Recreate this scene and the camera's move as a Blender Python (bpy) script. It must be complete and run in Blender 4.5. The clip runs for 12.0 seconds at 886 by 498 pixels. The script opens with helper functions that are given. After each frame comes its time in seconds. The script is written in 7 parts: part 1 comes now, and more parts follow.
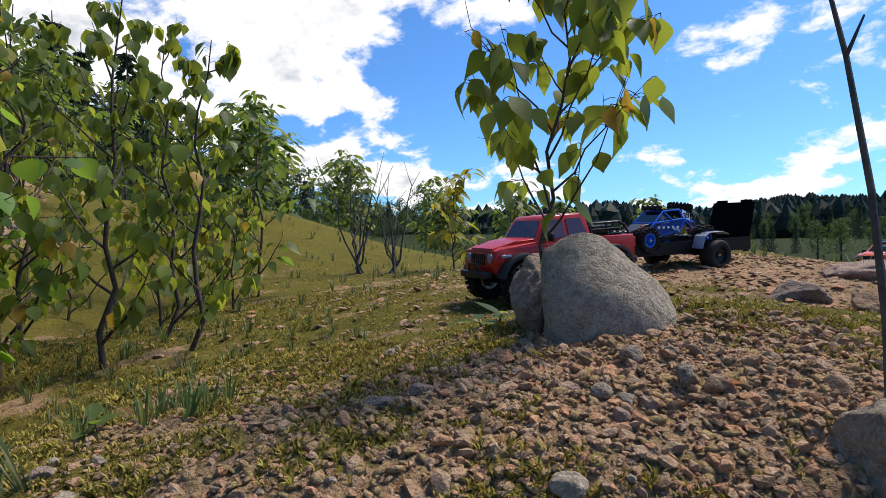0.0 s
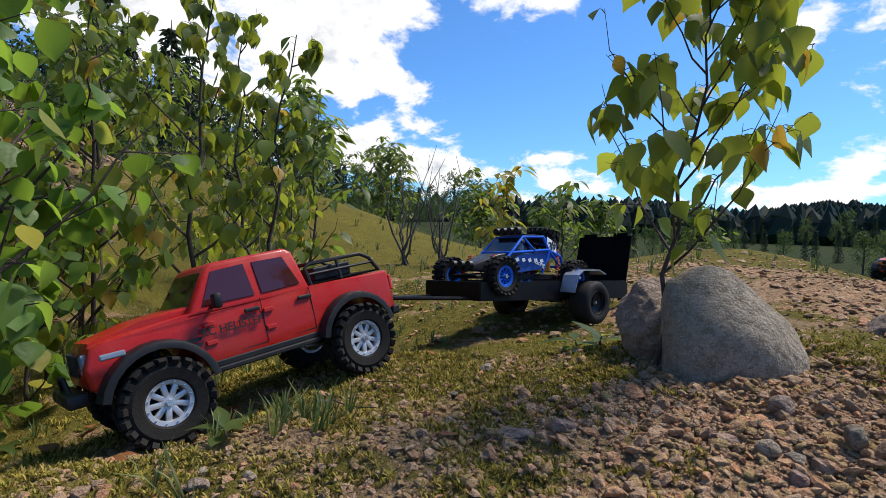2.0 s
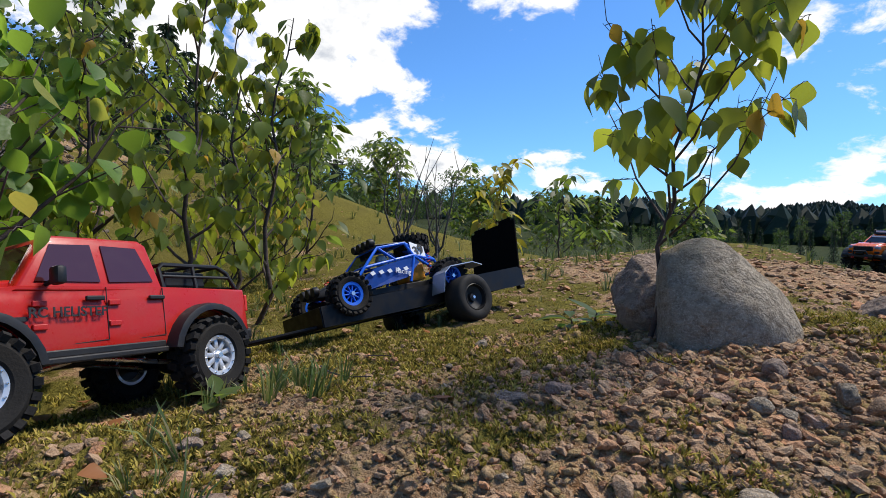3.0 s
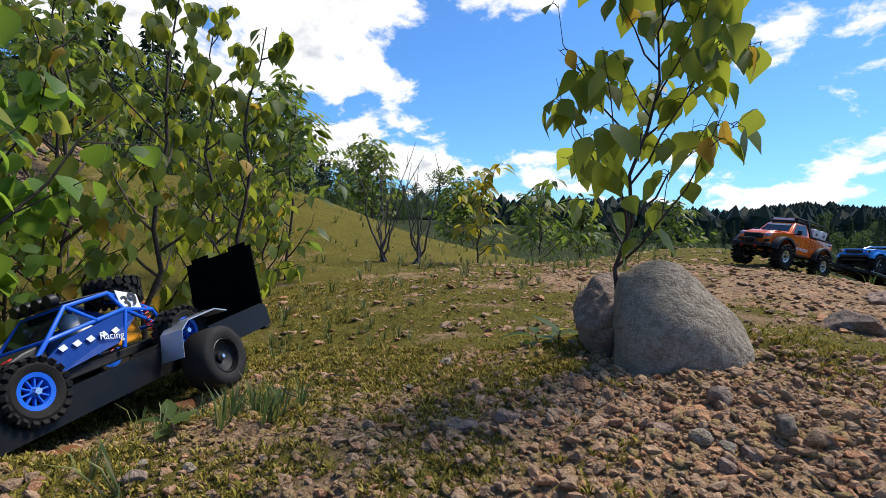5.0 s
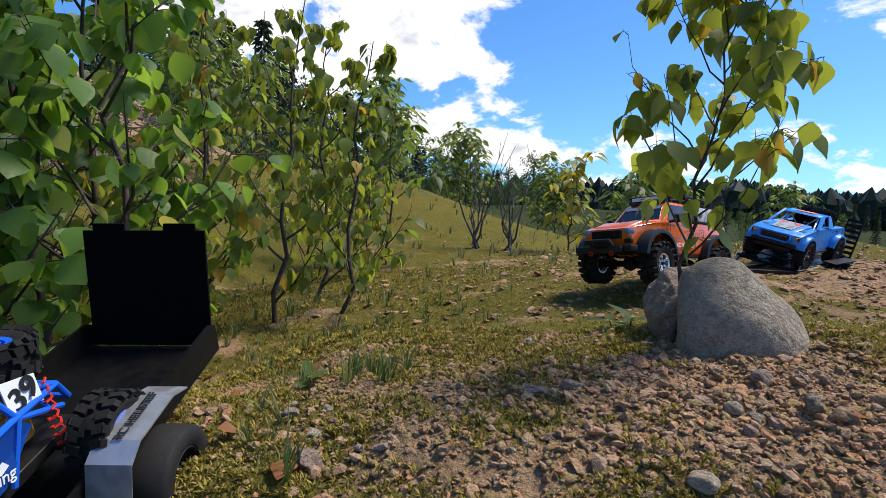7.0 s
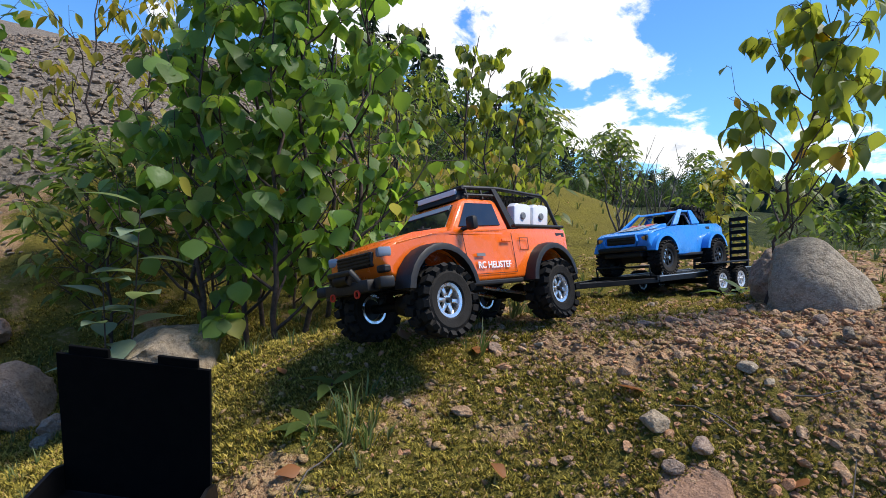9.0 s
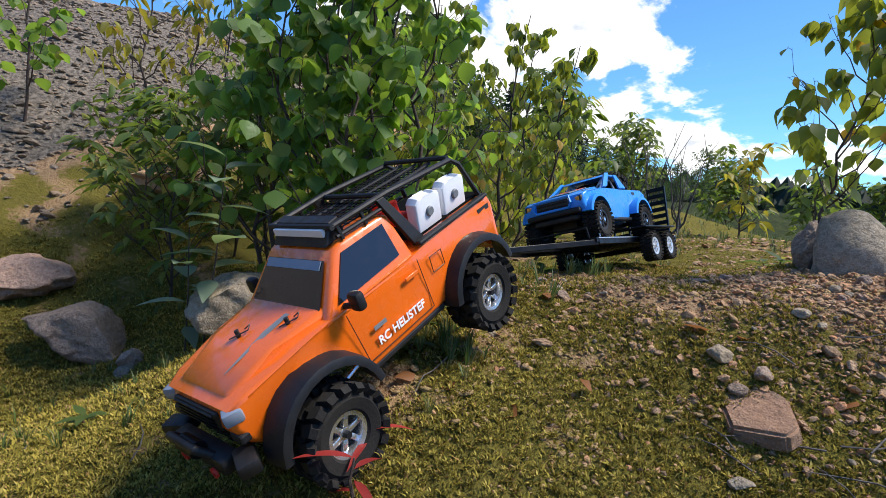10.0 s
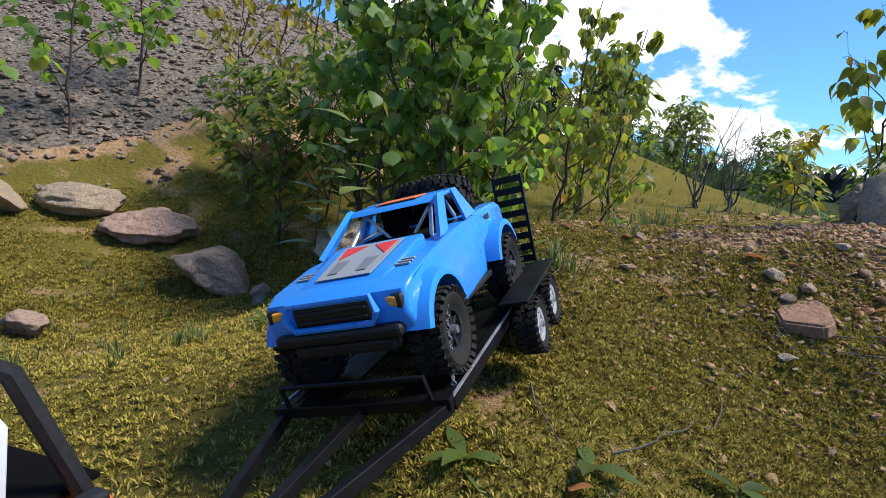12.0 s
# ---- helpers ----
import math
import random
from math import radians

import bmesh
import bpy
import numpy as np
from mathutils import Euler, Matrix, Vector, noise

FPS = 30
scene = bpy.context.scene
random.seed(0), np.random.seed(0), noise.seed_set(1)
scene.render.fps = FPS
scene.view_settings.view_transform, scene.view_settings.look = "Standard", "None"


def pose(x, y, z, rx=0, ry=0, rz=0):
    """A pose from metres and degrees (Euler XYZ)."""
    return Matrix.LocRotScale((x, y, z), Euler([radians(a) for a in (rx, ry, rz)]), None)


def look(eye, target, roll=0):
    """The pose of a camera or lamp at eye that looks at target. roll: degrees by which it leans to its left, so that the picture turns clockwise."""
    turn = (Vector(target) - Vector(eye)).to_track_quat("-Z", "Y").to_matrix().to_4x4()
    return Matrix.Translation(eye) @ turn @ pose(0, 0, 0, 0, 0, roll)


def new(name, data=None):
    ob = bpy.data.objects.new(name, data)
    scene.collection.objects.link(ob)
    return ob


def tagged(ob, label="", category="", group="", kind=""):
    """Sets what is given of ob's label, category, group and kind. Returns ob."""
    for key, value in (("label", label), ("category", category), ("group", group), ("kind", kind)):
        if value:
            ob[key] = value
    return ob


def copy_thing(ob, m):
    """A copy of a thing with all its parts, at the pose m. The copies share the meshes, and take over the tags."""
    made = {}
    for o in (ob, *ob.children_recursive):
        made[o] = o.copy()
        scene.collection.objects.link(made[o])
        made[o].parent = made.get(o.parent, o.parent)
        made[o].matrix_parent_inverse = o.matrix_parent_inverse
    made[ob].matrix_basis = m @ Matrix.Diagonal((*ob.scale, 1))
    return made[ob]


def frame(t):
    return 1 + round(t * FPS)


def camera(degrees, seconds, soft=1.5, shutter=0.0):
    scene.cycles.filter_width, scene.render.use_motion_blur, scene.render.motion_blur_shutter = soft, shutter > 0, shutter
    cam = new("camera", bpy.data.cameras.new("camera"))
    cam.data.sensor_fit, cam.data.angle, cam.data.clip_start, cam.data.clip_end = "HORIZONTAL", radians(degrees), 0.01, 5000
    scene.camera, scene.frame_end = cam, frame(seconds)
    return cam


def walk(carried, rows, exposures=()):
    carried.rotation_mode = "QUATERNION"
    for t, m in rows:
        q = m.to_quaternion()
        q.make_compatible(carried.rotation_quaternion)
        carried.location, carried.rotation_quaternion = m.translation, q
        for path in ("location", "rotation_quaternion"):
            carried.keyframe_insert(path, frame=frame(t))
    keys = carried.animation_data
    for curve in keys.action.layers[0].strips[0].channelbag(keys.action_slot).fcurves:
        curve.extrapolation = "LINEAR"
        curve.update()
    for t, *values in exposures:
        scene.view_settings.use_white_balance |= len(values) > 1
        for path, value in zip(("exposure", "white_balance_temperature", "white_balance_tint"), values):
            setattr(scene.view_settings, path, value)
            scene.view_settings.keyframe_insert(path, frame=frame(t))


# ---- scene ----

# ======== camera ========
cam = camera(79.4, 12.0, soft=0.8)
# seconds, eye, yaw to the left, pitch up, roll to the left
PATH = [
    (0, (0.203, 0.115, 0.344), 21.28, -0.86, -1.51),
    (0.5, (0.152, 0.102, 0.358), 22.23, -0.67, -0.59),
    (1, (0.133, 0.109, 0.344), 22.73, -2.56, -0.23),
    (1.5, (0.104, 0.109, 0.373), 23.08, -3.13, 0.15),
    (2, (0.082, 0.072, 0.390), 24.05, -2.21, 1.62),
    (2.5, (0.094, 0.089, 0.380), 23.34, -1.90, 1.42),
    (3, (0.085, 0.072, 0.353), 23.72, -2.39, 1.96),
    (3.2, (0.089, 0.075, 0.357), 23.39, -2.66, 1.02),
    (4.8, (0.129, 0.090, 0.383), 23.45, -2.22, 1.71),
    (5, (0.120, 0.088, 0.384), 22.44, -2.34, 2.04),
    (5.5, (0.114, 0.073, 0.392), 23.12, -2.51, 2.41),
    (6, (0.104, 0.052, 0.367), 23.60, -4.23, 1.83),
    (6.5, (0.121, 0.011, 0.405), 27.69, -4.36, 1.16),
    (6.7, (0.142, -0.002, 0.409), 29.17, -4.31, 1.40),
    (8.3, (0.394, -0.229, 0.390), 47.58, -5.00, 3.26),
    (8.5, (0.395, -0.257, 0.387), 47.75, -4.90, 2.97),
    (9, (0.403, -0.336, 0.382), 47.80, -4.81, 2.54),
    (9.5, (0.392, -0.429, 0.362), 48.17, -5.37, 3.59),
    (10, (0.392, -0.507, 0.316), 48.37, -6.42, 5.20),
    (10.5, (0.389, -0.589, 0.302), 48.93, -6.51, 5.91),
    (11, (0.407, -0.628, 0.258), 48.78, -7.10, 6.14),
    (11.5, (0.430, -0.703, 0.251), 49.51, -7.68, 6.85),
    (12, (0.504, -0.797, 0.236), 52.12, -8.47, 6.30),
]


def aim(eye, yaw, pitch, roll):
    y, p = radians(yaw), radians(pitch)
    ahead = Vector((-math.sin(y) * math.cos(p), math.cos(y) * math.cos(p), math.sin(p)))
    return look(eye, Vector(eye) + ahead, roll)


walk(cam, [(t, aim(eye, yaw, pitch, roll)) for t, eye, yaw, pitch, roll in PATH], exposures=[(0.0, 0.12), (6.5, 0.17), (8.5, 0.36), (12.0, 0.46)])

# ======== sky and sun ========
SUN_YAW, SUN_UP = -43.0, 58.0    # degrees from +y to the left, degrees above the horizon
world = bpy.data.worlds.new("sky")
scene.world = world
world.use_nodes = True


class Net:
    """Short hand for node trees."""

    def __init__(self, tree):
        self.tree = tree
        tree.nodes.clear()

    def add(self, kind, values=None, **props):
        n = self.tree.nodes.new(kind)
        if "operation" in props:
            n.operation = props["operation"]
        if "use_clamp" in props:
            n.use_clamp = props["use_clamp"]
        if "noise_dimensions" in props:
            n.noise_dimensions = props["noise_dimensions"]
        if "interpolation_type" in props:
            n.interpolation_type = props["interpolation_type"]
        if "data_type" in props:
            n.data_type = props["data_type"]
        if "blend_type" in props:
            n.blend_type = props["blend_type"]
        if "attribute_name" in props:
            n.attribute_name = props["attribute_name"]
        for k, v in (values or {}).items():
            if isinstance(v, bpy.types.NodeSocket):
                self.tree.links.new(v, n.inputs[k])
            else:
                n.inputs[k].default_value = v
        return n

    def math(self, op, a, b=0.0, clamp=False):
        return self.add("ShaderNodeMath", {0: a, 1: b}, operation=op, use_clamp=clamp).outputs[0]

    def noise(self, vec, scale, detail=4.0, rough=0.55, dims="3D"):
        return self.add("ShaderNodeTexNoise", {"Vector": vec, "Scale": scale, "Detail": detail, "Roughness": rough}, noise_dimensions=dims).outputs["Fac"]

    def ramp(self, fac, stops):
        r = self.add("ShaderNodeValToRGB", {"Fac": fac})
        e = r.color_ramp.elements
        while len(e) < len(stops):
            e.new(0.5)
        for el, (pos, col) in zip(e, stops):
            el.position = pos
            el.color = (*col, 1) if len(col) == 3 else col
        return r.outputs["Color"]

    def span(self, fac, lo, hi, a=0.0, b=1.0):
        return self.add("ShaderNodeMapRange", {"Value": fac, "From Min": lo, "From Max": hi, "To Min": a, "To Max": b}, interpolation_type="SMOOTHSTEP").outputs[0]

    def mix(self, fac, a, b):
        return self.add("ShaderNodeMix", {0: fac, 6: a, 7: b}, data_type="RGBA").outputs[2]


def make_sky():
    n = Net(world.node_tree)
    sky = n.add("ShaderNodeTexSky")
    sky.sky_type, sky.sun_disc, sky.altitude = "NISHITA", False, 200
    sky.sun_elevation, sky.sun_rotation = radians(SUN_UP), radians(-SUN_YAW)
    sky.air_density, sky.dust_density, sky.ozone_density = 1.0, 0.6, 1.6
    way = n.add("ShaderNodeTexCoord").outputs["Generated"]
    xyz = n.add("ShaderNodeSeparateXYZ", {0: way})
    # cloud sheet: the direction laid on a plane high above
    up = n.math("ADD", n.math("MAXIMUM", xyz.outputs[2], 0.0), 0.42)
    flat = n.add("ShaderNodeCombineXYZ", {0: n.math("DIVIDE", xyz.outputs[0], up), 1: n.math("DIVIDE", xyz.outputs[1], up), 2: 0.0}).outputs[0]
    warp = n.add("ShaderNodeTexNoise", {"Vector": flat, "Scale": 3.0, "Detail": 3.0}).outputs["Color"]
    flat2 = n.add("ShaderNodeVectorMath", {0: flat, 1: n.add("ShaderNodeVectorMath", {0: warp, 1: (0.14, 0.14, 0.0)}, operation="MULTIPLY").outputs[0]}, operation="ADD").outputs[0]
    body = n.math("ADD", n.math("MULTIPLY", n.math("SUBTRACT", n.noise(flat2, 4.2, 10.0, 0.6), 0.5), 1.7), 0.44)
    # where the big banks of cloud stand: yaw, height, half width, half height, weight
    total = None
    for yaw, high, wide, tall, weight in CLOUDS:
        y, p = radians(yaw), radians(high)
        c = Vector((-math.sin(y) * math.cos(p), math.cos(y) * math.cos(p), math.sin(p)))
        side = Vector((-math.cos(y), -math.sin(y), 0))
        rise = c.cross(side) * -1
        dx = n.math("DIVIDE", n.add("ShaderNodeVectorMath", {0: way, 1: side}, operation="DOT_PRODUCT").outputs["Value"], math.sin(radians(wide)))
        dy = n.math("DIVIDE", n.math("SUBTRACT", xyz.outputs[2], math.sin(p)), math.sin(radians(tall)))
        ahead = n.math("GREATER_THAN", n.add("ShaderNodeVectorMath", {0: way, 1: c}, operation="DOT_PRODUCT").outputs["Value"], 0.3)
        r2 = n.math("ADD", n.math("MULTIPLY", dx, dx), n.math("MULTIPLY", dy, dy))
        blob = n.math("MULTIPLY", n.math("MULTIPLY", n.math("EXPONENT", n.math("MULTIPLY", r2, -1.0)), weight), ahead)
        total = blob if total is None else n.math("ADD", total, blob)
    dense = n.math("ADD", body, total)
    cover = n.span(dense, 0.56, 0.72)
    shade = n.noise(flat2, 4.5, 5.0, 0.6)
    thick = n.span(dense, 0.78, 1.0)
    lit = n.mix(n.math("MULTIPLY", thick, n.span(shade, 0.4, 0.62)), (1.0, 1.0, 1.0, 1), (0.55, 0.59, 0.66, 1))
    tint = n.add("ShaderNodeMix", {0: 1.0, 6: sky.outputs[0], 7: (0.50, 0.90, 1.36, 1)}, data_type="RGBA", blend_type="MULTIPLY").outputs[2]
    bg = n.add("ShaderNodeBackground", {"Color": tint, "Strength": 0.125})
    cl = n.add("ShaderNodeBackground", {"Color": lit, "Strength": 1.0})
    out = n.add("ShaderNodeMixShader", {0: n.math("MULTIPLY", cover, n.span(xyz.outputs[2], -0.02, 0.02)), 1: bg.outputs[0], 2: cl.outputs[0]})
    n.add("ShaderNodeOutputWorld", {"Surface": out.outputs[0]})


CLOUDS = [
    (45, 17, 9, 6.5, 0.30), (36, 20, 8, 5.5, 0.30), (29, 14.5, 5, 3.0, 0.26), (32, 24, 8, 3.5, 0.32), (18, 23.5, 7, 3.0, 0.32),
    (38, 8.5, 8, 3.0, 0.28), (29, 7.0, 7, 2.6, 0.30), (21, 5.0, 7, 2.2, 0.28), (12, 8.3, 3.6, 1.5, 0.26), (8, 5.0, 4.5, 1.6, 0.26),
    (-14, 16.5, 6, 4.0, 0.22), (-7.5, 15.5, 2.6, 1.3, 0.22), (-12, 7.6, 7, 2.2, 0.22), (-7, 3.6, 10, 1.5, 0.22), (-20, 5, 10, 2.5, 0.13),
    (12, 15, 13, 4.5, -0.22), (22, 16, 5, 5, -0.12), (60, 18, 10, 8, 0.22),
]
make_sky()
sun = new("sun", bpy.data.lights.new("sun", "SUN"))
sun.data.energy, sun.data.angle, sun.data.color = 4.6, radians(16), (1.0, 0.93, 0.83)
sy, sp = radians(SUN_YAW), radians(SUN_UP)
SUN_WAY = Vector((-math.sin(sy) * math.cos(sp), math.cos(sy) * math.cos(sp), math.sin(sp)))
sun.matrix_world = look(SUN_WAY * 20, (0, 0, 0))


# ======== materials ========
def material(name, build):
    m = bpy.data.materials.new(name)
    m.use_nodes = True
    n = Net(m.node_tree)
    build(n)
    return m


def surface(n, bump=None, bump_dist=0.002, bump_strength=1.0, mixin=None, **values):
    vals = {k.replace("_", " "): v for k, v in values.items()}
    if bump is not None:
        vals["Normal"] = n.add("ShaderNodeBump", {"Height": bump, "Distance": bump_dist, "Strength": bump_strength}).outputs[0]
    b = n.add("ShaderNodeBsdfPrincipled", vals)
    n.add("ShaderNodeOutputMaterial", {"Surface": b.outputs[0]})
    return b


def where(n):
    return n.add("ShaderNodeTexCoord").outputs["Object"]


def plain(name, colour, rough=0.5, metal=0.0, dust=0.0, dust_col=(0.30, 0.23, 0.16), bump=0.0, scale=60.0, coat=0.0, gloss=0.5):
    """Paint, plastic, rubber or metal with faint unevenness and dust in patches."""
    def build(n):
        p = where(n)
        big, fine = n.noise(p, 14.0, 4), n.noise(p, scale * 6, 3)
        c = n.mix(n.span(big, 0.3, 0.7, 0.0, 0.25), (*colour, 1), (*[v * 0.78 for v in colour], 1))
        if dust:
            c = n.mix(n.math("MULTIPLY", n.span(n.math("ADD", n.math("MULTIPLY", big, 0.6), n.math("MULTIPLY", fine, 0.4)), 0.42, 0.62), dust), c, (*dust_col, 1))
        r = n.span(n.noise(p, scale, 3), 0.3, 0.7, max(rough - 0.08, 0.02), min(rough + 0.1, 1))
        b = surface(n, bump=fine if bump else None, bump_dist=bump, Base_Color=c, Roughness=r, Metallic=metal)
        b.inputs["Coat Weight"].default_value = coat
        b.inputs["Specular IOR Level"].default_value = gloss
    return material(name, build)


def build_ground_mat(n):
    p = where(n)
    moss = n.add("ShaderNodeAttribute", attribute_name="moss").outputs["Fac"]
    grit = n.noise(p, 260.0, 4, 0.7)
    med = n.noise(p, 45.0, 5, 0.65)
    big = n.noise(p, 5.0, 4, 0.6)
    soil = n.mix(n.span(med, 0.35, 0.68), (0.21, 0.112, 0.054, 1), (0.54, 0.335, 0.180, 1))
    soil = n.mix(n.span(grit, 0.42, 0.7), soil, (0.58, 0.395, 0.235, 1))
    soil = n.mix(n.span(big, 0.4, 0.75, 0, 0.6), soil, (0.30, 0.215, 0.125, 1))
    green = n.mix(n.span(grit, 0.35, 0.65), (0.072, 0.064, 0.014, 1), (0.27, 0.225, 0.045, 1))
    green = n.mix(n.span(big, 0.3, 0.7), green, (0.15, 0.125, 0.030, 1))
    fac = n.span(n.math("ADD", moss, n.math("MULTIPLY", n.math("SUBTRACT", med, 0.5), 0.9)), 0.38, 0.62)
    c = n.mix(fac, soil, green)
    c = n.mix(n.span(moss, 1.2, 1.9), c, n.mix(n.span(big, 0.35, 0.65), (0.018, 0.026, 0.009, 1), (0.050, 0.058, 0.018, 1)))
    rubble = n.mix(n.span(med, 0.35, 0.65), (0.10, 0.085, 0.070, 1), (0.30, 0.25, 0.20, 1))
    c = n.mix(n.span(moss, -0.02, -0.22), c, rubble)
    h = n.math("ADD", n.math("MULTIPLY", grit, 0.5), n.math("MULTIPLY", med, 1.3))
    surface(n, bump=h, bump_dist=0.018, Base_Color=c, Roughness=1.0, Specular_IOR_Level=0.06)


def build_stone_mat(base, dark, speck, warm):
    def build(n):
        geo = n.add("ShaderNodeNewGeometry")
        p = geo.outputs["Position"]
        rnd = n.add("ShaderNodeObjectInfo").outputs["Random"]
        isl = geo.outputs["Random Per Island"]
        r = n.math("FRACT", n.math("ADD", rnd, isl))
        q = n.add("ShaderNodeVectorMath", {0: p, 1: n.add("ShaderNodeCombineXYZ", {0: n.math("MULTIPLY", r, 9.0)}).outputs[0]}, operation="ADD").outputs[0]
        fine, mid, big = n.noise(q, 380.0, 4, 0.75), n.noise(q, 85.0, 5, 0.68), n.noise(q, 15.0, 4)
        c = n.mix(n.span(mid, 0.35, 0.65), (*dark, 1), (*base, 1))
        c = n.mix(n.span(fine, 0.5, 0.66, 0, 0.75), c, (*speck, 1))
        c = n.mix(n.span(fine, 0.42, 0.3, 0, 0.7), c, (*[v * 0.35 for v in dark], 1))
        hue = n.ramp(r, [(0.0, (0.62, 0.60, 0.58)), (0.3, (1.0, 0.96, 0.9)), (0.55, warm), (0.8, (0.78, 0.72, 0.66)), (1.0, (1.08, 1.0, 0.9))])
        c = n.add("ShaderNodeMix", {0: 1.0, 6: c, 7: hue}, data_type="RGBA", blend_type="MULTIPLY").outputs[2]
        c = n.mix(n.span(big, 0.55, 0.75, 0, 0.45), c, (0.27, 0.22, 0.155, 1))
        surface(n, bump=n.math("ADD", n.math("MULTIPLY", fine, 0.35), n.math("ADD", mid, n.math("MULTIPLY", n.noise(q, 30.0, 4, 0.6), 1.6))), bump_dist=0.009, Base_Color=c, Roughness=0.95, Specular_IOR_Level=0.15)
    return build


def build_leaf(top, old, through_col):
    def build(n):
        p = where(n)
        rnd = n.add("ShaderNodeObjectInfo").outputs["Random"]
        isl = n.add("ShaderNodeNewGeometry").outputs["Random Per Island"]
        r = n.math("FRACT", n.math("ADD", rnd, isl))
        vein = n.noise(p, 160.0, 3)
        c = n.ramp(r, [(0.0, [v * 0.7 for v in top]), (0.5, top), (0.9, [v * 1.25 for v in top]), (0.97, old), (1.0, old)])
        c = n.mix(n.span(vein, 0.4, 0.7, 0, 0.3), c, (*[v * 0.6 for v in top], 1))
        t = n.ramp(r, [(0.0, [v * 0.75 for v in through_col]), (0.6, through_col), (0.93, [min(1, v * 1.3) for v in through_col]), (0.98, [v * 1.6 for v in old])])
        b = n.add("ShaderNodeBsdfPrincipled", {"Base Color": c, "Roughness": n.span(vein, 0.3, 0.7, 0.42, 0.6), "Specular IOR Level": 0.35})
        tr = n.add("ShaderNodeBsdfTranslucent", {"Color": t})
        n.add("ShaderNodeOutputMaterial", {"Surface": n.add("ShaderNodeMixShader", {0: 0.48, 1: b.outputs[0], 2: tr.outputs[0]}).outputs[0]})
    return build


def build_bark(col):
    def build(n):
        p = where(n)
        a, b2 = n.noise(p, 70.0, 4), n.noise(p, 300.0, 3)
        c = n.mix(n.span(a, 0.35, 0.65), (*[v * 0.5 for v in col], 1), (*col, 1))
        surface(n, bump=n.math("ADD", a, b2), bump_dist=0.001, Base_Color=c, Roughness=0.8)
    return build


def build_glass_dark(tint):
    def build(n):
        p = where(n)
        smear = n.noise(p, 40.0, 4)
        surface(n, Base_Color=(*tint, 1), Roughness=n.span(smear, 0.35, 0.7, 0.03, 0.16), Specular_IOR_Level=0.8)
    return build


def build_mesh_panel(n):
    surface(n, Base_Color=(0.02, 0.02, 0.02, 1), Roughness=0.5)


M_GROUND = material("mossy_soil", build_ground_mat)
M_GRANITE = material("granite", build_stone_mat((0.43, 0.37, 0.29), (0.27, 0.225, 0.17), (0.60, 0.54, 0.45), (1.0, 0.90, 0.78)))
M_PEBBLE = material("pebble", build_stone_mat((0.57, 0.385, 0.245), (0.36, 0.230, 0.140), (0.65, 0.49, 0.34), (1.08, 0.80, 0.64)))


def build_clod(n):
    p = n.add("ShaderNodeNewGeometry").outputs["Position"]
    isl = n.add("ShaderNodeNewGeometry").outputs["Random Per Island"]
    a, b2 = n.noise(p, 300.0, 4, 0.7), n.noise(p, 60.0, 4)
    c = n.mix(n.span(a, 0.35, 0.65), (0.29, 0.172, 0.085, 1), (0.60, 0.40, 0.215, 1))
    c = n.mix(n.math("MULTIPLY", isl, 0.6), c, (0.30, 0.23, 0.085, 1))
    surface(n, bump=n.math("ADD", a, b2), bump_dist=0.006, Base_Color=c, Roughness=1.0, Specular_IOR_Level=0.08)


M_CLOD = material("crumbly_soil", build_clod)
M_PINKROCK = material("pink_granite", build_stone_mat((0.42, 0.325, 0.26), (0.26, 0.19, 0.15), (0.52, 0.44, 0.37), (1.05, 0.9, 0.84)))
M_SLAB = material("pink_sandstone", build_stone_mat((0.40, 0.26, 0.18), (0.30, 0.19, 0.13), (0.46, 0.33, 0.25), (0.95, 0.86, 0.78)))
M_RED = plain("red_paint", (0.43, 0.010, 0.006), 0.34, dust=0.08, coat=0.12, gloss=0.3)
M_ORANGE = plain("orange_paint", (0.80, 0.135, 0.006), 0.24, dust=0.05, coat=0.5)
M_BLUE = plain("blue_paint", (0.022, 0.235, 0.68), 0.30, dust=0.07, coat=0.2, gloss=0.4)
M_BLUEFRAME = plain("blue_plastic", (0.010, 0.115, 0.60), 0.40, gloss=0.3)
M_BLACK = plain("black_plastic", (0.008, 0.008, 0.009), 0.5, dust=0.03, gloss=0.35)
M_SATIN = plain("black_steel", (0.004, 0.004, 0.0045), 0.42, dust=0.01, gloss=0.22)
M_FLAT = plain("matt_black_sheet", (0.0020, 0.0020, 0.0020), 0.95, gloss=0.1)
M_RUBBER = plain("tyre_rubber", (0.014, 0.013, 0.012), 0.85, dust=0.14, dust_col=(0.07, 0.058, 0.044), bump=0.0006, gloss=0.2)
M_SLICK = plain("smooth_rubber", (0.018, 0.017, 0.016), 0.75, dust=0.2, dust_col=(0.06, 0.05, 0.04), gloss=0.2)
M_CHROME = plain("satin_chrome", (0.72, 0.73, 0.75), 0.25, metal=0.9, dust=0.08)
M_ALLOY = plain("light_grey_alloy", (0.55, 0.56, 0.58), 0.35, metal=0.5, dust=0.12)
M_SILVER = plain("bare_sheet_metal", (0.55, 0.55, 0.56), 0.38, metal=0.75, dust=0.18)
M_WHITE = plain("white_plastic", (0.74, 0.75, 0.78), 0.45, dust=0.10)
M_DECALW = plain("white_decal", (0.78, 0.78, 0.78), 0.5)
M_DECALG = plain("grey_decal", (0.16, 0.17, 0.18), 0.5)
M_DECALP = plain("pale_grey_decal", (0.27, 0.28, 0.28), 0.5)
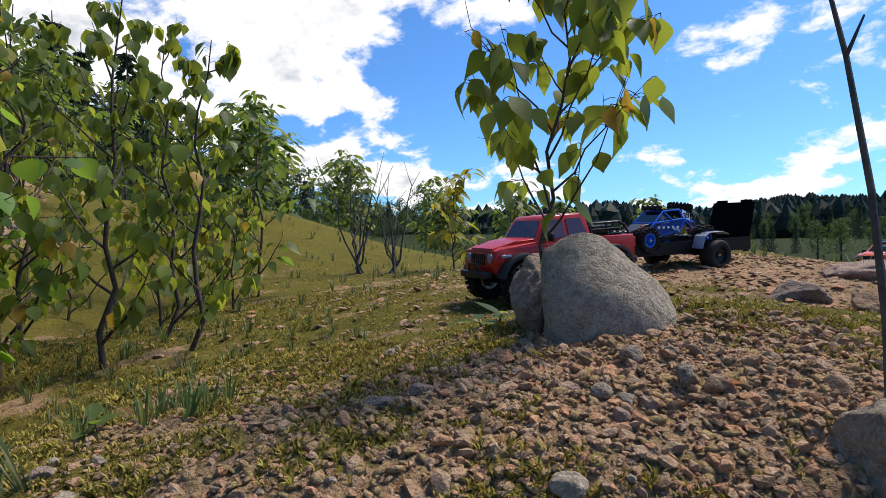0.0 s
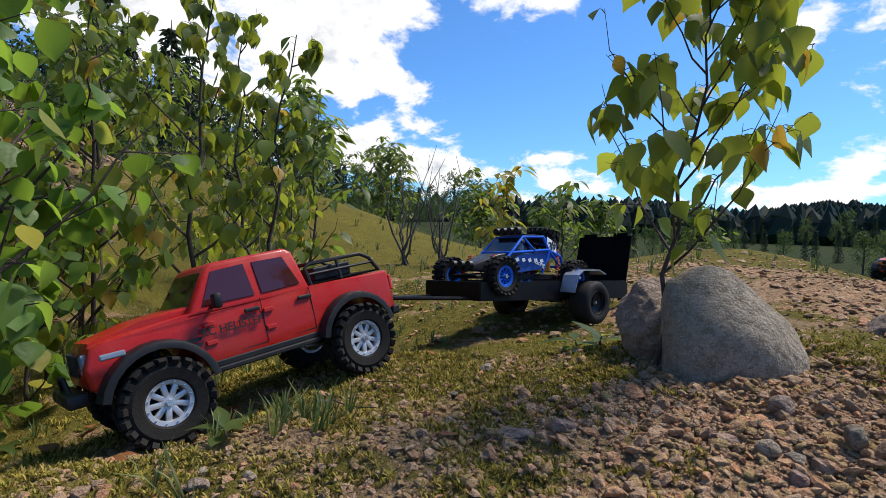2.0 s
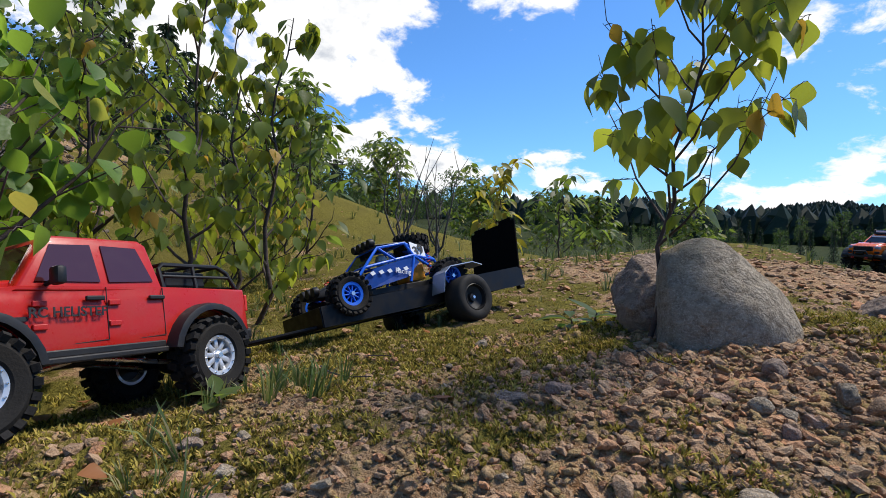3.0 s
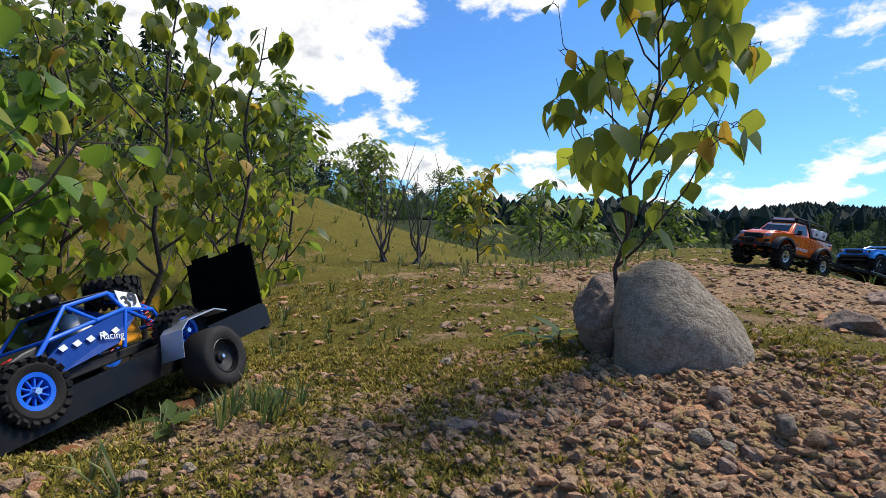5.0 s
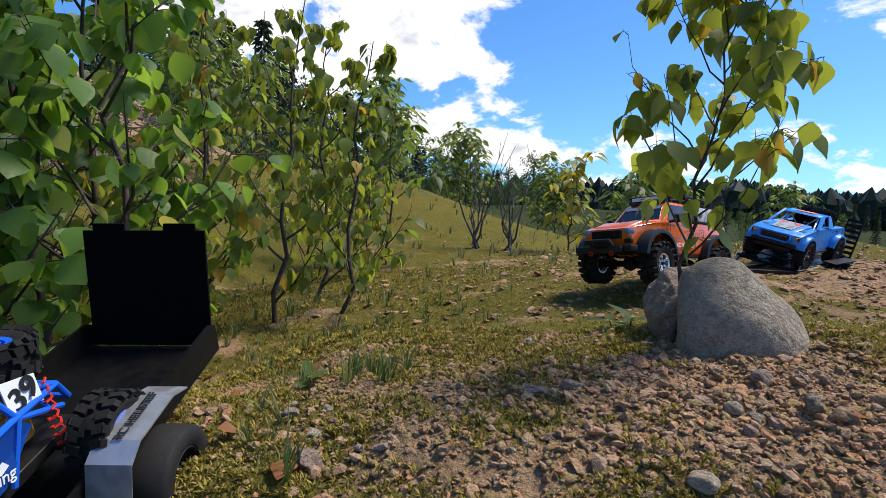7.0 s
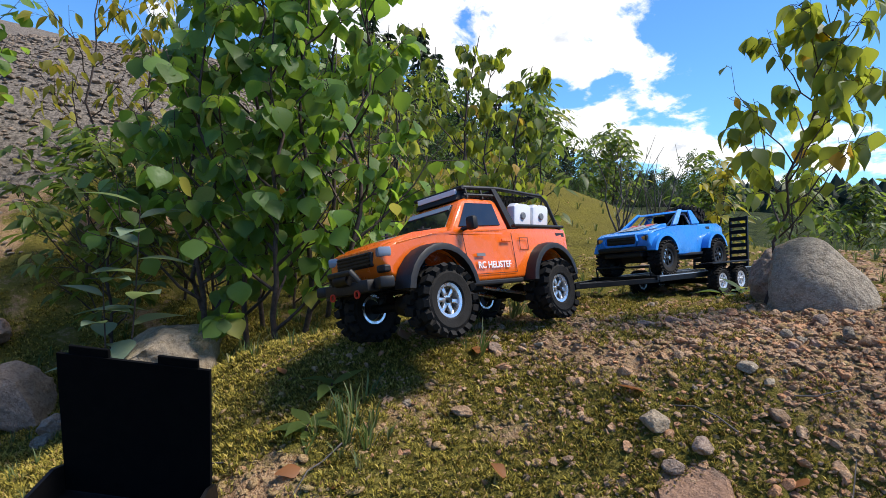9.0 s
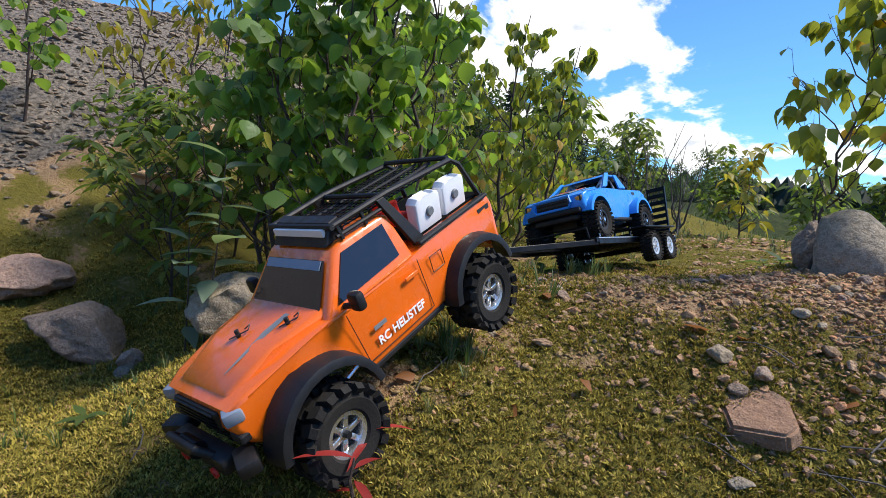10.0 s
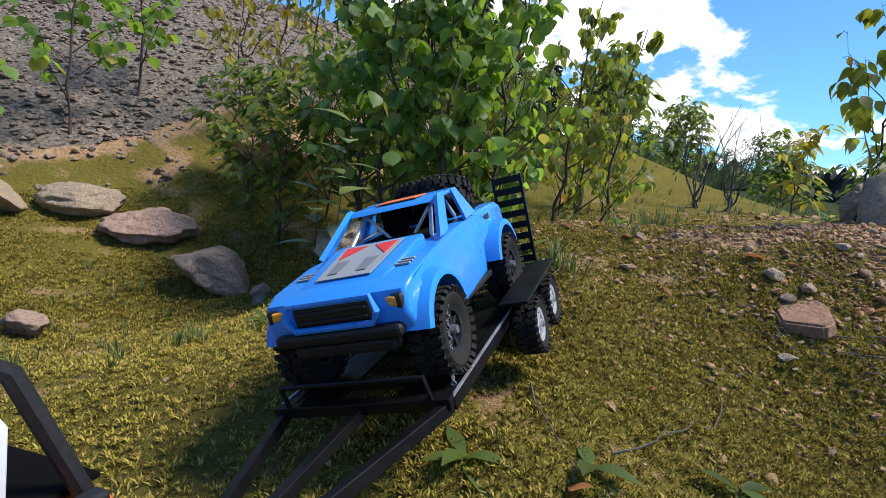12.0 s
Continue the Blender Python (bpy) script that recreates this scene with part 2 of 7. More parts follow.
M_NAVY = plain("navy_print", (0.006, 0.045, 0.24), 0.4, gloss=0.3)
M_STRIP = plain("blue_grey_decal", (0.20, 0.25, 0.32), 0.4)
M_DECALB = plain("black_decal", (0.012, 0.012, 0.012), 0.5)
M_DECALO = plain("orange_decal", (0.75, 0.16, 0.05), 0.5)
M_REDPART = plain("red_plastic", (0.62, 0.03, 0.015), 0.4)
M_YELLOW = plain("amber_plastic", (0.75, 0.30, 0.02), 0.35)
M_LENS = plain("clear_lens", (0.20, 0.23, 0.28), 0.08, coat=0.5)
# the reddish reflection in these windows is put into the glass tint
M_GLASSRED = material("red_reflection_glass", build_glass_dark((0.05, 0.010, 0.010)))
M_GLASS = material("tinted_glass", build_glass_dark((0.008, 0.009, 0.012)))
M_SUITW = plain("white_suit", (0.6, 0.6, 0.6), 0.6)


def build_led(n):
    n.add("ShaderNodeOutputMaterial", {"Surface": n.add("ShaderNodeBsdfPrincipled", {"Base Color": (0.7, 0.72, 0.75, 1), "Roughness": 0.15}).outputs[0]})


M_LED = material("led_lens", build_led)


# ======== mesh tools ========
def part(name, bm, mat, parent=None, label="", smooth=0.0, at=None):
    """Links a bmesh as one mesh object under its thing. smooth: the angle in degrees under which edges shade smooth."""
    me = bpy.data.meshes.new(name)
    bmesh.ops.recalc_face_normals(bm, faces=bm.faces)
    if smooth:
        for fc in bm.faces:
            fc.smooth = True
        for e in bm.edges:
            if len(e.link_faces) == 2 and e.calc_face_angle(0.0) > radians(smooth):
                e.smooth = False
    bm.to_mesh(me)
    bm.free()
    for m in (mat if isinstance(mat, (list, tuple)) else [mat]):
        me.materials.append(m)
    ob = new(name, me)
    ob.parent = parent
    if at is not None:
        ob.matrix_basis = at
    if label:
        tagged(ob, label)
    return ob


def thing(name, label, category, group="", m=None):
    ob = new(name)
    ob.empty_display_size = 0.05
    tagged(ob, label, category, group)
    if m is not None:
        ob.matrix_basis = m
    return ob


def add_box(bm, c, s, bevel=0.0, m=None, seg=2):
    geo = bmesh.ops.create_cube(bm, size=1.0)
    vs = geo["verts"]
    bmesh.ops.scale(bm, vec=s, verts=vs)
    if bevel:
        es = list({e for v in vs for e in v.link_edges})
        res = bmesh.ops.bevel(bm, geom=es, offset=bevel, segments=seg, affect="EDGES", profile=0.5)
        vs = list({v for f in res["faces"] for v in f.verts} | {v for v in vs if v.is_valid})
    mm = Matrix.Translation(c) @ (m or Matrix())
    bmesh.ops.transform(bm, matrix=mm, verts=vs)
    return vs


def add_ring(bm, profile, seg, axis="y", centre=(0, 0, 0)):
    """A turned body: profile of (radius, along) round the axis, closed when the first and last radius are 0."""
    rows = []
    for r, a in profile:
        row = []
        for k in range(seg):
            w = 2 * math.pi * k / seg
            u, v = r * math.cos(w), r * math.sin(w)
            co = {"y": (u, a, v), "x": (a, u, v), "z": (u, v, a)}[axis]
            row.append(bm.verts.new(Vector(co) + Vector(centre)))
        rows.append(row)
    for ra, rb in zip(rows, rows[1:]):
        for k in range(seg):
            bm.faces.new((ra[k], ra[(k + 1) % seg], rb[(k + 1) % seg], rb[k]))
    return rows


def add_disc(bm, ring):
    bm.faces.new(ring)


def add_tube(bm, pts, radii, seg=8, cap=True):
    """A round bar along points."""
    pts = [Vector(p) for p in pts]
    if not hasattr(radii, "__len__"):
        radii = [radii] * len(pts)
    rows = []
    side = None
    for i, p in enumerate(pts):
        d = (pts[min(i + 1, len(pts) - 1)] - pts[max(i - 1, 0)]).normalized()
        if side is None:
            side = d.orthogonal().normalized()
        side = (side - d * side.dot(d))
        side = side.normalized() if side.length > 1e-6 else d.orthogonal().normalized()
        other = d.cross(side)
        rows.append([bm.verts.new(p + radii[i] * (math.cos(2 * math.pi * k / seg) * side + math.sin(2 * math.pi * k / seg) * other)) for k in range(seg)])
    for a, b in zip(rows, rows[1:]):
        for k in range(seg):
            bm.faces.new((a[k], a[(k + 1) % seg], b[(k + 1) % seg], b[k]))
    if cap:
        bm.faces.new(rows[0][::-1])
        bm.faces.new(rows[-1])
    return rows


def add_slab(bm, outline, wide, bevel=0.0, narrow=None):
    """A side outline of (x, z) drawn across the width; wide(x, z) gives the half width there."""
    left = [bm.verts.new((x, wide(x, z), z)) for x, z in outline]
    right = [bm.verts.new((x, -wide(x, z), z)) for x, z in outline]
    n = len(outline)
    fs = [bm.faces.new(left), bm.faces.new(right[::-1])]
    for k in range(n):
        fs.append(bm.faces.new((left[k], right[k], right[(k + 1) % n], left[(k + 1) % n])))
    if bevel:
        es = list(fs[0].edges) + list(fs[1].edges)
        bmesh.ops.bevel(bm, geom=es, offset=bevel, segments=3, affect="EDGES", profile=0.5)


def add_plate(bm, pts, thick):
    """A flat piece through points given in order, drawn out along its normal."""
    vs = [bm.verts.new(p) for p in pts]
    f = bm.faces.new(vs)
    f.normal_update()
    nrm = f.normal.copy()
    top = [bm.verts.new(Vector(p) + nrm * thick) for p in pts]
    bm.faces.new(top)
    for k in range(len(pts)):
        bm.faces.new((vs[k], vs[(k + 1) % len(pts)], top[(k + 1) % len(pts)], top[k]))


def lettering(name, text, size, mat, parent, m, label="", bold=False):
    cu = bpy.data.curves.new(name, "FONT")
    cu.body, cu.size, cu.extrude = text, size, 0.0004
    cu.align_x, cu.align_y = "CENTER", "CENTER"
    if bold:
        cu.offset = size * 0.02
    tmp = bpy.data.objects.new(name, cu)
    me = bpy.data.meshes.new_from_object(tmp)
    me.materials.clear()
    me.materials.append(mat)
    ob = new(name, me)
    ob.parent = parent
    ob.matrix_basis = m
    bpy.data.objects.remove(tmp)
    if label:
        tagged(ob, label)
    return ob


def side_mat(x, y, z, lean=0.0, slope=0.0):
    """A pose for lettering on a vehicle's left side: reads from front to back of the picture, up is up."""
    return Matrix.Translation((x, y, z)) @ Matrix.Rotation(radians(180), 4, "Z") @ Matrix.Rotation(radians(90 - lean), 4, "X") @ Matrix.Rotation(radians(slope), 4, "Z")


# ======== the lie of the land ========
ROW_Y = (-0.8, -0.3, 0.1, 0.45, 0.8, 1.3, 2.0, 3.0)
ROW_X = (-1.3, -0.6, -0.1, 0.4)
SWELL = ((-0.206, -0.023, -0.133, -0.036), (-0.125, -0.025, 0.127, -0.01), (-0.01, 0.135, -0.039, -0.2), (0.028, -0.038, 0.098, 0.105),
         (0.004, 0.008, -0.002, 0.124), (-0.022, 0.029, 0.015, 0.053), (0.019, 0.07, 0.015, 0.044), (0.027, 0.057, 0.053, 0.091))
MOUNDS = [(x, y, h, 0.38 if y < 1 and x > -1 else 0.62) for y, row in zip(ROW_Y, SWELL) for x, h in zip(ROW_X, row)]
# shallow ruts and humps along the track
RUT_Y, RUT_X = (-0.55, -0.3, -0.05, 0.2, 0.45, 0.7, 0.95, 1.2), (-0.62, -0.4, -0.18, 0.06)
RUTS = ((0.019, 0.015, 0.0, -0.004), (-0.023, -0.048, -0.019, 0.009), (-0.021, -0.025, 0.066, 0.003), (0.031, 0.003, -0.028, -0.014),
        (-0.005, 0.015, 0.005, 0.031), (-0.018, 0.008, -0.016, -0.02), (0.019, 0.023, -0.013, 0.028), (-0.049, 0.014, -0.009, 0.0))
MOUNDS += [(x, y, h, 0.17) for y, row in zip(RUT_Y, RUTS) for x, h in zip(RUT_X, row)]
MOUNDS += [(1.1, 0.3, -0.14, 0.62), (1.1, 1.2, 0.053, 0.62), (1.1, 2.2, 0.112, 0.62), (1.1, 3.2, 0.03, 0.62), (-1.55, -0.35, -0.06, 0.45), (-2.1, -0.7, -0.06, 0.5), (1.9, 4.2, -0.02, 0.62), (0.4, 4.2, 0.27, 0.62), (-0.22, -0.15, -0.045, 0.2), (-2.6, 3.6, 0.22, 0.8), (-3.6, 4.4, 0.32, 1.0), (-1.9, 4.7, 0.14, 0.8)]


def ease(a, b, v):
    v = min(max((v - a) / (b - a), 0.0), 1.0)
    return v * v * (3 - 2 * v)


def ground(x, y):
    z = 0.0
    for mx, my, h, r in MOUNDS:
        d = ((x - mx) ** 2 + (y - my) ** 2) / (2 * r * r)
        if d < 12:
            z += h * math.exp(-d)
    # the gravel bank to the west, and its mossy shoulder
    foot = -2.0 - 0.35 * ease(0.5, -1.5, y) + 0.12 * math.sin(y * 1.3)
    d = foot - x
    if d > 0:
        z += 2.9 * (1 - math.exp(-((d / 4.2) ** 1.35))) * (1 - 0.78 * ease(1.6, 6.5, y)) + 0.12 * math.sin(x * 1.1 + y * 0.8) * ease(0.5, 2.5, d)
    # the land falls off gently to the north-east
    far = math.hypot(x, y - 1)
    z -= 0.35 * ease(3.6, 14.0, far) * (1 - ease(0.0, 4.0, d))
    # far wooded hills
    if far > 60:
        a = math.atan2(-x, y)
        z += ease(150, 700, far) * (18 + 30 * ease(0.05, -0.45, a) + 10 * math.sin(a * 9 + 1) + 6 * math.sin(a * 23)) * (1 - ease(900, 2500, far))
    return z


def mossy(x, y):
    """How far moss covers the soil, 0 to 1."""
    v = 0.78
    v -= 0.62 * math.exp(-(((x - 0.17) / 0.32) ** 2 + ((y - 0.64) / 0.17) ** 2))
    v -= 0.26 * math.exp(-(((x - 0.45) / 0.35) ** 2 + ((y - 0.45) / 0.25) ** 2))
    v -= 0.12 * math.exp(-(((x + 0.15) / 0.22) ** 2 + ((y - 0.5) / 0.16) ** 2))
    v -= 0.55 * math.exp(-(((x - 0.6) / 0.9) ** 2 + ((y - 2.2) / 0.9) ** 2))
    v -= 0.25 * math.exp(-(((x + 0.7) / 0.5) ** 2 + ((y - 0.55) / 0.3) ** 2))
    v -= 0.95 * ease(-3.6, -4.6, x) + 0.12 * ease(-2.2, -2.9, x) * ease(1.5, 0.4, y)
    v += 1.2 * ease(2.5, 4.5, y)
    v += 0.35 * noise.noise(Vector((x * 2.3, y * 2.3, 0))) + 0.42 * noise.noise(Vector((x * 8.0, y * 8.0, 6)))
    v = min(max(v, 0.0), 1.0)
    v += (2.0 - v) * ease(5.0, 12.0, math.hypot(x + 0.5, y - 1)) * ease(-7.5, -5.0, x + 0.4 * max(y - 2, 0))
    return v - (v + 1.0) * ease(-2.9, -3.3, x + 0.25 * math.sin(y * 2.1)) * ease(2.6, 1.2, y)


def rough(x, y):
    """Small unevenness of the ground."""
    near = 1.0 / (1.0 + 0.02 * (x * x + y * y))
    return 0.016 * noise.fractal(Vector((x * 4, y * 4, 3)), 0.9, 2.2, 4) * near + near * (0.007 * noise.noise(Vector((x * 34, y * 34, 5))) + 0.006 * abs(noise.noise(Vector((x * 62, y * 62, 9)))) + 0.0025 * noise.noise(Vector((x * 130, y * 130, 9))))


def floor_z(x, y):
    return ground(x, y) + rough(x, y)


def make_ground():
    cx, cy, turns = -0.12, 0.45, 660
    radii = [0.012]
    while radii[-1] < 3200:
        radii.append(radii[-1] + min(max(0.0070, radii[-1] * 0.0092), 260) * (1 if radii[-1] < 6 else 3.5))
    verts, moss = [(cx, cy, floor_z(cx, cy))], [mossy(cx, cy)]
    for r in radii:
        for k in range(turns):
            a = 2 * math.pi * k / turns
            x, y = cx + r * math.cos(a), cy + r * math.sin(a)
            verts.append((x, y, floor_z(x, y)))
            moss.append(mossy(x, y))
    faces = [(0, 1 + k, 1 + (k + 1) % turns) for k in range(turns)]
    for i in range(len(radii) - 1):
        a, b = 1 + i * turns, 1 + (i + 1) * turns
        for k in range(turns):
            k2 = (k + 1) % turns
            faces.append((a + k, b + k, b + k2, a + k2))
    me = bpy.data.meshes.new("ground")
    me.from_pydata(verts, [], faces)
    me.shade_smooth()
    me.attributes.new("moss", "FLOAT", "POINT").data.foreach_set("value", moss)
    me.materials.append(M_GROUND)
    tagged(new("ground", me), "moss-grown sandy soil with gravel and low banks", "ground", kind="structure")


make_ground()


# ======== wheels ========
def lug_wheel(name, radius, width, rim_r, rim_mat, lugs, spokes, tyre_mat=None, style="bead", lug_h=0.006):
    """A knobbly tyre on a spoked rim; its axle lies along y, the outer face at +y."""
    hub = new(name)
    hub.empty_display_size = 0.03
    w = width / 2
    r = radius - lug_h
    bm = bmesh.new()
    rows = add_ring(bm, [(rim_r, -w * 0.72), (rim_r + 0.004, -w * 0.9), (r * 0.86, -w), (r * 0.97, -w * 0.86), (r, -w * 0.5), (r, w * 0.5), (r * 0.97, w * 0.86), (r * 0.86, w), (rim_r + 0.004, w * 0.9), (rim_r, w * 0.72)], 40)
    if lugs:
        for k in range(lugs):
            for sidesign in (-1, 1):
                a = 2 * math.pi * (k + (0.5 if sidesign > 0 else 0)) / lugs
                m = Matrix.Rotation(-a, 4, "Y") @ Matrix.Translation((radius - lug_h * 0.75, sidesign * w * 0.60, 0)) @ Matrix.Rotation(radians(18 * sidesign), 4, "X")
                add_box(bm, (0, 0, 0), (lug_h * 1.5, w * 0.62, radius * 4.2 / lugs), m=m)
                m2 = Matrix.Rotation(-a, 4, "Y") @ Matrix.Translation((radius * 0.925, sidesign * w * 0.97, 0)) @ Matrix.Rotation(radians(-52 * sidesign), 4, "Z")
                add_box(bm, (0, 0, 0), (lug_h * 1.1, w * 0.34, radius * 3.2 / lugs), m=m2)
                if k % 2 == 0:
                    m3 = Matrix.Rotation(-a - 1.6 / lugs, 4, "Y") @ Matrix.Translation((radius - lug_h * 0.7, sidesign * w * 0.2, 0))
                    add_box(bm, (0, 0, 0), (lug_h * 1.4, w * 0.3, radius * 4.0 / lugs), m=m3)
    part("tyre", bm, tyre_mat or M_RUBBER, hub, smooth=35)
    bm = bmesh.new()
    o = w * 0.74
    add_ring(bm, [(rim_r + 0.001, -o), (rim_r - 0.004, -o), (rim_r - 0.006, 0), (rim_r - 0.005, o - 0.005), (rim_r - 0.004, o), (rim_r + 0.002, o + 0.001), (rim_r + 0.001, o - 0.005)], 40)
    dish = o - width * 0.16
    rings = add_ring(bm, [(0.0005, dish + 0.004), (rim_r * 0.28, dish + 0.004), (rim_r * 0.32, dish), (rim_r * 0.32, dish - 0.006)], 24)
    for k in range(spokes):
        a = 2 * math.pi * k / spokes
        m = Matrix.Rotation(a, 4, "Y") @ Matrix.Translation((rim_r * 0.62, dish + 0.001, 0))
        add_box(bm, (0, 0, 0), (rim_r * 0.70, 0.006, rim_r * (1.15 / spokes if style == "many" else 0.26)), 0.001, m=m)
    rim = part("rim", bm, rim_mat, hub, smooth=35)
    bm = bmesh.new()
    add_ring(bm, [(0.0005, -w * 0.3), (rim_r - 0.007, -w * 0.3), (rim_r - 0.007, -w * 0.3 + 0.002), (0.0005, -w * 0.3 + 0.002)], 24)
    part("brake_disc", bm, M_BLACK, hub)
    bm = bmesh.new()
    add_ring(bm, [(0.0004, dish + 0.010), (0.0045, dish + 0.010), (0.0052, dish + 0.004), (0.0052, dish)], 6)
    part("hub_nut", bm, M_CHROME if rim_mat is not M_CHROME else M_BLACK, hub)
    if style == "bead":
        for k in range(12):
            a = 2 * math.pi * k / 12
            bm = bmesh.new()
            add_ring(bm, [(0.0003, 0.0016), (0.0013, 0.0014), (0.0014, 0)], 6)
            part("bolt", bm, M_CHROME, rim, at=Matrix.Translation(((rim_r - 0.0015) * math.cos(a), o + 0.001, (rim_r - 0.0015) * math.sin(a))))
    return hub


WHEELS = []    # wheel, its place on the vehicle, the side, its radius, the vehicle's key


def fit_wheel(wheel, parent, x, y, z, radius, key, flip=False):
    wheel.parent = parent
    WHEELS.append((wheel, (x, y, z), flip, radius, key))


def clone_wheel(wheel):
    return copy_thing(wheel, Matrix())


def arch(cx, cz, r, a0, a1, n=9):
    return [(cx + r * math.cos(radians(a0 + (a1 - a0) * k / n)), cz + r * math.sin(radians(a0 + (a1 - a0) * k / n))) for k in range(n + 1)]


def flare(bm, cx, cz, r, y0, y1, a0, a1, thick=0.006, n=12, drop=0.006):
    """A fender flare: a band round the wheel arch from the body at y0 out to y1."""
    rows = []
    for k in range(n + 1):
        a = radians(a0 + (a1 - a0) * k / n)
        c, s = math.cos(a), math.sin(a)
        rows.append([bm.verts.new((cx + rr * c, yy, cz + rr * s)) for rr, yy in ((r, y0), (r + thick, y0), (r + thick, (y0 + y1) / 2), (r + thick - drop * 0.4, y1 * 0.96 + y0 * 0.04), (r + thick - drop, y1), (r - drop, y1), (r - drop * 0.4, (y0 + y1) / 2))])
    for a, b in zip(rows, rows[1:]):
        for k in range(7):
            bm.faces.new((a[k], a[(k + 1) % 7], b[(k + 1) % 7], b[k]))
    bm.faces.new(rows[0])
    bm.faces.new(rows[-1][::-1])


def pane(name, pts, mat, parent, thick=0.0015, label=""):
    bm = bmesh.new()
    add_plate(bm, pts, thick)
    return part(name, bm, mat, parent, label)


def undercarriage(root, wb, track_y, z, mat=None):
    """Frame rails, two axles, links and shocks."""
    mat = mat or M_SATIN
    for s in (-1, 1):
        bm = bmesh.new()
        add_box(bm, (0, s * 0.032, z + 0.035), (wb + 0.14, 0.008, 0.016), 0.001)
        part("frame_rail", bm, mat, root)
    for x in (wb / 2, -wb / 2):
        bm = bmesh.new()
        add_tube(bm, [(x, -track_y + 0.02, z), (x, track_y - 0.02, z)], 0.009, 10)
        add_ring(bm, [(0.001, -0.02), (0.016, -0.016), (0.021, 0), (0.016, 0.016), (0.001, 0.02)], 14, "x", (x, 0.015, z))
        part("axle", bm, mat, root, smooth=40)
        for s in (-1, 1):
            bm = bmesh.new()
            add_tube(bm, [(x, s * 0.058, z + 0.005), (x * 0.93, s * 0.05, z + 0.085)], 0.0065, 10)
            for k in range(8):
                q = k / 8
                add_ring(bm, [(0.0088, -0.0012), (0.0100, 0), (0.0088, 0.0012)], 10, "z", (x * (1 - 0.05 * q), s * (0.058 - 0.006 * q), z + 0.016 + 0.055 * q))
            part("shock", bm, M_BLACK, root, smooth=40)
            bm = bmesh.new()
            add_tube(bm, [(x * 0.95, s * 0.045, z - 0.004), (x * 0.1, s * 0.036, z + 0.018)], 0.0035, 8)
            part("link", bm, M_CHROME, root)
    bm = bmesh.new()
    add_box(bm, (0, 0, z + 0.02), (0.12, 0.075, 0.02), 0.004)
    part("skid_plate", bm, mat, root)


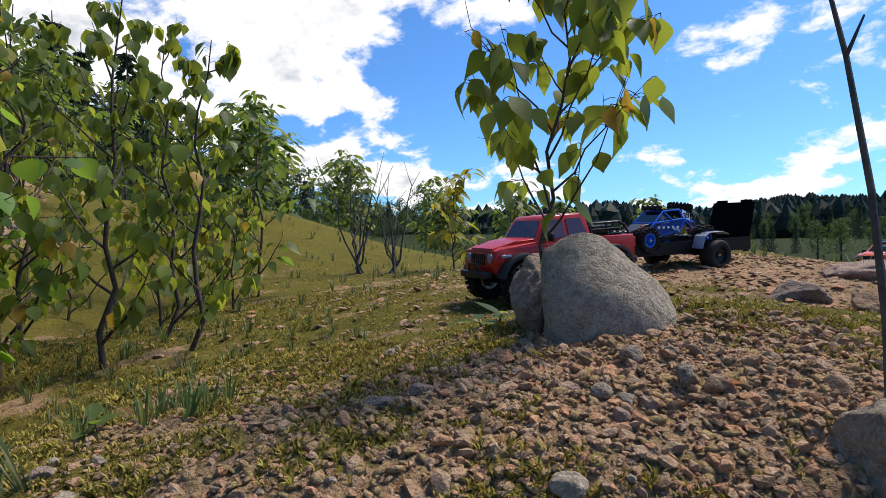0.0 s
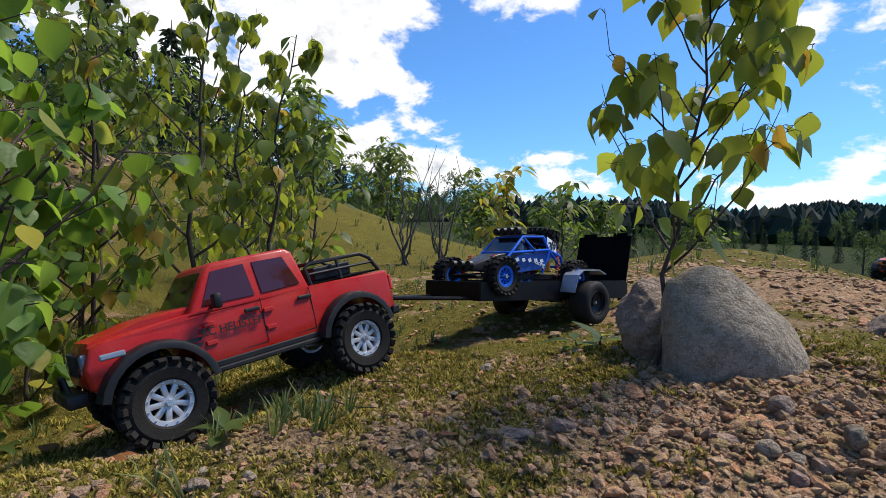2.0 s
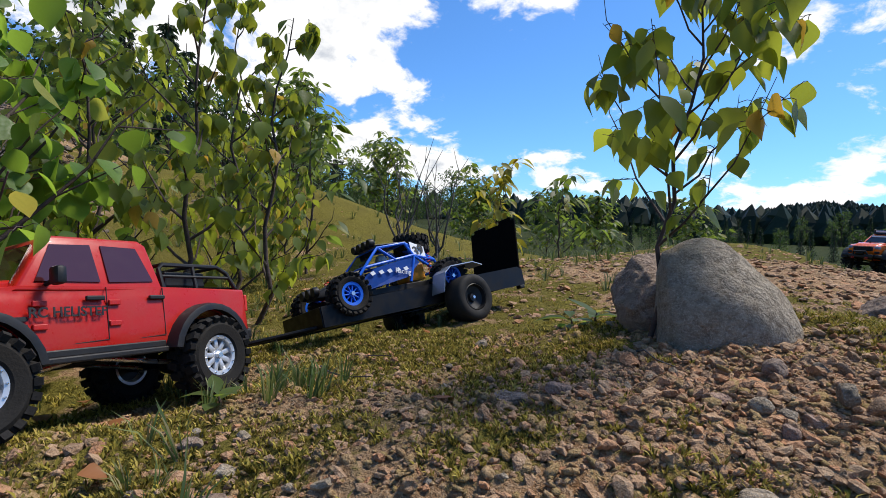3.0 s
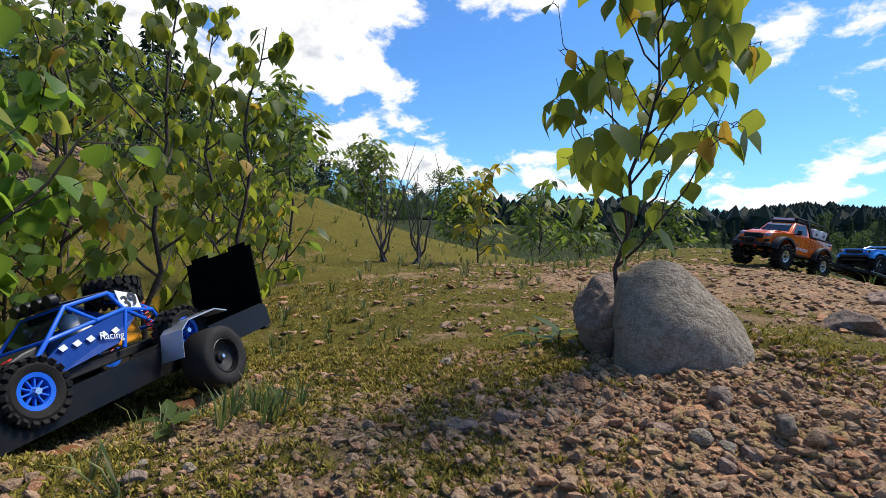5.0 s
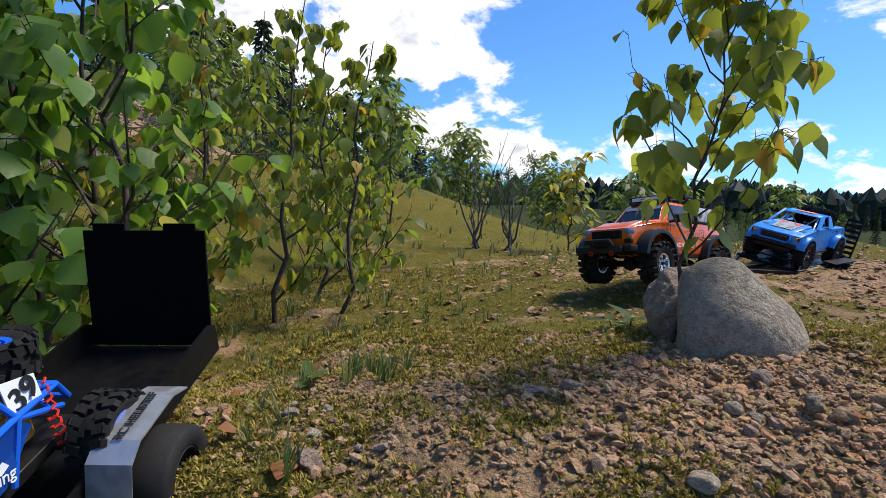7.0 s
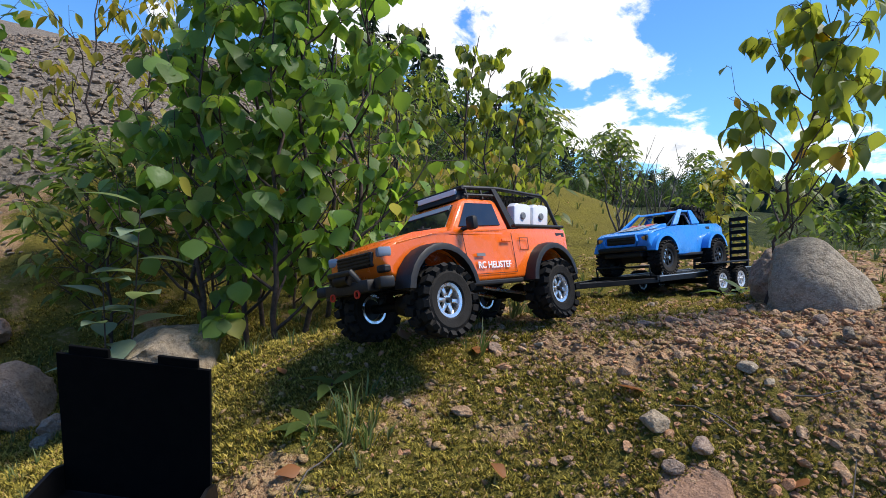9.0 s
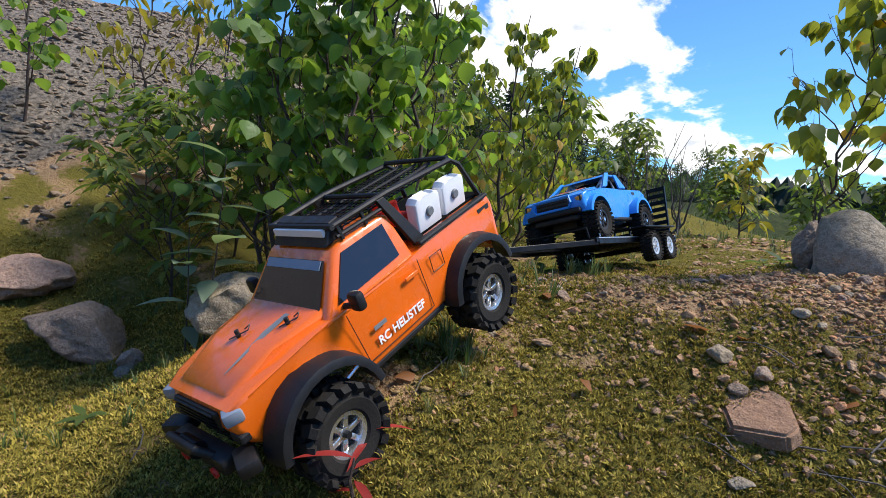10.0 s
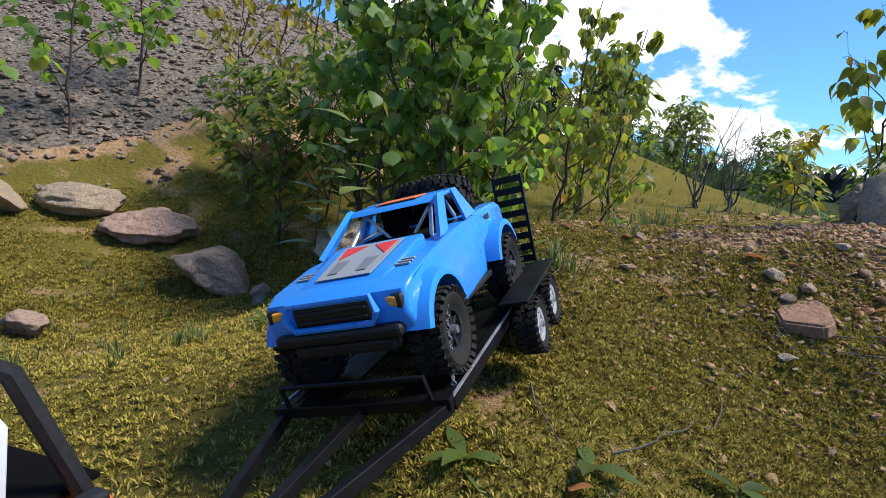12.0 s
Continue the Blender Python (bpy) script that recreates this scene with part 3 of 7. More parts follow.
# ======== the red pickup ========
def make_red():
    root = thing("crew_cab_pickup", "red radio-controlled crew-cab pickup truck with black flares and chrome wheels", "toy truck", "crawler trucks")
    WB, R = 0.313, 0.059
    f, r = WB / 2, -WB / 2

    def wide(x, z):
        w = 0.088 if x < 0.12 else 0.088 - (x - 0.12) * 0.09
        return w - max(z - 0.13, 0) * 0.05
    bm = bmesh.new()
    line = [(0.232, 0.098), (0.236, 0.125), (0.226, 0.150), (0.205, 0.158), (0.10, 0.166), (-0.084, 0.166), (-0.246, 0.163), (-0.250, 0.095), (-0.232, 0.092)]
    line += arch(r, 0.068, 0.068, 20, 160)[::-1] + [(r + 0.072, 0.080), (f - 0.076, 0.080)] + arch(f, 0.068, 0.070, 18, 160)[::-1]
    add_slab(bm, line, wide, 0.005)
    body = part("body", bm, M_RED, root, smooth=38)
    # bonnet
    bm = bmesh.new()
    add_slab(bm, [(0.228, 0.146), (0.224, 0.156), (0.16, 0.170), (0.097, 0.176), (0.094, 0.160)], lambda x, z: 0.070 - (x - 0.09) * 0.12, 0.004)
    part("bonnet", bm, M_RED, root, smooth=38)
    # cab
    def cabw(x, z):
        return 0.086 - max(z - 0.163, 0) * 0.24
    bm = bmesh.new()
    add_slab(bm, [(0.108, 0.160), (0.066, 0.226), (0.055, 0.232), (-0.064, 0.235), (-0.075, 0.228), (-0.088, 0.160)], cabw, 0.005)
    cab = part("cab", bm, M_RED, root, smooth=38)
    for s in (1, -1):
        e = 0.0015

        def q(x, z):
            return (x, s * (cabw(x, z) + e), z)
        pane("window", [q(0.084, 0.172), q(0.060, 0.219), q(0.010, 0.222), q(0.006, 0.172)][::s], M_GLASSRED, root, label="dark side window with a reddish reflection in its tint")
        pane("window", [q(-0.006, 0.172), q(-0.004, 0.222), q(-0.055, 0.222), q(-0.071, 0.174)][::s], M_GLASSRED, root, label="dark side window with a reddish reflection in its tint")
        for k, (x0, x1) in enumerate(((0.092, 0.0), (-0.001, -0.084))):
            bm = bmesh.new()
            add_box(bm, ((x0 + x1) / 2 - 0.03, s * 0.0885, 0.151), (0.024, 0.005, 0.006), 0.0015)
            part("door_handle", bm, M_BLACK, root)
            bm = bmesh.new()
            yy = 0.0884
            for a, b in (((x1, 0.098), (x1, 0.165)), ((x1, 0.098), (x0, 0.094))):
                add_tube(bm, [(a[0], s * yy, a[1]), (b[0], s * (yy - 0.002), b[1])], 0.0007, 5)
            part("door_gap", bm, M_BLACK, root)
        for x, z in ((0.088, 0.145), (0.088, 0.118), (-0.003, 0.145), (-0.003, 0.118)):
            bm = bmesh.new()
            add_box(bm, (x - 0.006, s * 0.0885, z), (0.016, 0.004, 0.007), 0.0012)
            part("hinge", bm, M_RED, root)
        bm = bmesh.new()
        add_box(bm, (0.070, s * 0.104, 0.176), (0.012, 0.018, 0.022), 0.004)
        add_tube(bm, [(0.072, s * 0.085, 0.168), (0.070, s * 0.100, 0.172)], 0.003, 6)
        part("mirror", bm, M_BLACK, root, smooth=40)
        bm = bmesh.new()
        flare(bm, f, 0.066, 0.070, s * 0.074, s * 0.108, 12, 172)
        part("fender_flare", bm, M_BLACK, root, smooth=35)
        bm = bmesh.new()
        flare(bm, r, 0.066, 0.069, s * 0.082, s * 0.108, 10, 170)
        part("fender_flare", bm, M_BLACK, root, smooth=35)
        bm = bmesh.new()
        add_box(bm, (0.0, s * 0.088, 0.078), (0.168, 0.012, 0.008), 0.002)
        add_box(bm, (0.0, s * 0.083, 0.086), (0.168, 0.012, 0.010), 0.002)
        part("rock_slider", bm, M_BLACK, root)
        bm = bmesh.new()
        add_ring(bm, [(0.0005, 0.004), (0.011, 0.004), (0.0135, 0.002), (0.0135, -0.004)], 20, "x", (0.232, s * 0.054, 0.130))
        part("headlight", bm, M_LENS, root, smooth=40)
        bm = bmesh.new()
        add_box(bm, (0.205, s * 0.090, 0.136), (0.03, 0.006, 0.008), 0.002)
        part("marker_light", bm, M_LENS, root)
        bm = bmesh.new()
        add_box(bm, (-0.250, s * 0.079, 0.140), (0.006, 0.014, 0.028), 0.002)
        part("tail_light", bm, M_REDPART, root)
    pane("windscreen", [(0.1015, 0.070, 0.172), (0.1015, -0.070, 0.172), (0.071, -0.058, 0.221), (0.071, 0.058, 0.221)], M_GLASSRED, root, label="dark windscreen with a reddish reflection in its tint")
    for k in range(7):
        bm = bmesh.new()
        add_box(bm, (0.236, (k - 3) * 0.0105, 0.128), (0.003, 0.0055, 0.030), 0.0012)
        part("grille_slot", bm, M_BLACK, root)
    bm = bmesh.new()
    add_box(bm, (0.246, 0, 0.088), (0.026, 0.130, 0.018), 0.005)
    add_tube(bm, [(0.250, -0.03, 0.096), (0.252, -0.02, 0.116), (0.252, 0.02, 0.116), (0.250, 0.03, 0.096)], 0.003, 8)
    part("front_bumper", bm, M_BLACK, root, smooth=40)
    bm = bmesh.new()
    add_box(bm, (-0.254, 0, 0.088), (0.018, 0.165, 0.018), 0.004)
    part("rear_bumper", bm, M_BLACK, root)
    # load bed: a black sheet on the closed body paints the hollow's shade
    bm = bmesh.new()
    add_box(bm, (-0.166, 0, 0.1668), (0.146, 0.148, 0.003), 0.001)
    part("bed_floor", bm, M_FLAT, root)
    bm = bmesh.new()
    for s in (-1, 1):
        add_tube(bm, [(-0.095, s * 0.076, 0.166), (-0.092, s * 0.072, 0.195), (-0.10, s * 0.070, 0.202), (-0.205, s * 0.070, 0.202), (-0.222, s * 0.073, 0.192), (-0.236, s * 0.077, 0.166)], 0.0035, 8)
        add_tube(bm, [(-0.155, s * 0.076, 0.166), (-0.155, s * 0.070, 0.202)], 0.003, 8)
        add_tube(bm, [(-0.095, s * 0.074, 0.184), (-0.228, s * 0.074, 0.184)], 0.0025, 8)
    for x in (-0.10, -0.155, -0.205):
        add_tube(bm, [(x, -0.070, 0.202), (x, 0.070, 0.202)], 0.003, 8)
    part("bed_rack", bm, M_BLACK, root, smooth=40)
    bm = bmesh.new()
    add_box(bm, (-0.150, 0.035, 0.182), (0.075, 0.05, 0.024), 0.003)
    part("tool_box", bm, M_BLACK, root)
    lettering("lettering", "RC HELISTEF", 0.0165, M_DECALB, root, side_mat(0.050, 0.0918, 0.134), bold=True)
    bm = bmesh.new()
    add_box(bm, (0.108, 0.0888, 0.128), (0.026, 0.001, 0.005))
    add_box(bm, (0.105, 0.0888, 0.120), (0.020, 0.001, 0.004))
    part("badge", bm, M_DECALB, root)
    undercarriage(root, WB, 0.1, R)
    wheel = lug_wheel("wheel", R, 0.047, 0.0285, M_ALLOY, 22, 9, style="bead")
    places = [(f, 0.094, False), (f, -0.094, True), (r, 0.094, False), (r, -0.094, True)]
    for k, (x, y, flip) in enumerate(places):
        fit_wheel(wheel if k == 0 else clone_wheel(wheel), root, x, y, R, R, "red", flip)
    return root


# ======== the orange pickup ========
def make_orange():
    root = thing("orange_pickup", "orange radio-controlled pickup truck with roof rack, light bar and white canisters", "toy truck", "crawler trucks")
    WB, R = 0.312, 0.0585
    f, r = WB / 2, -WB / 2

    def wide(x, z):
        w = 0.096 if x < 0.15 else 0.096 - (x - 0.15) ** 1.3 * 0.45
        return w - max(z - 0.14, 0) * 0.10 - max(0.11 - z, 0) * 0.10
    bm = bmesh.new()
    line = [(0.238, 0.108), (0.247, 0.130), (0.243, 0.152), (0.222, 0.160), (0.15, 0.171), (0.10, 0.176), (-0.055, 0.180), (-0.20, 0.185), (-0.240, 0.184), (-0.245, 0.170), (-0.240, 0.112), (-0.234, 0.106)]
    line += arch(r, 0.074, 0.072, 22, 160)[::-1] + [(r + 0.074, 0.086), (f - 0.080, 0.084)] + arch(f, 0.072, 0.074, 20, 160)[::-1]
    add_slab(bm, line, wide, 0.007)
    part("body", bm, M_ORANGE, root, smooth=40)
    bm = bmesh.new()
    add_slab(bm, [(0.238, 0.146), (0.228, 0.161), (0.17, 0.177), (0.088, 0.187), (0.085, 0.165)], lambda x, z: 0.078 - max(x - 0.1, 0) * 0.17, 0.008)
    part("bonnet", bm, M_ORANGE, root, smooth=40)

    def cabw(x, z):
        return 0.091 - max(z - 0.172, 0) * 0.36
    bm = bmesh.new()
    add_slab(bm, [(0.112, 0.168), (0.052, 0.235), (0.036, 0.242), (-0.040, 0.243), (-0.050, 0.238), (-0.056, 0.168)], cabw, 0.006)
    part("cab", bm, M_ORANGE, root, smooth=40)
    e = 0.0015
    for s in (1, -1):
        def q(x, z):
            return (x, s * (cabw(x, z) + e), z)
        pane("window", [q(0.084, 0.184), q(0.043, 0.231), q(-0.033, 0.233), q(-0.031, 0.189)][::s], M_GLASS, root, label="tinted side window")
        bm = bmesh.new()
        flare(bm, f, 0.072, 0.074, s * 0.082, s * 0.117, 8, 172, 0.007)
        part("fender_flare", bm, M_BLACK, root, smooth=35)
        bm = bmesh.new()
        flare(bm, r, 0.074, 0.072, s * 0.088, s * 0.117, 5, 172, 0.007)
        part("fender_flare", bm, M_BLACK, root, smooth=35)
        bm = bmesh.new()
        add_box(bm, (0.0, s * 0.086, 0.083), (0.155, 0.012, 0.010), 0.003)
        part("side_step", bm, M_BLACK, root)
        bm = bmesh.new()
        add_box(bm, (-0.030, s * 0.0965, 0.158), (0.026, 0.003, 0.006), 0.0014)
        part("door_handle", bm, M_ORANGE, root)
        bm = bmesh.new()
        add_tube(bm, [(-0.052, s * 0.0968, 0.098), (-0.050, s * 0.0945, 0.172)], 0.0006, 5)
        add_tube(bm, [(0.078, s * 0.0968, 0.098), (0.085, s * 0.0945, 0.170)], 0.0006, 5)
        add_tube(bm, [(-0.052, s * 0.0968, 0.098), (0.078, s * 0.0968, 0.098)], 0.0006, 5)
        part("door_gap", bm, M_BLACK, root)
        if s > 0:
            bm = bmesh.new()
            for a, b in (((-0.072, 0.140), (-0.098, 0.140)), ((-0.098, 0.140), (-0.098, 0.163)), ((-0.098, 0.163), (-0.072, 0.163)), ((-0.072, 0.163), (-0.072, 0.140))):
                add_tube(bm, [(a[0], 0.0962, a[1]), (b[0], 0.0955, b[1])], 0.0006, 5)
            part("fuel_flap", bm, M_BLACK, root)
        bm = bmesh.new()
        add_box(bm, (0.074, s * 0.110, 0.186), (0.014, 0.020, 0.024), 0.005)
        add_tube(bm, [(0.078, s * 0.088, 0.178), (0.074, s * 0.104, 0.180)], 0.004, 6)
        part("mirror", bm, M_BLACK, root, smooth=40)
        bm = bmesh.new()
        add_box(bm, (0.236, s * 0.062, 0.144), (0.022, 0.030, 0.016), 0.004, Matrix.Rotation(radians(-25 * s), 4, "Z"))
        part("headlight", bm, M_LENS, root, smooth=40)
        bm = bmesh.new()
        add_box(bm, (0.240, s * 0.066, 0.118), (0.014, 0.022, 0.012), 0.003)
        part("fog_lamp", bm, M_BLACK, root)
        bm = bmesh.new()
        add_box(bm, (-0.242, s * 0.079, 0.158), (0.006, 0.012, 0.034), 0.002)
        part("tail_light", bm, M_REDPART, root)
        bm = bmesh.new()
        add_ring(bm, [(0.0045, -0.0015), (0.0065, -0.0015), (0.0065, 0.0015), (0.0045, 0.0015), (0.0045, -0.0015)], 16, "x", (0.272, s * 0.034, 0.083))
        part("tow_shackle", bm, M_REDPART, root, smooth=40)
    pane("windscreen", [(0.1098, 0.074, 0.176), (0.1098, -0.074, 0.176), (0.0622, -0.058, 0.229), (0.0622, 0.058, 0.229)], M_GLASS, root, label="tinted windscreen")
    bm = bmesh.new()
    add_plate(bm, [(0.0722, 0.056, 0.2205), (0.0722, -0.056, 0.2205), (0.0642, -0.056, 0.2295), (0.0642, 0.056, 0.2295)], 0.0012)
    part("sun_strip", bm, M_STRIP, root, "blue-grey sticker strip along the top of the windscreen")
    bm = bmesh.new()
    add_tube(bm, [(0.107, 0.07, 0.179), (0.102, 0.0, 0.184)], 0.0016, 6)
    part("wiper", bm, M_BLACK, root)
    bm = bmesh.new()
    add_box(bm, (0.246, 0, 0.136), (0.006, 0.098, 0.024), 0.003)
    grille = part("grille", bm, M_BLACK, root)
    for k in range(4):
        bm = bmesh.new()
        add_box(bm, (0.250, 0, 0.128 + k * 0.0056), (0.003, 0.088, 0.0018))
        part("bar", bm, M_SATIN, grille)
    bm = bmesh.new()
    add_box(bm, (0.258, 0, 0.094), (0.024, 0.120, 0.020), 0.004)
    for s in (-1, 1):
        add_box(bm, (0.250, s * 0.076, 0.096), (0.024, 0.04, 0.018), 0.004, Matrix.Rotation(radians(-22 * s), 4, "Z"))
    add_tube(bm, [(0.264, -0.035, 0.100), (0.276, -0.030, 0.118), (0.276, 0.030, 0.118), (0.264, 0.035, 0.100)], 0.005, 10)
    part("front_bumper", bm, M_BLACK, root, smooth=40)
    bm = bmesh.new()
    add_ring(bm, [(0.0005, -0.018), (0.010, -0.018), (0.010, 0.018), (0.0005, 0.018)], 16, "y", (0.270, 0, 0.108))
    part("winch", bm, M_SATIN, root, smooth=40)
    bm = bmesh.new()
    add_box(bm, (-0.250, 0, 0.098), (0.018, 0.170, 0.020), 0.005)
    part("rear_bumper", bm, M_BLACK, root)
    # bonnet stripe and body clips
    bm = bmesh.new()
    add_plate(bm, [(0.214, 0.026, 0.1672), (0.118, 0.034, 0.1852), (0.118, 0.026, 0.1855), (0.150, 0.022, 0.1805)], 0.0008)
    part("stripe", bm, M_DECALG, root, "dark pointed bonnet stripe with a white edge")
    for x, y, z in ((0.13, 0.045, 0.182), (0.165, -0.012, 0.179)):
        bm = bmesh.new()
        add_tube(bm, [(x, y, z - 0.004), (x, y, z + 0.008)], 0.003, 8)
        add_tube(bm, [(x - 0.01, y, z + 0.003), (x - 0.016, y + 0.004, z + 0.006), (x - 0.01, y + 0.008, z + 0.003), (x + 0.012, y, z + 0.003)], 0.0009, 5)
        part("body_clip", bm, M_BLACK, root)
    # roof rack with its light bar
    rack = new("roof_rack")
    rack.parent = root
    bm = bmesh.new()
    zt = 0.262
    for s in (-1, 1):
        add_tube(bm, [(0.038, s * 0.062, zt), (-0.060, s * 0.066, zt + 0.003), (-0.200, s * 0.068, zt - 0.004), (-0.216, s * 0.070, zt - 0.016), (-0.234, s * 0.080, 0.184)], 0.0042, 8)
        add_tube(bm, [(0.036, s * 0.064, zt - 0.014), (-0.055, s * 0.068, zt - 0.012)], 0.003, 8)
        for x in (0.030, -0.012, -0.054):
            add_tube(bm, [(x, s * 0.063, zt), (x - 0.001, s * 0.066, zt - 0.020)], 0.003, 6)
    for x in (0.038, -0.060, -0.200):
        add_tube(bm, [(x, -0.066, zt), (x, 0.066, zt)], 0.004, 8)
    for y in (-0.03, 0.0, 0.03):
        add_tube(bm, [(0.036, y, zt - 0.010), (-0.200, y, zt - 0.006)], 0.002, 6)
    part("rack_frame", bm, M_BLACK, rack, smooth=40)
    for s in (-1, 1):
        bm = bmesh.new()
        add_slab(bm, [(-0.038, 0.263), (-0.052, 0.263), (-0.092, 0.182), (-0.070, 0.182)], lambda x, z: 0.004, 0.001)
        bmesh.ops.translate(bm, vec=(0, s * 0.078, 0), verts=bm.verts)
        for v in bm.verts:
            v.co.y -= s * max(v.co.z - 0.182, 0) * 0.15
        part("rack_stay", bm, M_BLACK, rack)
    bm = bmesh.new()
    for k in range(21):
        x = 0.030 - k * 0.0105
        add_box(bm, (x, 0, zt - 0.008), (0.0016, 0.124, 0.0016))
    for k in range(14):
        add_box(bm, (-0.080, -0.059 + k * 0.0091, zt - 0.008), (0.222, 0.0016, 0.0016))
    part("mesh_floor", bm, M_SATIN, rack, "black wire mesh floor of the roof rack")
    bm = bmesh.new()
    add_slab(bm, [(0.050, 0.240), (0.034, 0.266), (0.018, 0.268), (0.014, 0.241)], lambda x, z: 0.056, 0.002)
    part("lamp_housing", bm, M_BLACK, rack)
    bm = bmesh.new()
    add_box(bm, (0.0425, 0, 0.256), (0.006, 0.104, 0.010), 0.001)
    bar = part("light_bar", bm, M_LED, rack, "white light bar lens")
    # canisters in the bed
    for x in (-0.120, -0.182):
        can = new("canister")
        can.parent = root
        can.matrix_basis = Matrix.Translation((x, 0.066, 0.213)) @ Matrix.Rotation(radians(-3), 4, "Y") @ Matrix.Rotation(radians(-8), 4, "X")
        tagged(can, "white plastic canister with a dark round cap")
        bm = bmesh.new()
        add_slab(bm, [(-0.027, -0.027), (-0.022, -0.031), (0.022, -0.031), (0.027, -0.027), (0.027, 0.017), (0.020, 0.024), (0.012, 0.024), (0.009, 0.021), (-0.014, 0.021), (-0.017, 0.024), (-0.024, 0.022), (-0.027, 0.017)], lambda x, z: 0.010, 0.003)
        part("tank", bm, M_WHITE, can, smooth=30)
        bm = bmesh.new()
        add_ring(bm, [(0.0004, 0.0135), (0.0062, 0.0135), (0.0075, 0.012), (0.0075, 0.009)], 18)
        part("cap", bm, M_DECALG, can, smooth=35)
    # black sheet over the closed bed, its colour standing for the shaded inside
    bm = bmesh.new()
    add_box(bm, (-0.160, 0, 0.1875), (0.17, 0.150, 0.003), 0.001)
    part("bed_floor", bm, M_FLAT, root)
    for y in (0.090, -0.090):
        bm = bmesh.new()
        add_box(bm, (-0.150, y, 0.1875), (0.17, 0.010, 0.006), 0.002)
        part("bed_rail", bm, M_BLACK, root)
    bm = bmesh.new()
    add_box(bm, (-0.100, 0.015, 0.208), (0.014, 0.07, 0.022), 0.003)
    for y in (-0.01, 0.01, 0.03):
        add_ring(bm, [(0.0004, 0.014), (0.006, 0.014), (0.006, -0.008)], 12, "z", (-0.100, y, 0.222))
    part("recovery_jack", bm, M_REDPART, root, "red jack behind the cab")
    lettering("lettering", "RC HELISTEF", 0.0165, M_DECALW, root, side_mat(0.010, 0.0972, 0.113), bold=True)
    bm = bmesh.new()
    add_box(bm, (0.045, 0.0968, 0.132), (0.022, 0.001, 0.0055))
    part("badge", bm, M_DECALG, root)
    bm = bmesh.new()
    add_box(bm, (-0.218, 0.0925, 0.170), (0.030, 0.001, 0.008))
    part("badge", bm, M_DECALB, root)
    undercarriage(root, WB, 0.1, R)
    wheel = lug_wheel("wheel", R, 0.050, 0.0265, M_CHROME, 18, 6, style="plain", lug_h=0.008)
    for k, (x, y, flip) in enumerate([(f, 0.098, False), (f, -0.098, True), (r, 0.098, False), (r, -0.098, True)]):
        fit_wheel(wheel if k == 0 else clone_wheel(wheel), root, x, y, R, R, "orange", flip)
    return root


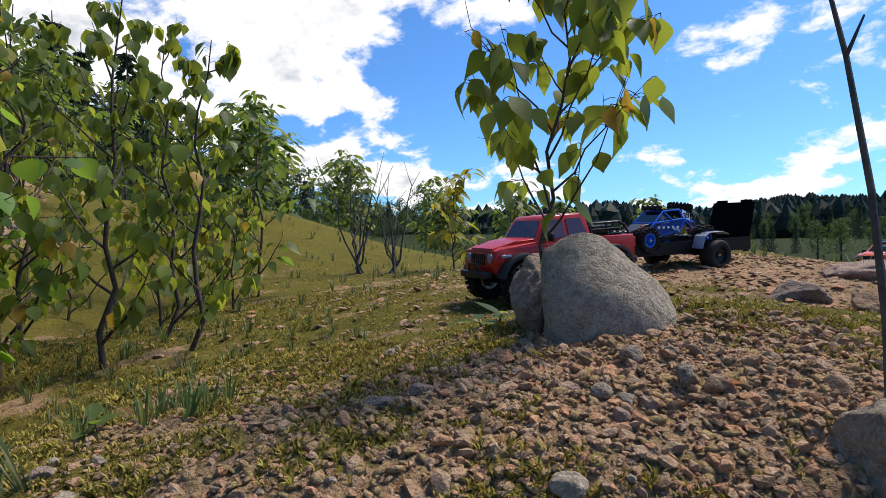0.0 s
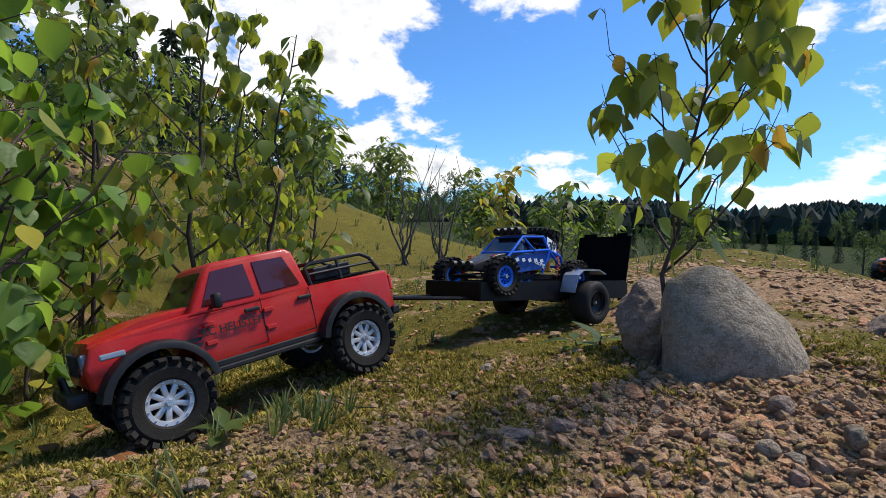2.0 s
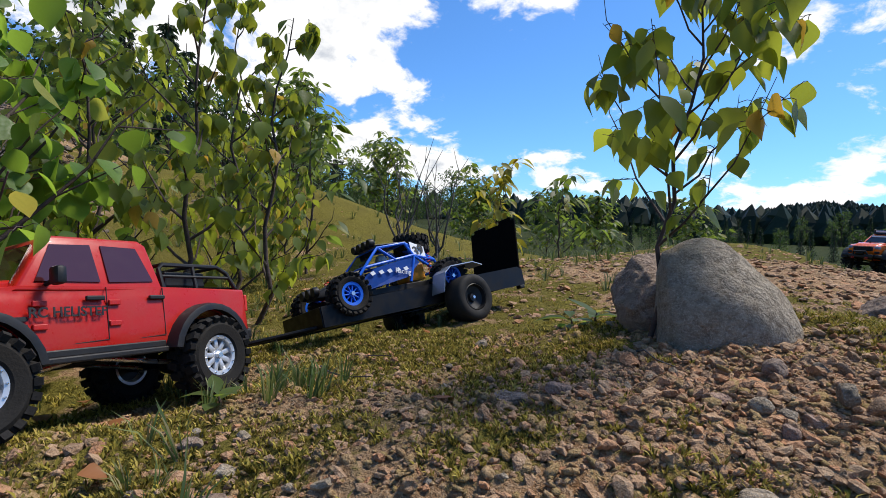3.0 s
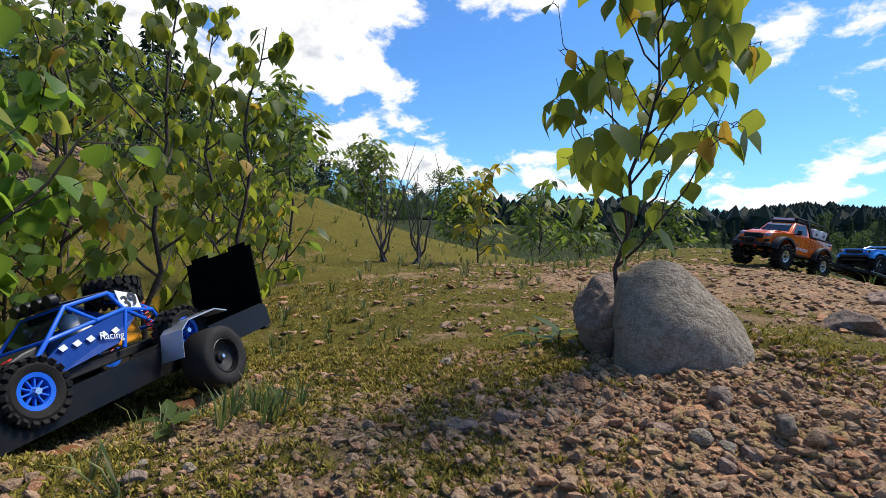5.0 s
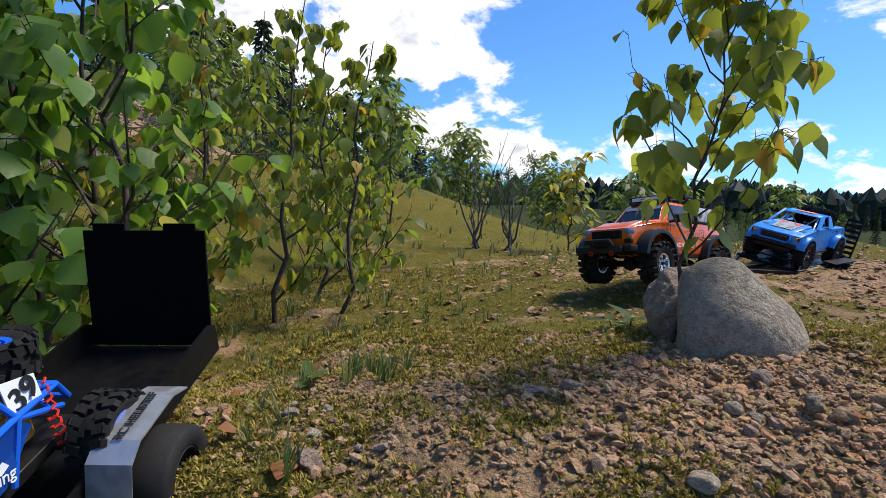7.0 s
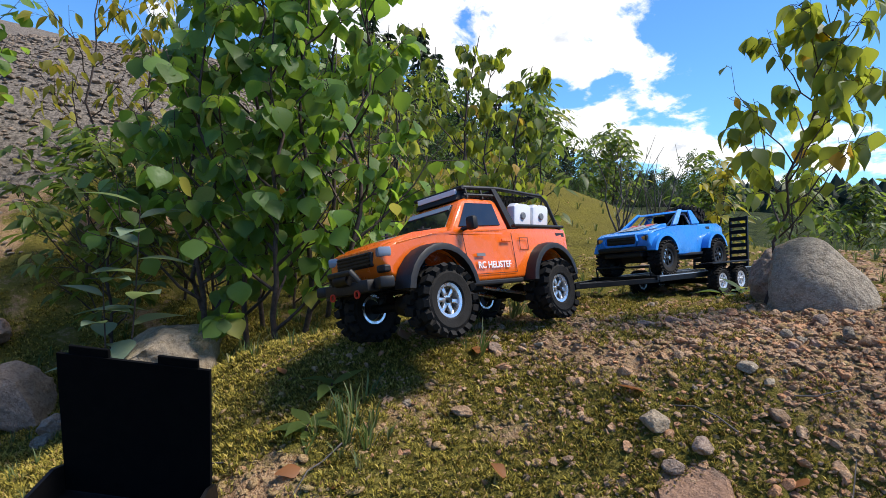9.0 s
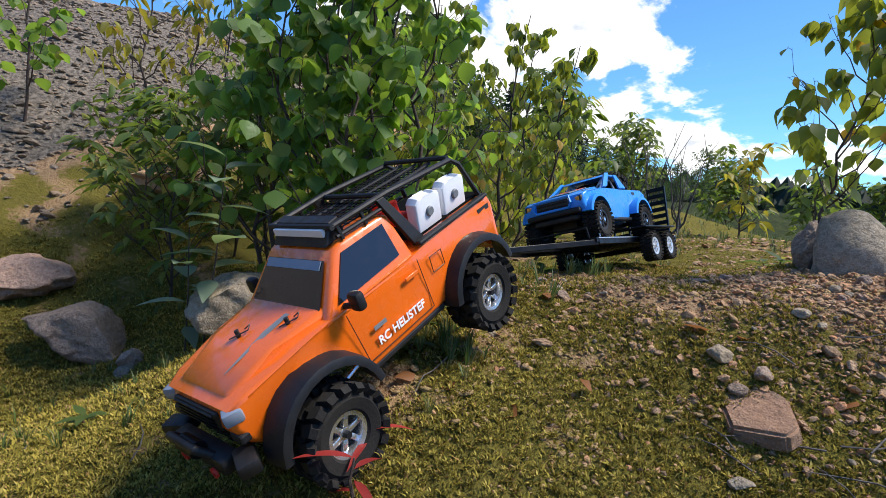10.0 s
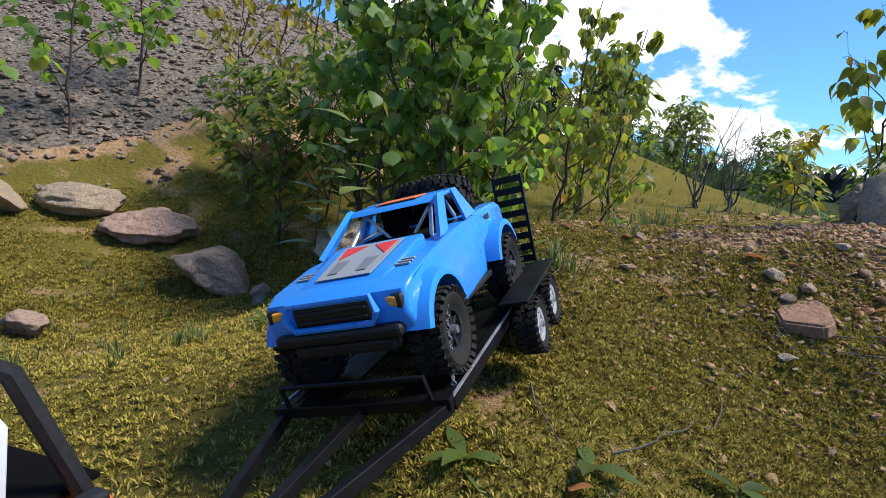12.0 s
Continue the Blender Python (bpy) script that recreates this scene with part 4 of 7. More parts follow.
# ======== trailer with the buggy ========
def make_box_trailer():
    root = thing("box_trailer", "low black sheet-metal trailer with silver mudguards and a raised tailgate", "toy trailer", "trailers")
    R = 0.052
    bm = bmesh.new()
    add_box(bm, (0.05, 0, 0.064), (0.56, 0.176, 0.006), 0.001)
    part("deck", bm, M_SATIN, root)
    for s in (-1, 1):
        bm = bmesh.new()
        add_slab(bm, [(0.335, 0.058), (0.335, 0.098), (-0.222, 0.106), (-0.236, 0.098), (-0.236, 0.058)], lambda x, z: 0.002)
        bmesh.ops.translate(bm, vec=(0, s * 0.089, 0), verts=bm.verts)
        part("side_board", bm, M_SATIN, root)
        bm = bmesh.new()
        pts = [(0.070, 0.078), (0.056, 0.118), (0.036, 0.130), (-0.030, 0.132), (-0.058, 0.122)]
        rows = [[bm.verts.new((x, s * (0.093 + k * 0.044), z + 0.0)) for k in (0, 1)] for x, z in pts]
        low = [[bm.verts.new((x, s * (0.093 + k * 0.044), z - 0.002)) for k in (0, 1)] for x, z in pts]
        for a, b in zip(rows, rows[1:]):
            bm.faces.new((a[0], a[1], b[1], b[0]))
        for a, b in zip(low, low[1:]):
            bm.faces.new((b[0], b[1], a[1], a[0]))
        for k in range(len(pts) - 1):
            bm.faces.new((rows[k][1], low[k][1], low[k + 1][1], rows[k + 1][1]))
            bm.faces.new((rows[k][0], rows[k + 1][0], low[k + 1][0], low[k][0]))
        part("mudguard", bm, M_SILVER, root, "bent bare sheet-metal mudguard")
        if s > 0:
            lettering("lettering", "RC HELISTEF", 0.0125, M_DECALB, root, Matrix.Translation((0.003, 0.116, 0.1328)) @ Matrix.Rotation(radians(180), 4, "Z") @ Matrix.Rotation(radians(-1.7), 4, "Y"), bold=True)
    bm = bmesh.new()
    add_box(bm, (0.335, 0, 0.078), (0.004, 0.178, 0.040), 0.001)
    part("front_board", bm, M_SATIN, root)
    bm = bmesh.new()
    add_slab(bm, [(-0.226, 0.070), (-0.230, 0.070), (-0.268, 0.232), (-0.264, 0.233)], lambda x, z: 0.086)
    for y in (-0.05, 0.05):
        add_box(bm, (-0.268, y, 0.236), (0.004, 0.045, 0.012), 0.001, Matrix.Rotation(radians(-11), 4, "Y"))
    part("tailgate", bm, M_FLAT, root, "matt black raised tailgate")
    for s in (-1, 1):
        bm = bmesh.new()
        add_tube(bm, [(0.335, s * 0.06, 0.062), (0.50, s * 0.004, 0.062)], 0.004, 8)
        part("drawbar", bm, M_SATIN, root)
    bm = bmesh.new()
    add_ring(bm, [(0.0004, 0.010), (0.007, 0.010), (0.008, 0.0), (0.006, -0.010), (0.0004, -0.010)], 12, "z", (0.505, 0, 0.066))
    part("coupling", bm, M_SATIN, root)
    bm = bmesh.new()
    add_tube(bm, [(0, -0.12, R), (0, 0.12, R)], 0.005, 8)
    part("axle", bm, M_CHROME, root)
    for y in (0.070, -0.070):
        bm = bmesh.new()
        add_box(bm, (-0.240, y, 0.055), (0.018, 0.016, 0.010), 0.003)
        part("tail_lamp", bm, M_BLACK, root)
    # broad smooth wheels
    wheel = new("wheel")
    bm = bmesh.new()
    w = 0.027
    add_ring(bm, [(0.030, -w * 0.9), (0.036, -w), (0.046, -w), (0.0510, -w * 0.8), (0.052, 0), (0.0510, w * 0.8), (0.046, w), (0.036, w), (0.030, w * 0.9)], 44)
    part("tyre", bm, M_SLICK, wheel, smooth=50)
    bm = bmesh.new()
    add_ring(bm, [(0.0305, -w * 0.9), (0.030, w * 0.85), (0.028, w * 0.9), (0.026, w * 0.55), (0.010, w * 0.35), (0.008, w * 0.55), (0.0004, w * 0.55)], 32)
    part("rim", bm, M_BLACK, wheel, smooth=40)
    bm = bmesh.new()
    add_ring(bm, [(0.0004, w * 0.72), (0.0035, w * 0.72), (0.0035, w * 0.5)], 6)
    part("hub_nut", bm, M_CHROME, wheel)
    fit_wheel(wheel, root, 0, 0.128, R, R, "box_trailer")
    fit_wheel(clone_wheel(wheel), root, 0, -0.128, R, R, "box_trailer", True)
    return root


def make_buggy():
    root = thing("desert_buggy", "blue tube-frame desert buggy with spare wheel, standing on a trailer", "toy buggy", "loaded cars")
    WB, R = 0.262, 0.043
    f, r = WB / 2, -WB / 2
    bm = bmesh.new()
    add_slab(bm, [(0.160, 0.036), (-0.150, 0.036), (-0.150, 0.050), (0.08, 0.050), (0.165, 0.044)], lambda x, z: 0.040, 0.002)
    part("chassis", bm, M_BLACK, root)
    # nose and side panels
    bm = bmesh.new()
    add_slab(bm, [(0.172, 0.052), (0.168, 0.064), (0.085, 0.094), (0.055, 0.098), (0.055, 0.052)], lambda x, z: 0.036 - max(x - 0.06, 0) * 0.12, 0.004)
    part("nose", bm, M_DECALB, root, "black nose panel", smooth=40)
    for s in (-1, 1):
        bm = bmesh.new()
        pts = [(0.100, s * 0.047, 0.058), (0.040, s * 0.053, 0.092), (-0.070, s * 0.053, 0.108), (-0.085, s * 0.052, 0.092), (-0.040, s * 0.055, 0.062), (0.060, s * 0.052, 0.050)]
        add_plate(bm, pts[::s], 0.0015)
        sp = part("side_panel", bm, M_NAVY, root, "dark blue side panel with white stripes")
        bm = bmesh.new()
        for k in range(5):
            x0 = 0.055 - k * 0.022
            add_plate(bm, [(x0, s * 0.0562, 0.084), (x0 - 0.010, s * 0.0566, 0.087), (x0 - 0.014, s * 0.0566, 0.080), (x0 - 0.005, s * 0.0564, 0.077)][::s], 0.0008)
        part("stripe", bm, M_DECALW, sp)
        if s > 0:
            lettering("lettering", "Racing", 0.016, M_DECALW, sp, side_mat(-0.030, 0.0572, 0.076, 0, -14))
        # the cage
        bm = bmesh.new()
        cage = [(0.100, s * 0.045, 0.060), (0.060, s * 0.048, 0.098), (0.015, s * 0.043, 0.138), (-0.060, s * 0.043, 0.142), (-0.140, s * 0.036, 0.096), (-0.155, s * 0.032, 0.070)]
        add_tube(bm, cage, 0.0033, 8)
        add_tube(bm, [(0.060, s * 0.048, 0.098), (-0.070, s * 0.053, 0.110), (-0.140, s * 0.036, 0.096)], 0.0033, 8)
        add_tube(bm, [(-0.060, s * 0.043, 0.142), (-0.072, s * 0.053, 0.108), (-0.050, s * 0.050, 0.052)], 0.0033, 8)
        add_tube(bm, [(0.015, s * 0.043, 0.138), (-0.02, s * 0.053, 0.104)], 0.003, 8)
        add_tube(bm, [(-0.072, s * 0.053, 0.108), (-0.140, s * 0.036, 0.070)], 0.003, 8)
        add_tube(bm, [(-0.10, s * 0.04, 0.118), (-0.125, s * 0.038, 0.075)], 0.0025, 8)
        part("cage_side", bm, M_BLUEFRAME, root, smooth=40)
    for x, y, z in ((0.015, 0.043, 0.138), (-0.060, 0.043, 0.142), (-0.140, 0.036, 0.096), (0.060, 0.048, 0.098), (-0.155, 0.032, 0.070)):
        bm = bmesh.new()
        add_tube(bm, [(x, -y, z), (x, y, z)], 0.0032, 8)
        part("cage_bar", bm, M_BLUEFRAME, root, smooth=40)
    bm = bmesh.new()
    add_box(bm, (-0.022, 0, 0.1445), (0.085, 0.088, 0.002), 0.0008)
    part("roof_panel", bm, M_DECALB, root)
    pane("windscreen", [(0.058, 0.044, 0.100), (0.058, -0.044, 0.100), (0.020, -0.040, 0.136), (0.020, 0.040, 0.136)], M_GLASS, root, label="tinted windscreen")
    for k in range(4):
        bm = bmesh.new()
        add_ring(bm, [(0.0004, 0.007), (0.0085, 0.007), (0.0095, 0.004), (0.0095, -0.004), (0.005, -0.009)], 14, "x", (0.022, (k - 1.5) * 0.022, 0.152))
        part("roof_lamp", bm, M_BLACK, root, smooth=40)
    for k in range(3):
        bm = bmesh.new()
        add_ring(bm, [(0.0004, 0.006), (0.0095, 0.006), (0.0105, 0.003), (0.0105, -0.004), (0.005, -0.009)], 14, "x", (0.172, (k - 1) * 0.026, 0.066))
        part("front_lamp", bm, M_BLACK, root, smooth=40)
    # the toy driver: a rounded helmet over a boxy torso
    bm = bmesh.new()
    add_ring(bm, [(0.0004, 0.016), (0.010, 0.012), (0.0145, 0.002), (0.013, -0.008), (0.008, -0.014), (0.0004, -0.015)], 16, "z", (-0.018, 0.0, 0.114))
    add_box(bm, (-0.026, 0, 0.088), (0.03, 0.05, 0.03), 0.008)
    part("cockpit_shell", bm, M_SUITW, root, "white moulded driver figure in the cockpit", smooth=50)
    bm = bmesh.new()
    add_box(bm, (-0.090, 0.0, 0.075), (0.05, 0.05, 0.04), 0.004)
    part("motor_block", bm, M_YELLOW, root, "amber engine block")
    for s in (-1, 1):
        plate = [(-0.072, s * 0.0475, 0.112), (-0.112, s * 0.0440, 0.098), (-0.112, s * 0.0425, 0.128), (-0.072, s * 0.0455, 0.143)]
        bm = bmesh.new()
        add_plate(bm, plate[::s], 0.0012)
        npl = part("number_plate", bm, M_DECALW, root, "white race number plate")
        if s > 0:
            lettering("lettering", "39", 0.031, M_DECALB, npl, side_mat(-0.092, 0.0478, 0.120, 6, 12), bold=True)
        for x, top in ((f - 0.01, 0.090), (r + 0.02, 0.112)):
            bm = bmesh.new()
            a, b = Vector((x, s * 0.052, 0.040)), Vector((x - 0.012, s * 0.036, top))
            pts = [a.lerp(b, k / 44) + Vector((0.0055 * math.cos(k * 1.2), 0.0055 * math.sin(k * 1.2), 0)) for k in range(45)]
            add_tube(bm, pts, 0.0013, 5)
            part("coil_spring", bm, M_REDPART, root, "red coil spring")
            bm = bmesh.new()
            add_tube(bm, [(x, s * 0.022, 0.042), (x, s * 0.085, R)], 0.004, 6)
            part("arm", bm, M_BLACK, root)
    wheel = lug_wheel("wheel", R, 0.036, 0.022, M_BLUEFRAME, 20, 10, style="many", lug_h=0.005)
    wheel.parent = root
    wheel.matrix_basis = pose(f, 0.084, R)
    for x, y, flip in ((f, -0.084, True), (r, 0.086, False), (r, -0.086, True)):
        w2 = clone_wheel(wheel)
        w2.parent = root
        w2.matrix_basis = pose(x, y, R, 0, 0, 180 if flip else 0)
    spare = clone_wheel(wheel)
    spare.name = "spare_wheel"
    spare.parent = root
    spare.matrix_basis = pose(-0.112, 0, 0.142, 78, 0, 90)
    return root


# ======== flat trailer with the blue truck ========
def make_flat_trailer():
    root = thing("flatbed_trailer", "black steel twin-axle flatbed trailer with raised ladder ramps", "toy trailer", "trailers")
    R = 0.040
    for s in (-1, 1):
        bm = bmesh.new()
        add_box(bm, (0.055, s * 0.098, 0.062), (0.52, 0.016, 0.014), 0.001)
        part("side_rail", bm, M_SATIN, root)
        bm = bmesh.new()
        add_box(bm, (0.055, s * 0.1045, 0.0700), (0.52, 0.0024, 0.0024))
        part("rail_edge", bm, M_SILVER, root, "thin silver strip along the edge of the rail")
        bm = bmesh.new()
        add_box(bm, (0.055, s * 0.062, 0.066), (0.51, 0.052, 0.004))
        part("wheel_track", bm, M_SATIN, root)
        bm = bmesh.new()
        add_box(bm, (0, 0, 0), (0.300, 0.010, 0.013), 0.001, Matrix.Translation((0.456, s * 0.051, 0.060)) @ Matrix.Rotation(radians(-18.8 * s), 4, "Z"))
        part("drawbar", bm, M_SATIN, root)
        bm = bmesh.new()
        add_box(bm, (0.011, s * 0.124, 0.092), (0.215, 0.040, 0.004), 0.001)
        part("mudguard", bm, M_SATIN, root)
        # ramps
        ramp = new("ramp")
        ramp.parent = root
        ramp.matrix_basis = pose(-0.205, s * 0.062, 0.064, 0, -8, 0)
        bm = bmesh.new()
        for y in (-0.026, 0.026):
            add_box(bm, (0, y, 0.085), (0.008, 0.005, 0.17))
        part("ramp_rail", bm, M_SATIN, ramp)
        for k in range(8):
            bm = bmesh.new()
            add_box(bm, (0, 0, 0.012 + k * 0.0215), (0.007, 0.052, 0.012))
            part("rung", bm, M_SATIN, ramp)
    for k in range(12):
        bm = bmesh.new()
        add_box(bm, (-0.19 + k * 0.0445, 0, 0.059), (0.010, 0.19, 0.006))
        part("cross_bar", bm, M_SATIN, root)
    for k in range(16):
        bm = bmesh.new()
        add_box(bm, (0.055, -0.036 + k * 0.0048, 0.0665), (0.50, 0.0012, 0.0012))
        part("floor_wire", bm, M_SATIN, root)
    bm = bmesh.new()
    add_box(bm, (0.318, 0, 0.066), (0.014, 0.21, 0.012), 0.001)
    add_tube(bm, [(0.322, -0.085, 0.070), (0.326, -0.085, 0.096), (0.326, 0.085, 0.096), (0.322, 0.085, 0.070)], 0.003, 8)
    part("head_bar", bm, M_SATIN, root)
    bm = bmesh.new()
    add_box(bm, (0.45, 0, 0.060), (0.27, 0.012, 0.012), 0.001)
    add_ring(bm, [(0.0004, 0.010), (0.008, 0.010), (0.009, 0.0), (0.006, -0.012), (0.0004, -0.012)], 12, "z", (0.588, 0, 0.064))
    part("tongue", bm, M_SATIN, root)
    for x in (0.058, -0.048):
        bm = bmesh.new()
        add_tube(bm, [(x, -0.12, R), (x, 0.12, R)], 0.005, 8)
        part("axle", bm, M_SATIN, root)
    wheel = lug_wheel("wheel", R, 0.030, 0.0215, M_ALLOY, 24, 8, style="plain", lug_h=0.003)
    for k, (x, y, flip) in enumerate([(0.058, 0.127, False), (-0.048, 0.127, False), (0.058, -0.127, True), (-0.048, -0.127, True)]):
        fit_wheel(wheel if k == 0 else clone_wheel(wheel), root, x, y, R, R, "flat_trailer", flip)
    # tie-down chain
    for k in range(16):
        a = Vector((0.262, 0.098, 0.150)).lerp(Vector((0.292, 0.098, 0.072)), k / 15)
        bm = bmesh.new()
        add_ring(bm, [(0.0016, -0.0007), (0.0032, -0.0007), (0.0032, 0.0007), (0.0016, 0.0007), (0.0016, -0.0007)], 8)
        part("chain_link", bm, M_CHROME, root, at=Matrix.Translation(a) @ Matrix.Rotation(radians(90 * (k % 2)), 4, "Z"))
    return root


def make_blue():
    root = thing("blue_race_truck", "light blue radio-controlled race pickup with open windows, chained on a trailer", "toy truck", "loaded cars")
    WB, R = 0.262, 0.047
    f, r = WB / 2, -WB / 2

    def wide(x, z):
        w = 0.092 - max(abs(x) - 0.16, 0) * 0.22
        if -0.10 < x < 0.07:
            w -= 0.012
        return w - max(z - 0.11, 0) * 0.16
    bm = bmesh.new()
    line = [(0.188, 0.072), (0.196, 0.092), (0.190, 0.114), (0.170, 0.122), (0.10, 0.132), (0.05, 0.136), (-0.06, 0.138), (-0.075, 0.140), (-0.17, 0.140), (-0.205, 0.132), (-0.205, 0.104), (-0.192, 0.078)]
    line += arch(r, 0.058, 0.056, 22, 158)[::-1] + [(r + 0.058, 0.052), (f - 0.060, 0.052)] + arch(f, 0.056, 0.058, 20, 158)[::-1]
    add_slab(bm, line, wide, 0.006)
    part("body", bm, M_BLUE, root, smooth=40)
    bm = bmesh.new()
    add_slab(bm, [(0.176, 0.114), (0.165, 0.124), (0.09, 0.140), (0.062, 0.144), (0.06, 0.12)], lambda x, z: 0.060 - max(x - 0.1, 0) * 0.1, 0.005)
    part("bonnet", bm, M_BLUE, root, smooth=40)
    bm = bmesh.new()
    add_plate(bm, [(0.160, 0.034, 0.1268), (0.076, 0.040, 0.1442), (0.076, -0.040, 0.1442), (0.160, -0.034, 0.1268)], 0.001)
    deck = part("bonnet_print", bm, M_DECALP, root, "grey printed bonnet panel with a red flash")
    for s in (-1, 1):
        bm = bmesh.new()
        add_plate(bm, [(0.112, s * 0.030, 0.1378), (0.082, s * 0.034, 0.1440), (0.084, s * 0.006, 0.1436), (0.094, s * 0.014, 0.1415)][::s], 0.001)
        part("flash", bm, M_REDPART, deck)
        bm = bmesh.new()
        add_plate(bm, [(0.150, s * 0.024, 0.1300), (0.120, s * 0.027, 0.1362), (0.120, s * 0.010, 0.1362), (0.150, s * 0.012, 0.1300)][::s], 0.001)
        part("panel_print", bm, M_DECALG, deck)
        for k in range(3):
            bm = bmesh.new()
            add_box(bm, (0.141 - k * 0.007, s * 0.062, 0.1275 + k * 0.001), (0.004, 0.020, 0.0016))
            part("vent", bm, M_DECALP, root)
    # open cab: roof on pillars
    bm = bmesh.new()
    add_slab(bm, [(0.012, 0.174), (0.004, 0.180), (-0.054, 0.182), (-0.062, 0.176)], lambda x, z: 0.064, 0.003)
    part("roof", bm, M_BLUE, root, smooth=40)
    bm = bmesh.new()
    add_box(bm, (-0.022, 0, 0.1825), (0.04, 0.06, 0.0012))
    part("roof_print", bm, M_DECALO, root)
    for s in (-1, 1):
        bm = bmesh.new()
        add_plate(bm, [(0.074, s * 0.078, 0.134), (0.048, s * 0.079, 0.137), (-0.006, s * 0.063, 0.180), (0.010, s * 0.060, 0.179)][::s], 0.007)
        part("front_pillar", bm, M_BLUE, root, smooth=40)
        bm = bmesh.new()
        add_plate(bm, [(-0.030, s * 0.078, 0.138), (-0.072, s * 0.078, 0.140), (-0.062, s * 0.061, 0.180), (-0.044, s * 0.061, 0.180)][::s], 0.004)
        part("rear_pillar", bm, M_BLUE, root)
        bm = bmesh.new()
        add_tube(bm, [(0.046, s * 0.060, 0.13), (-0.004, s * 0.048, 0.171), (-0.05, s * 0.048, 0.171), (-0.085, s * 0.05, 0.13)], 0.0028, 8)
        add_tube(bm, [(-0.004, s * 0.048, 0.171), (0.0, s * 0.012, 0.13)], 0.0022, 8)
        part("roll_cage", bm, M_ALLOY, root, smooth=40)
        bm = bmesh.new()
        add_box(bm, (0.182, s * 0.066, 0.102), (0.018, 0.036, 0.018), 0.004, Matrix.Rotation(radians(-20 * s), 4, "Z"))
        lamp = part("headlight", bm, M_DECALB, root, "dark headlight with an amber corner", smooth=40)
        bm = bmesh.new()
        add_box(bm, (0.1905, s * 0.064, 0.103), (0.005, 0.022, 0.010), 0.002, Matrix.Rotation(radians(-20 * s), 4, "Z"))
        part("lens", bm, M_YELLOW, lamp)
        bm = bmesh.new()
        flare(bm, f, 0.056, 0.056, s * 0.070, s * 0.100, 14, 166, 0.005)
        part("front_wing", bm, M_BLUE, root, smooth=35)
        bm = bmesh.new()
        flare(bm, r, 0.058, 0.055, s * 0.074, s * 0.102, 10, 168, 0.005)
        part("rear_wing", bm, M_BLUE, root, smooth=35)
        bm = bmesh.new()
        add_box(bm, (0.0, s * 0.082, 0.054), (0.14, 0.010, 0.008), 0.002)
        part("side_step", bm, M_BLACK, root)
        bm = bmesh.new()
        add_box(bm, (0.012, s * 0.0815, 0.100), (0.05, 0.001, 0.020))
        add_box(bm, (0.150, s * 0.0875, 0.105), (0.012, 0.001, 0.008))
        part("door_print", bm, M_DECALO, root)
        bm = bmesh.new()
        add_box(bm, (-0.035, s * 0.0815, 0.088), (0.04, 0.001, 0.006))
        add_box(bm, (-0.110, s * 0.084, 0.127), (0.02, 0.001, 0.008))
        part("badge", bm, M_DECALB, root)
    bm = bmesh.new()
    add_box(bm, (-0.01, 0, 0.128), (0.13, 0.12, 0.02), 0.004)
    for y in (-0.028, 0.028):
        add_box(bm, (-0.045, y, 0.152), (0.018, 0.036, 0.042), 0.006)
    part("cockpit", bm, M_FLAT, root, "black cockpit with two seats")
    bm = bmesh.new()
    add_box(bm, (0.194, 0, 0.099), (0.006, 0.092, 0.022), 0.003)
    grille = part("grille", bm, M_DECALB, root)
    for z in (0.094, 0.103):
        bm = bmesh.new()
        add_box(bm, (0.1985, 0, z), (0.004, 0.084, 0.0034), 0.001)
        part("bar", bm, M_BLACK, grille)
    bm = bmesh.new()
    add_tube(bm, [(0.198, -0.050, 0.113), (0.200, 0.050, 0.113), (0.200, 0.054, 0.098), (0.198, 0.046, 0.086), (0.198, -0.046, 0.086), (0.200, -0.054, 0.098), (0.198, -0.050, 0.113)], 0.0036, 8)
    part("surround", bm, M_BLUE, grille, smooth=40)
    bm = bmesh.new()
    add_box(bm, (0.190, 0, 0.076), (0.024, 0.150, 0.014), 0.005)
    part("front_lip", bm, M_BLACK, root)
    bm = bmesh.new()
    add_box(bm, (0.178, 0, 0.060), (0.03, 0.12, 0.014), 0.004)
    part("skid_bumper", bm, M_BLACK, root)
    # the bed is closed; this black sheet paints its dark inside
    bm = bmesh.new()
    add_box(bm, (-0.135, 0, 0.1405), (0.12, 0.118, 0.003))
    part("bed_floor", bm, M_FLAT, root)
    bm = bmesh.new()
    add_box(bm, (0, 0, 0.048), (0.30, 0.070, 0.022), 0.003)
    part("chassis", bm, M_BLACK, root)
    for x in (f, r):
        bm = bmesh.new()
        add_tube(bm, [(x, -0.07, R), (x, 0.07, R)], 0.006, 8)
        part("axle", bm, M_BLACK, root)
    wheel = lug_wheel("wheel", R, 0.036, 0.024, M_BLACK, 26, 7, style="plain", lug_h=0.004)
    wheel.parent = root
    wheel.matrix_basis = pose(f, 0.084, R)
    for x, y, flip in ((f, -0.084, True), (r, 0.086, False), (r, -0.086, True)):
        w2 = clone_wheel(wheel)
        w2.parent = root
        w2.matrix_basis = pose(x, y, R, 0, 0, 180 if flip else 0)
    for k, (x, y, tilt) in enumerate(((-0.115, 0.022, 62), (-0.150, -0.022, 66))):
        spare = clone_wheel(wheel)
        spare.name = "spare_wheel"
        spare.parent = root
        spare.matrix_basis = pose(x, y, 0.164, tilt, 0, 90)
    return root


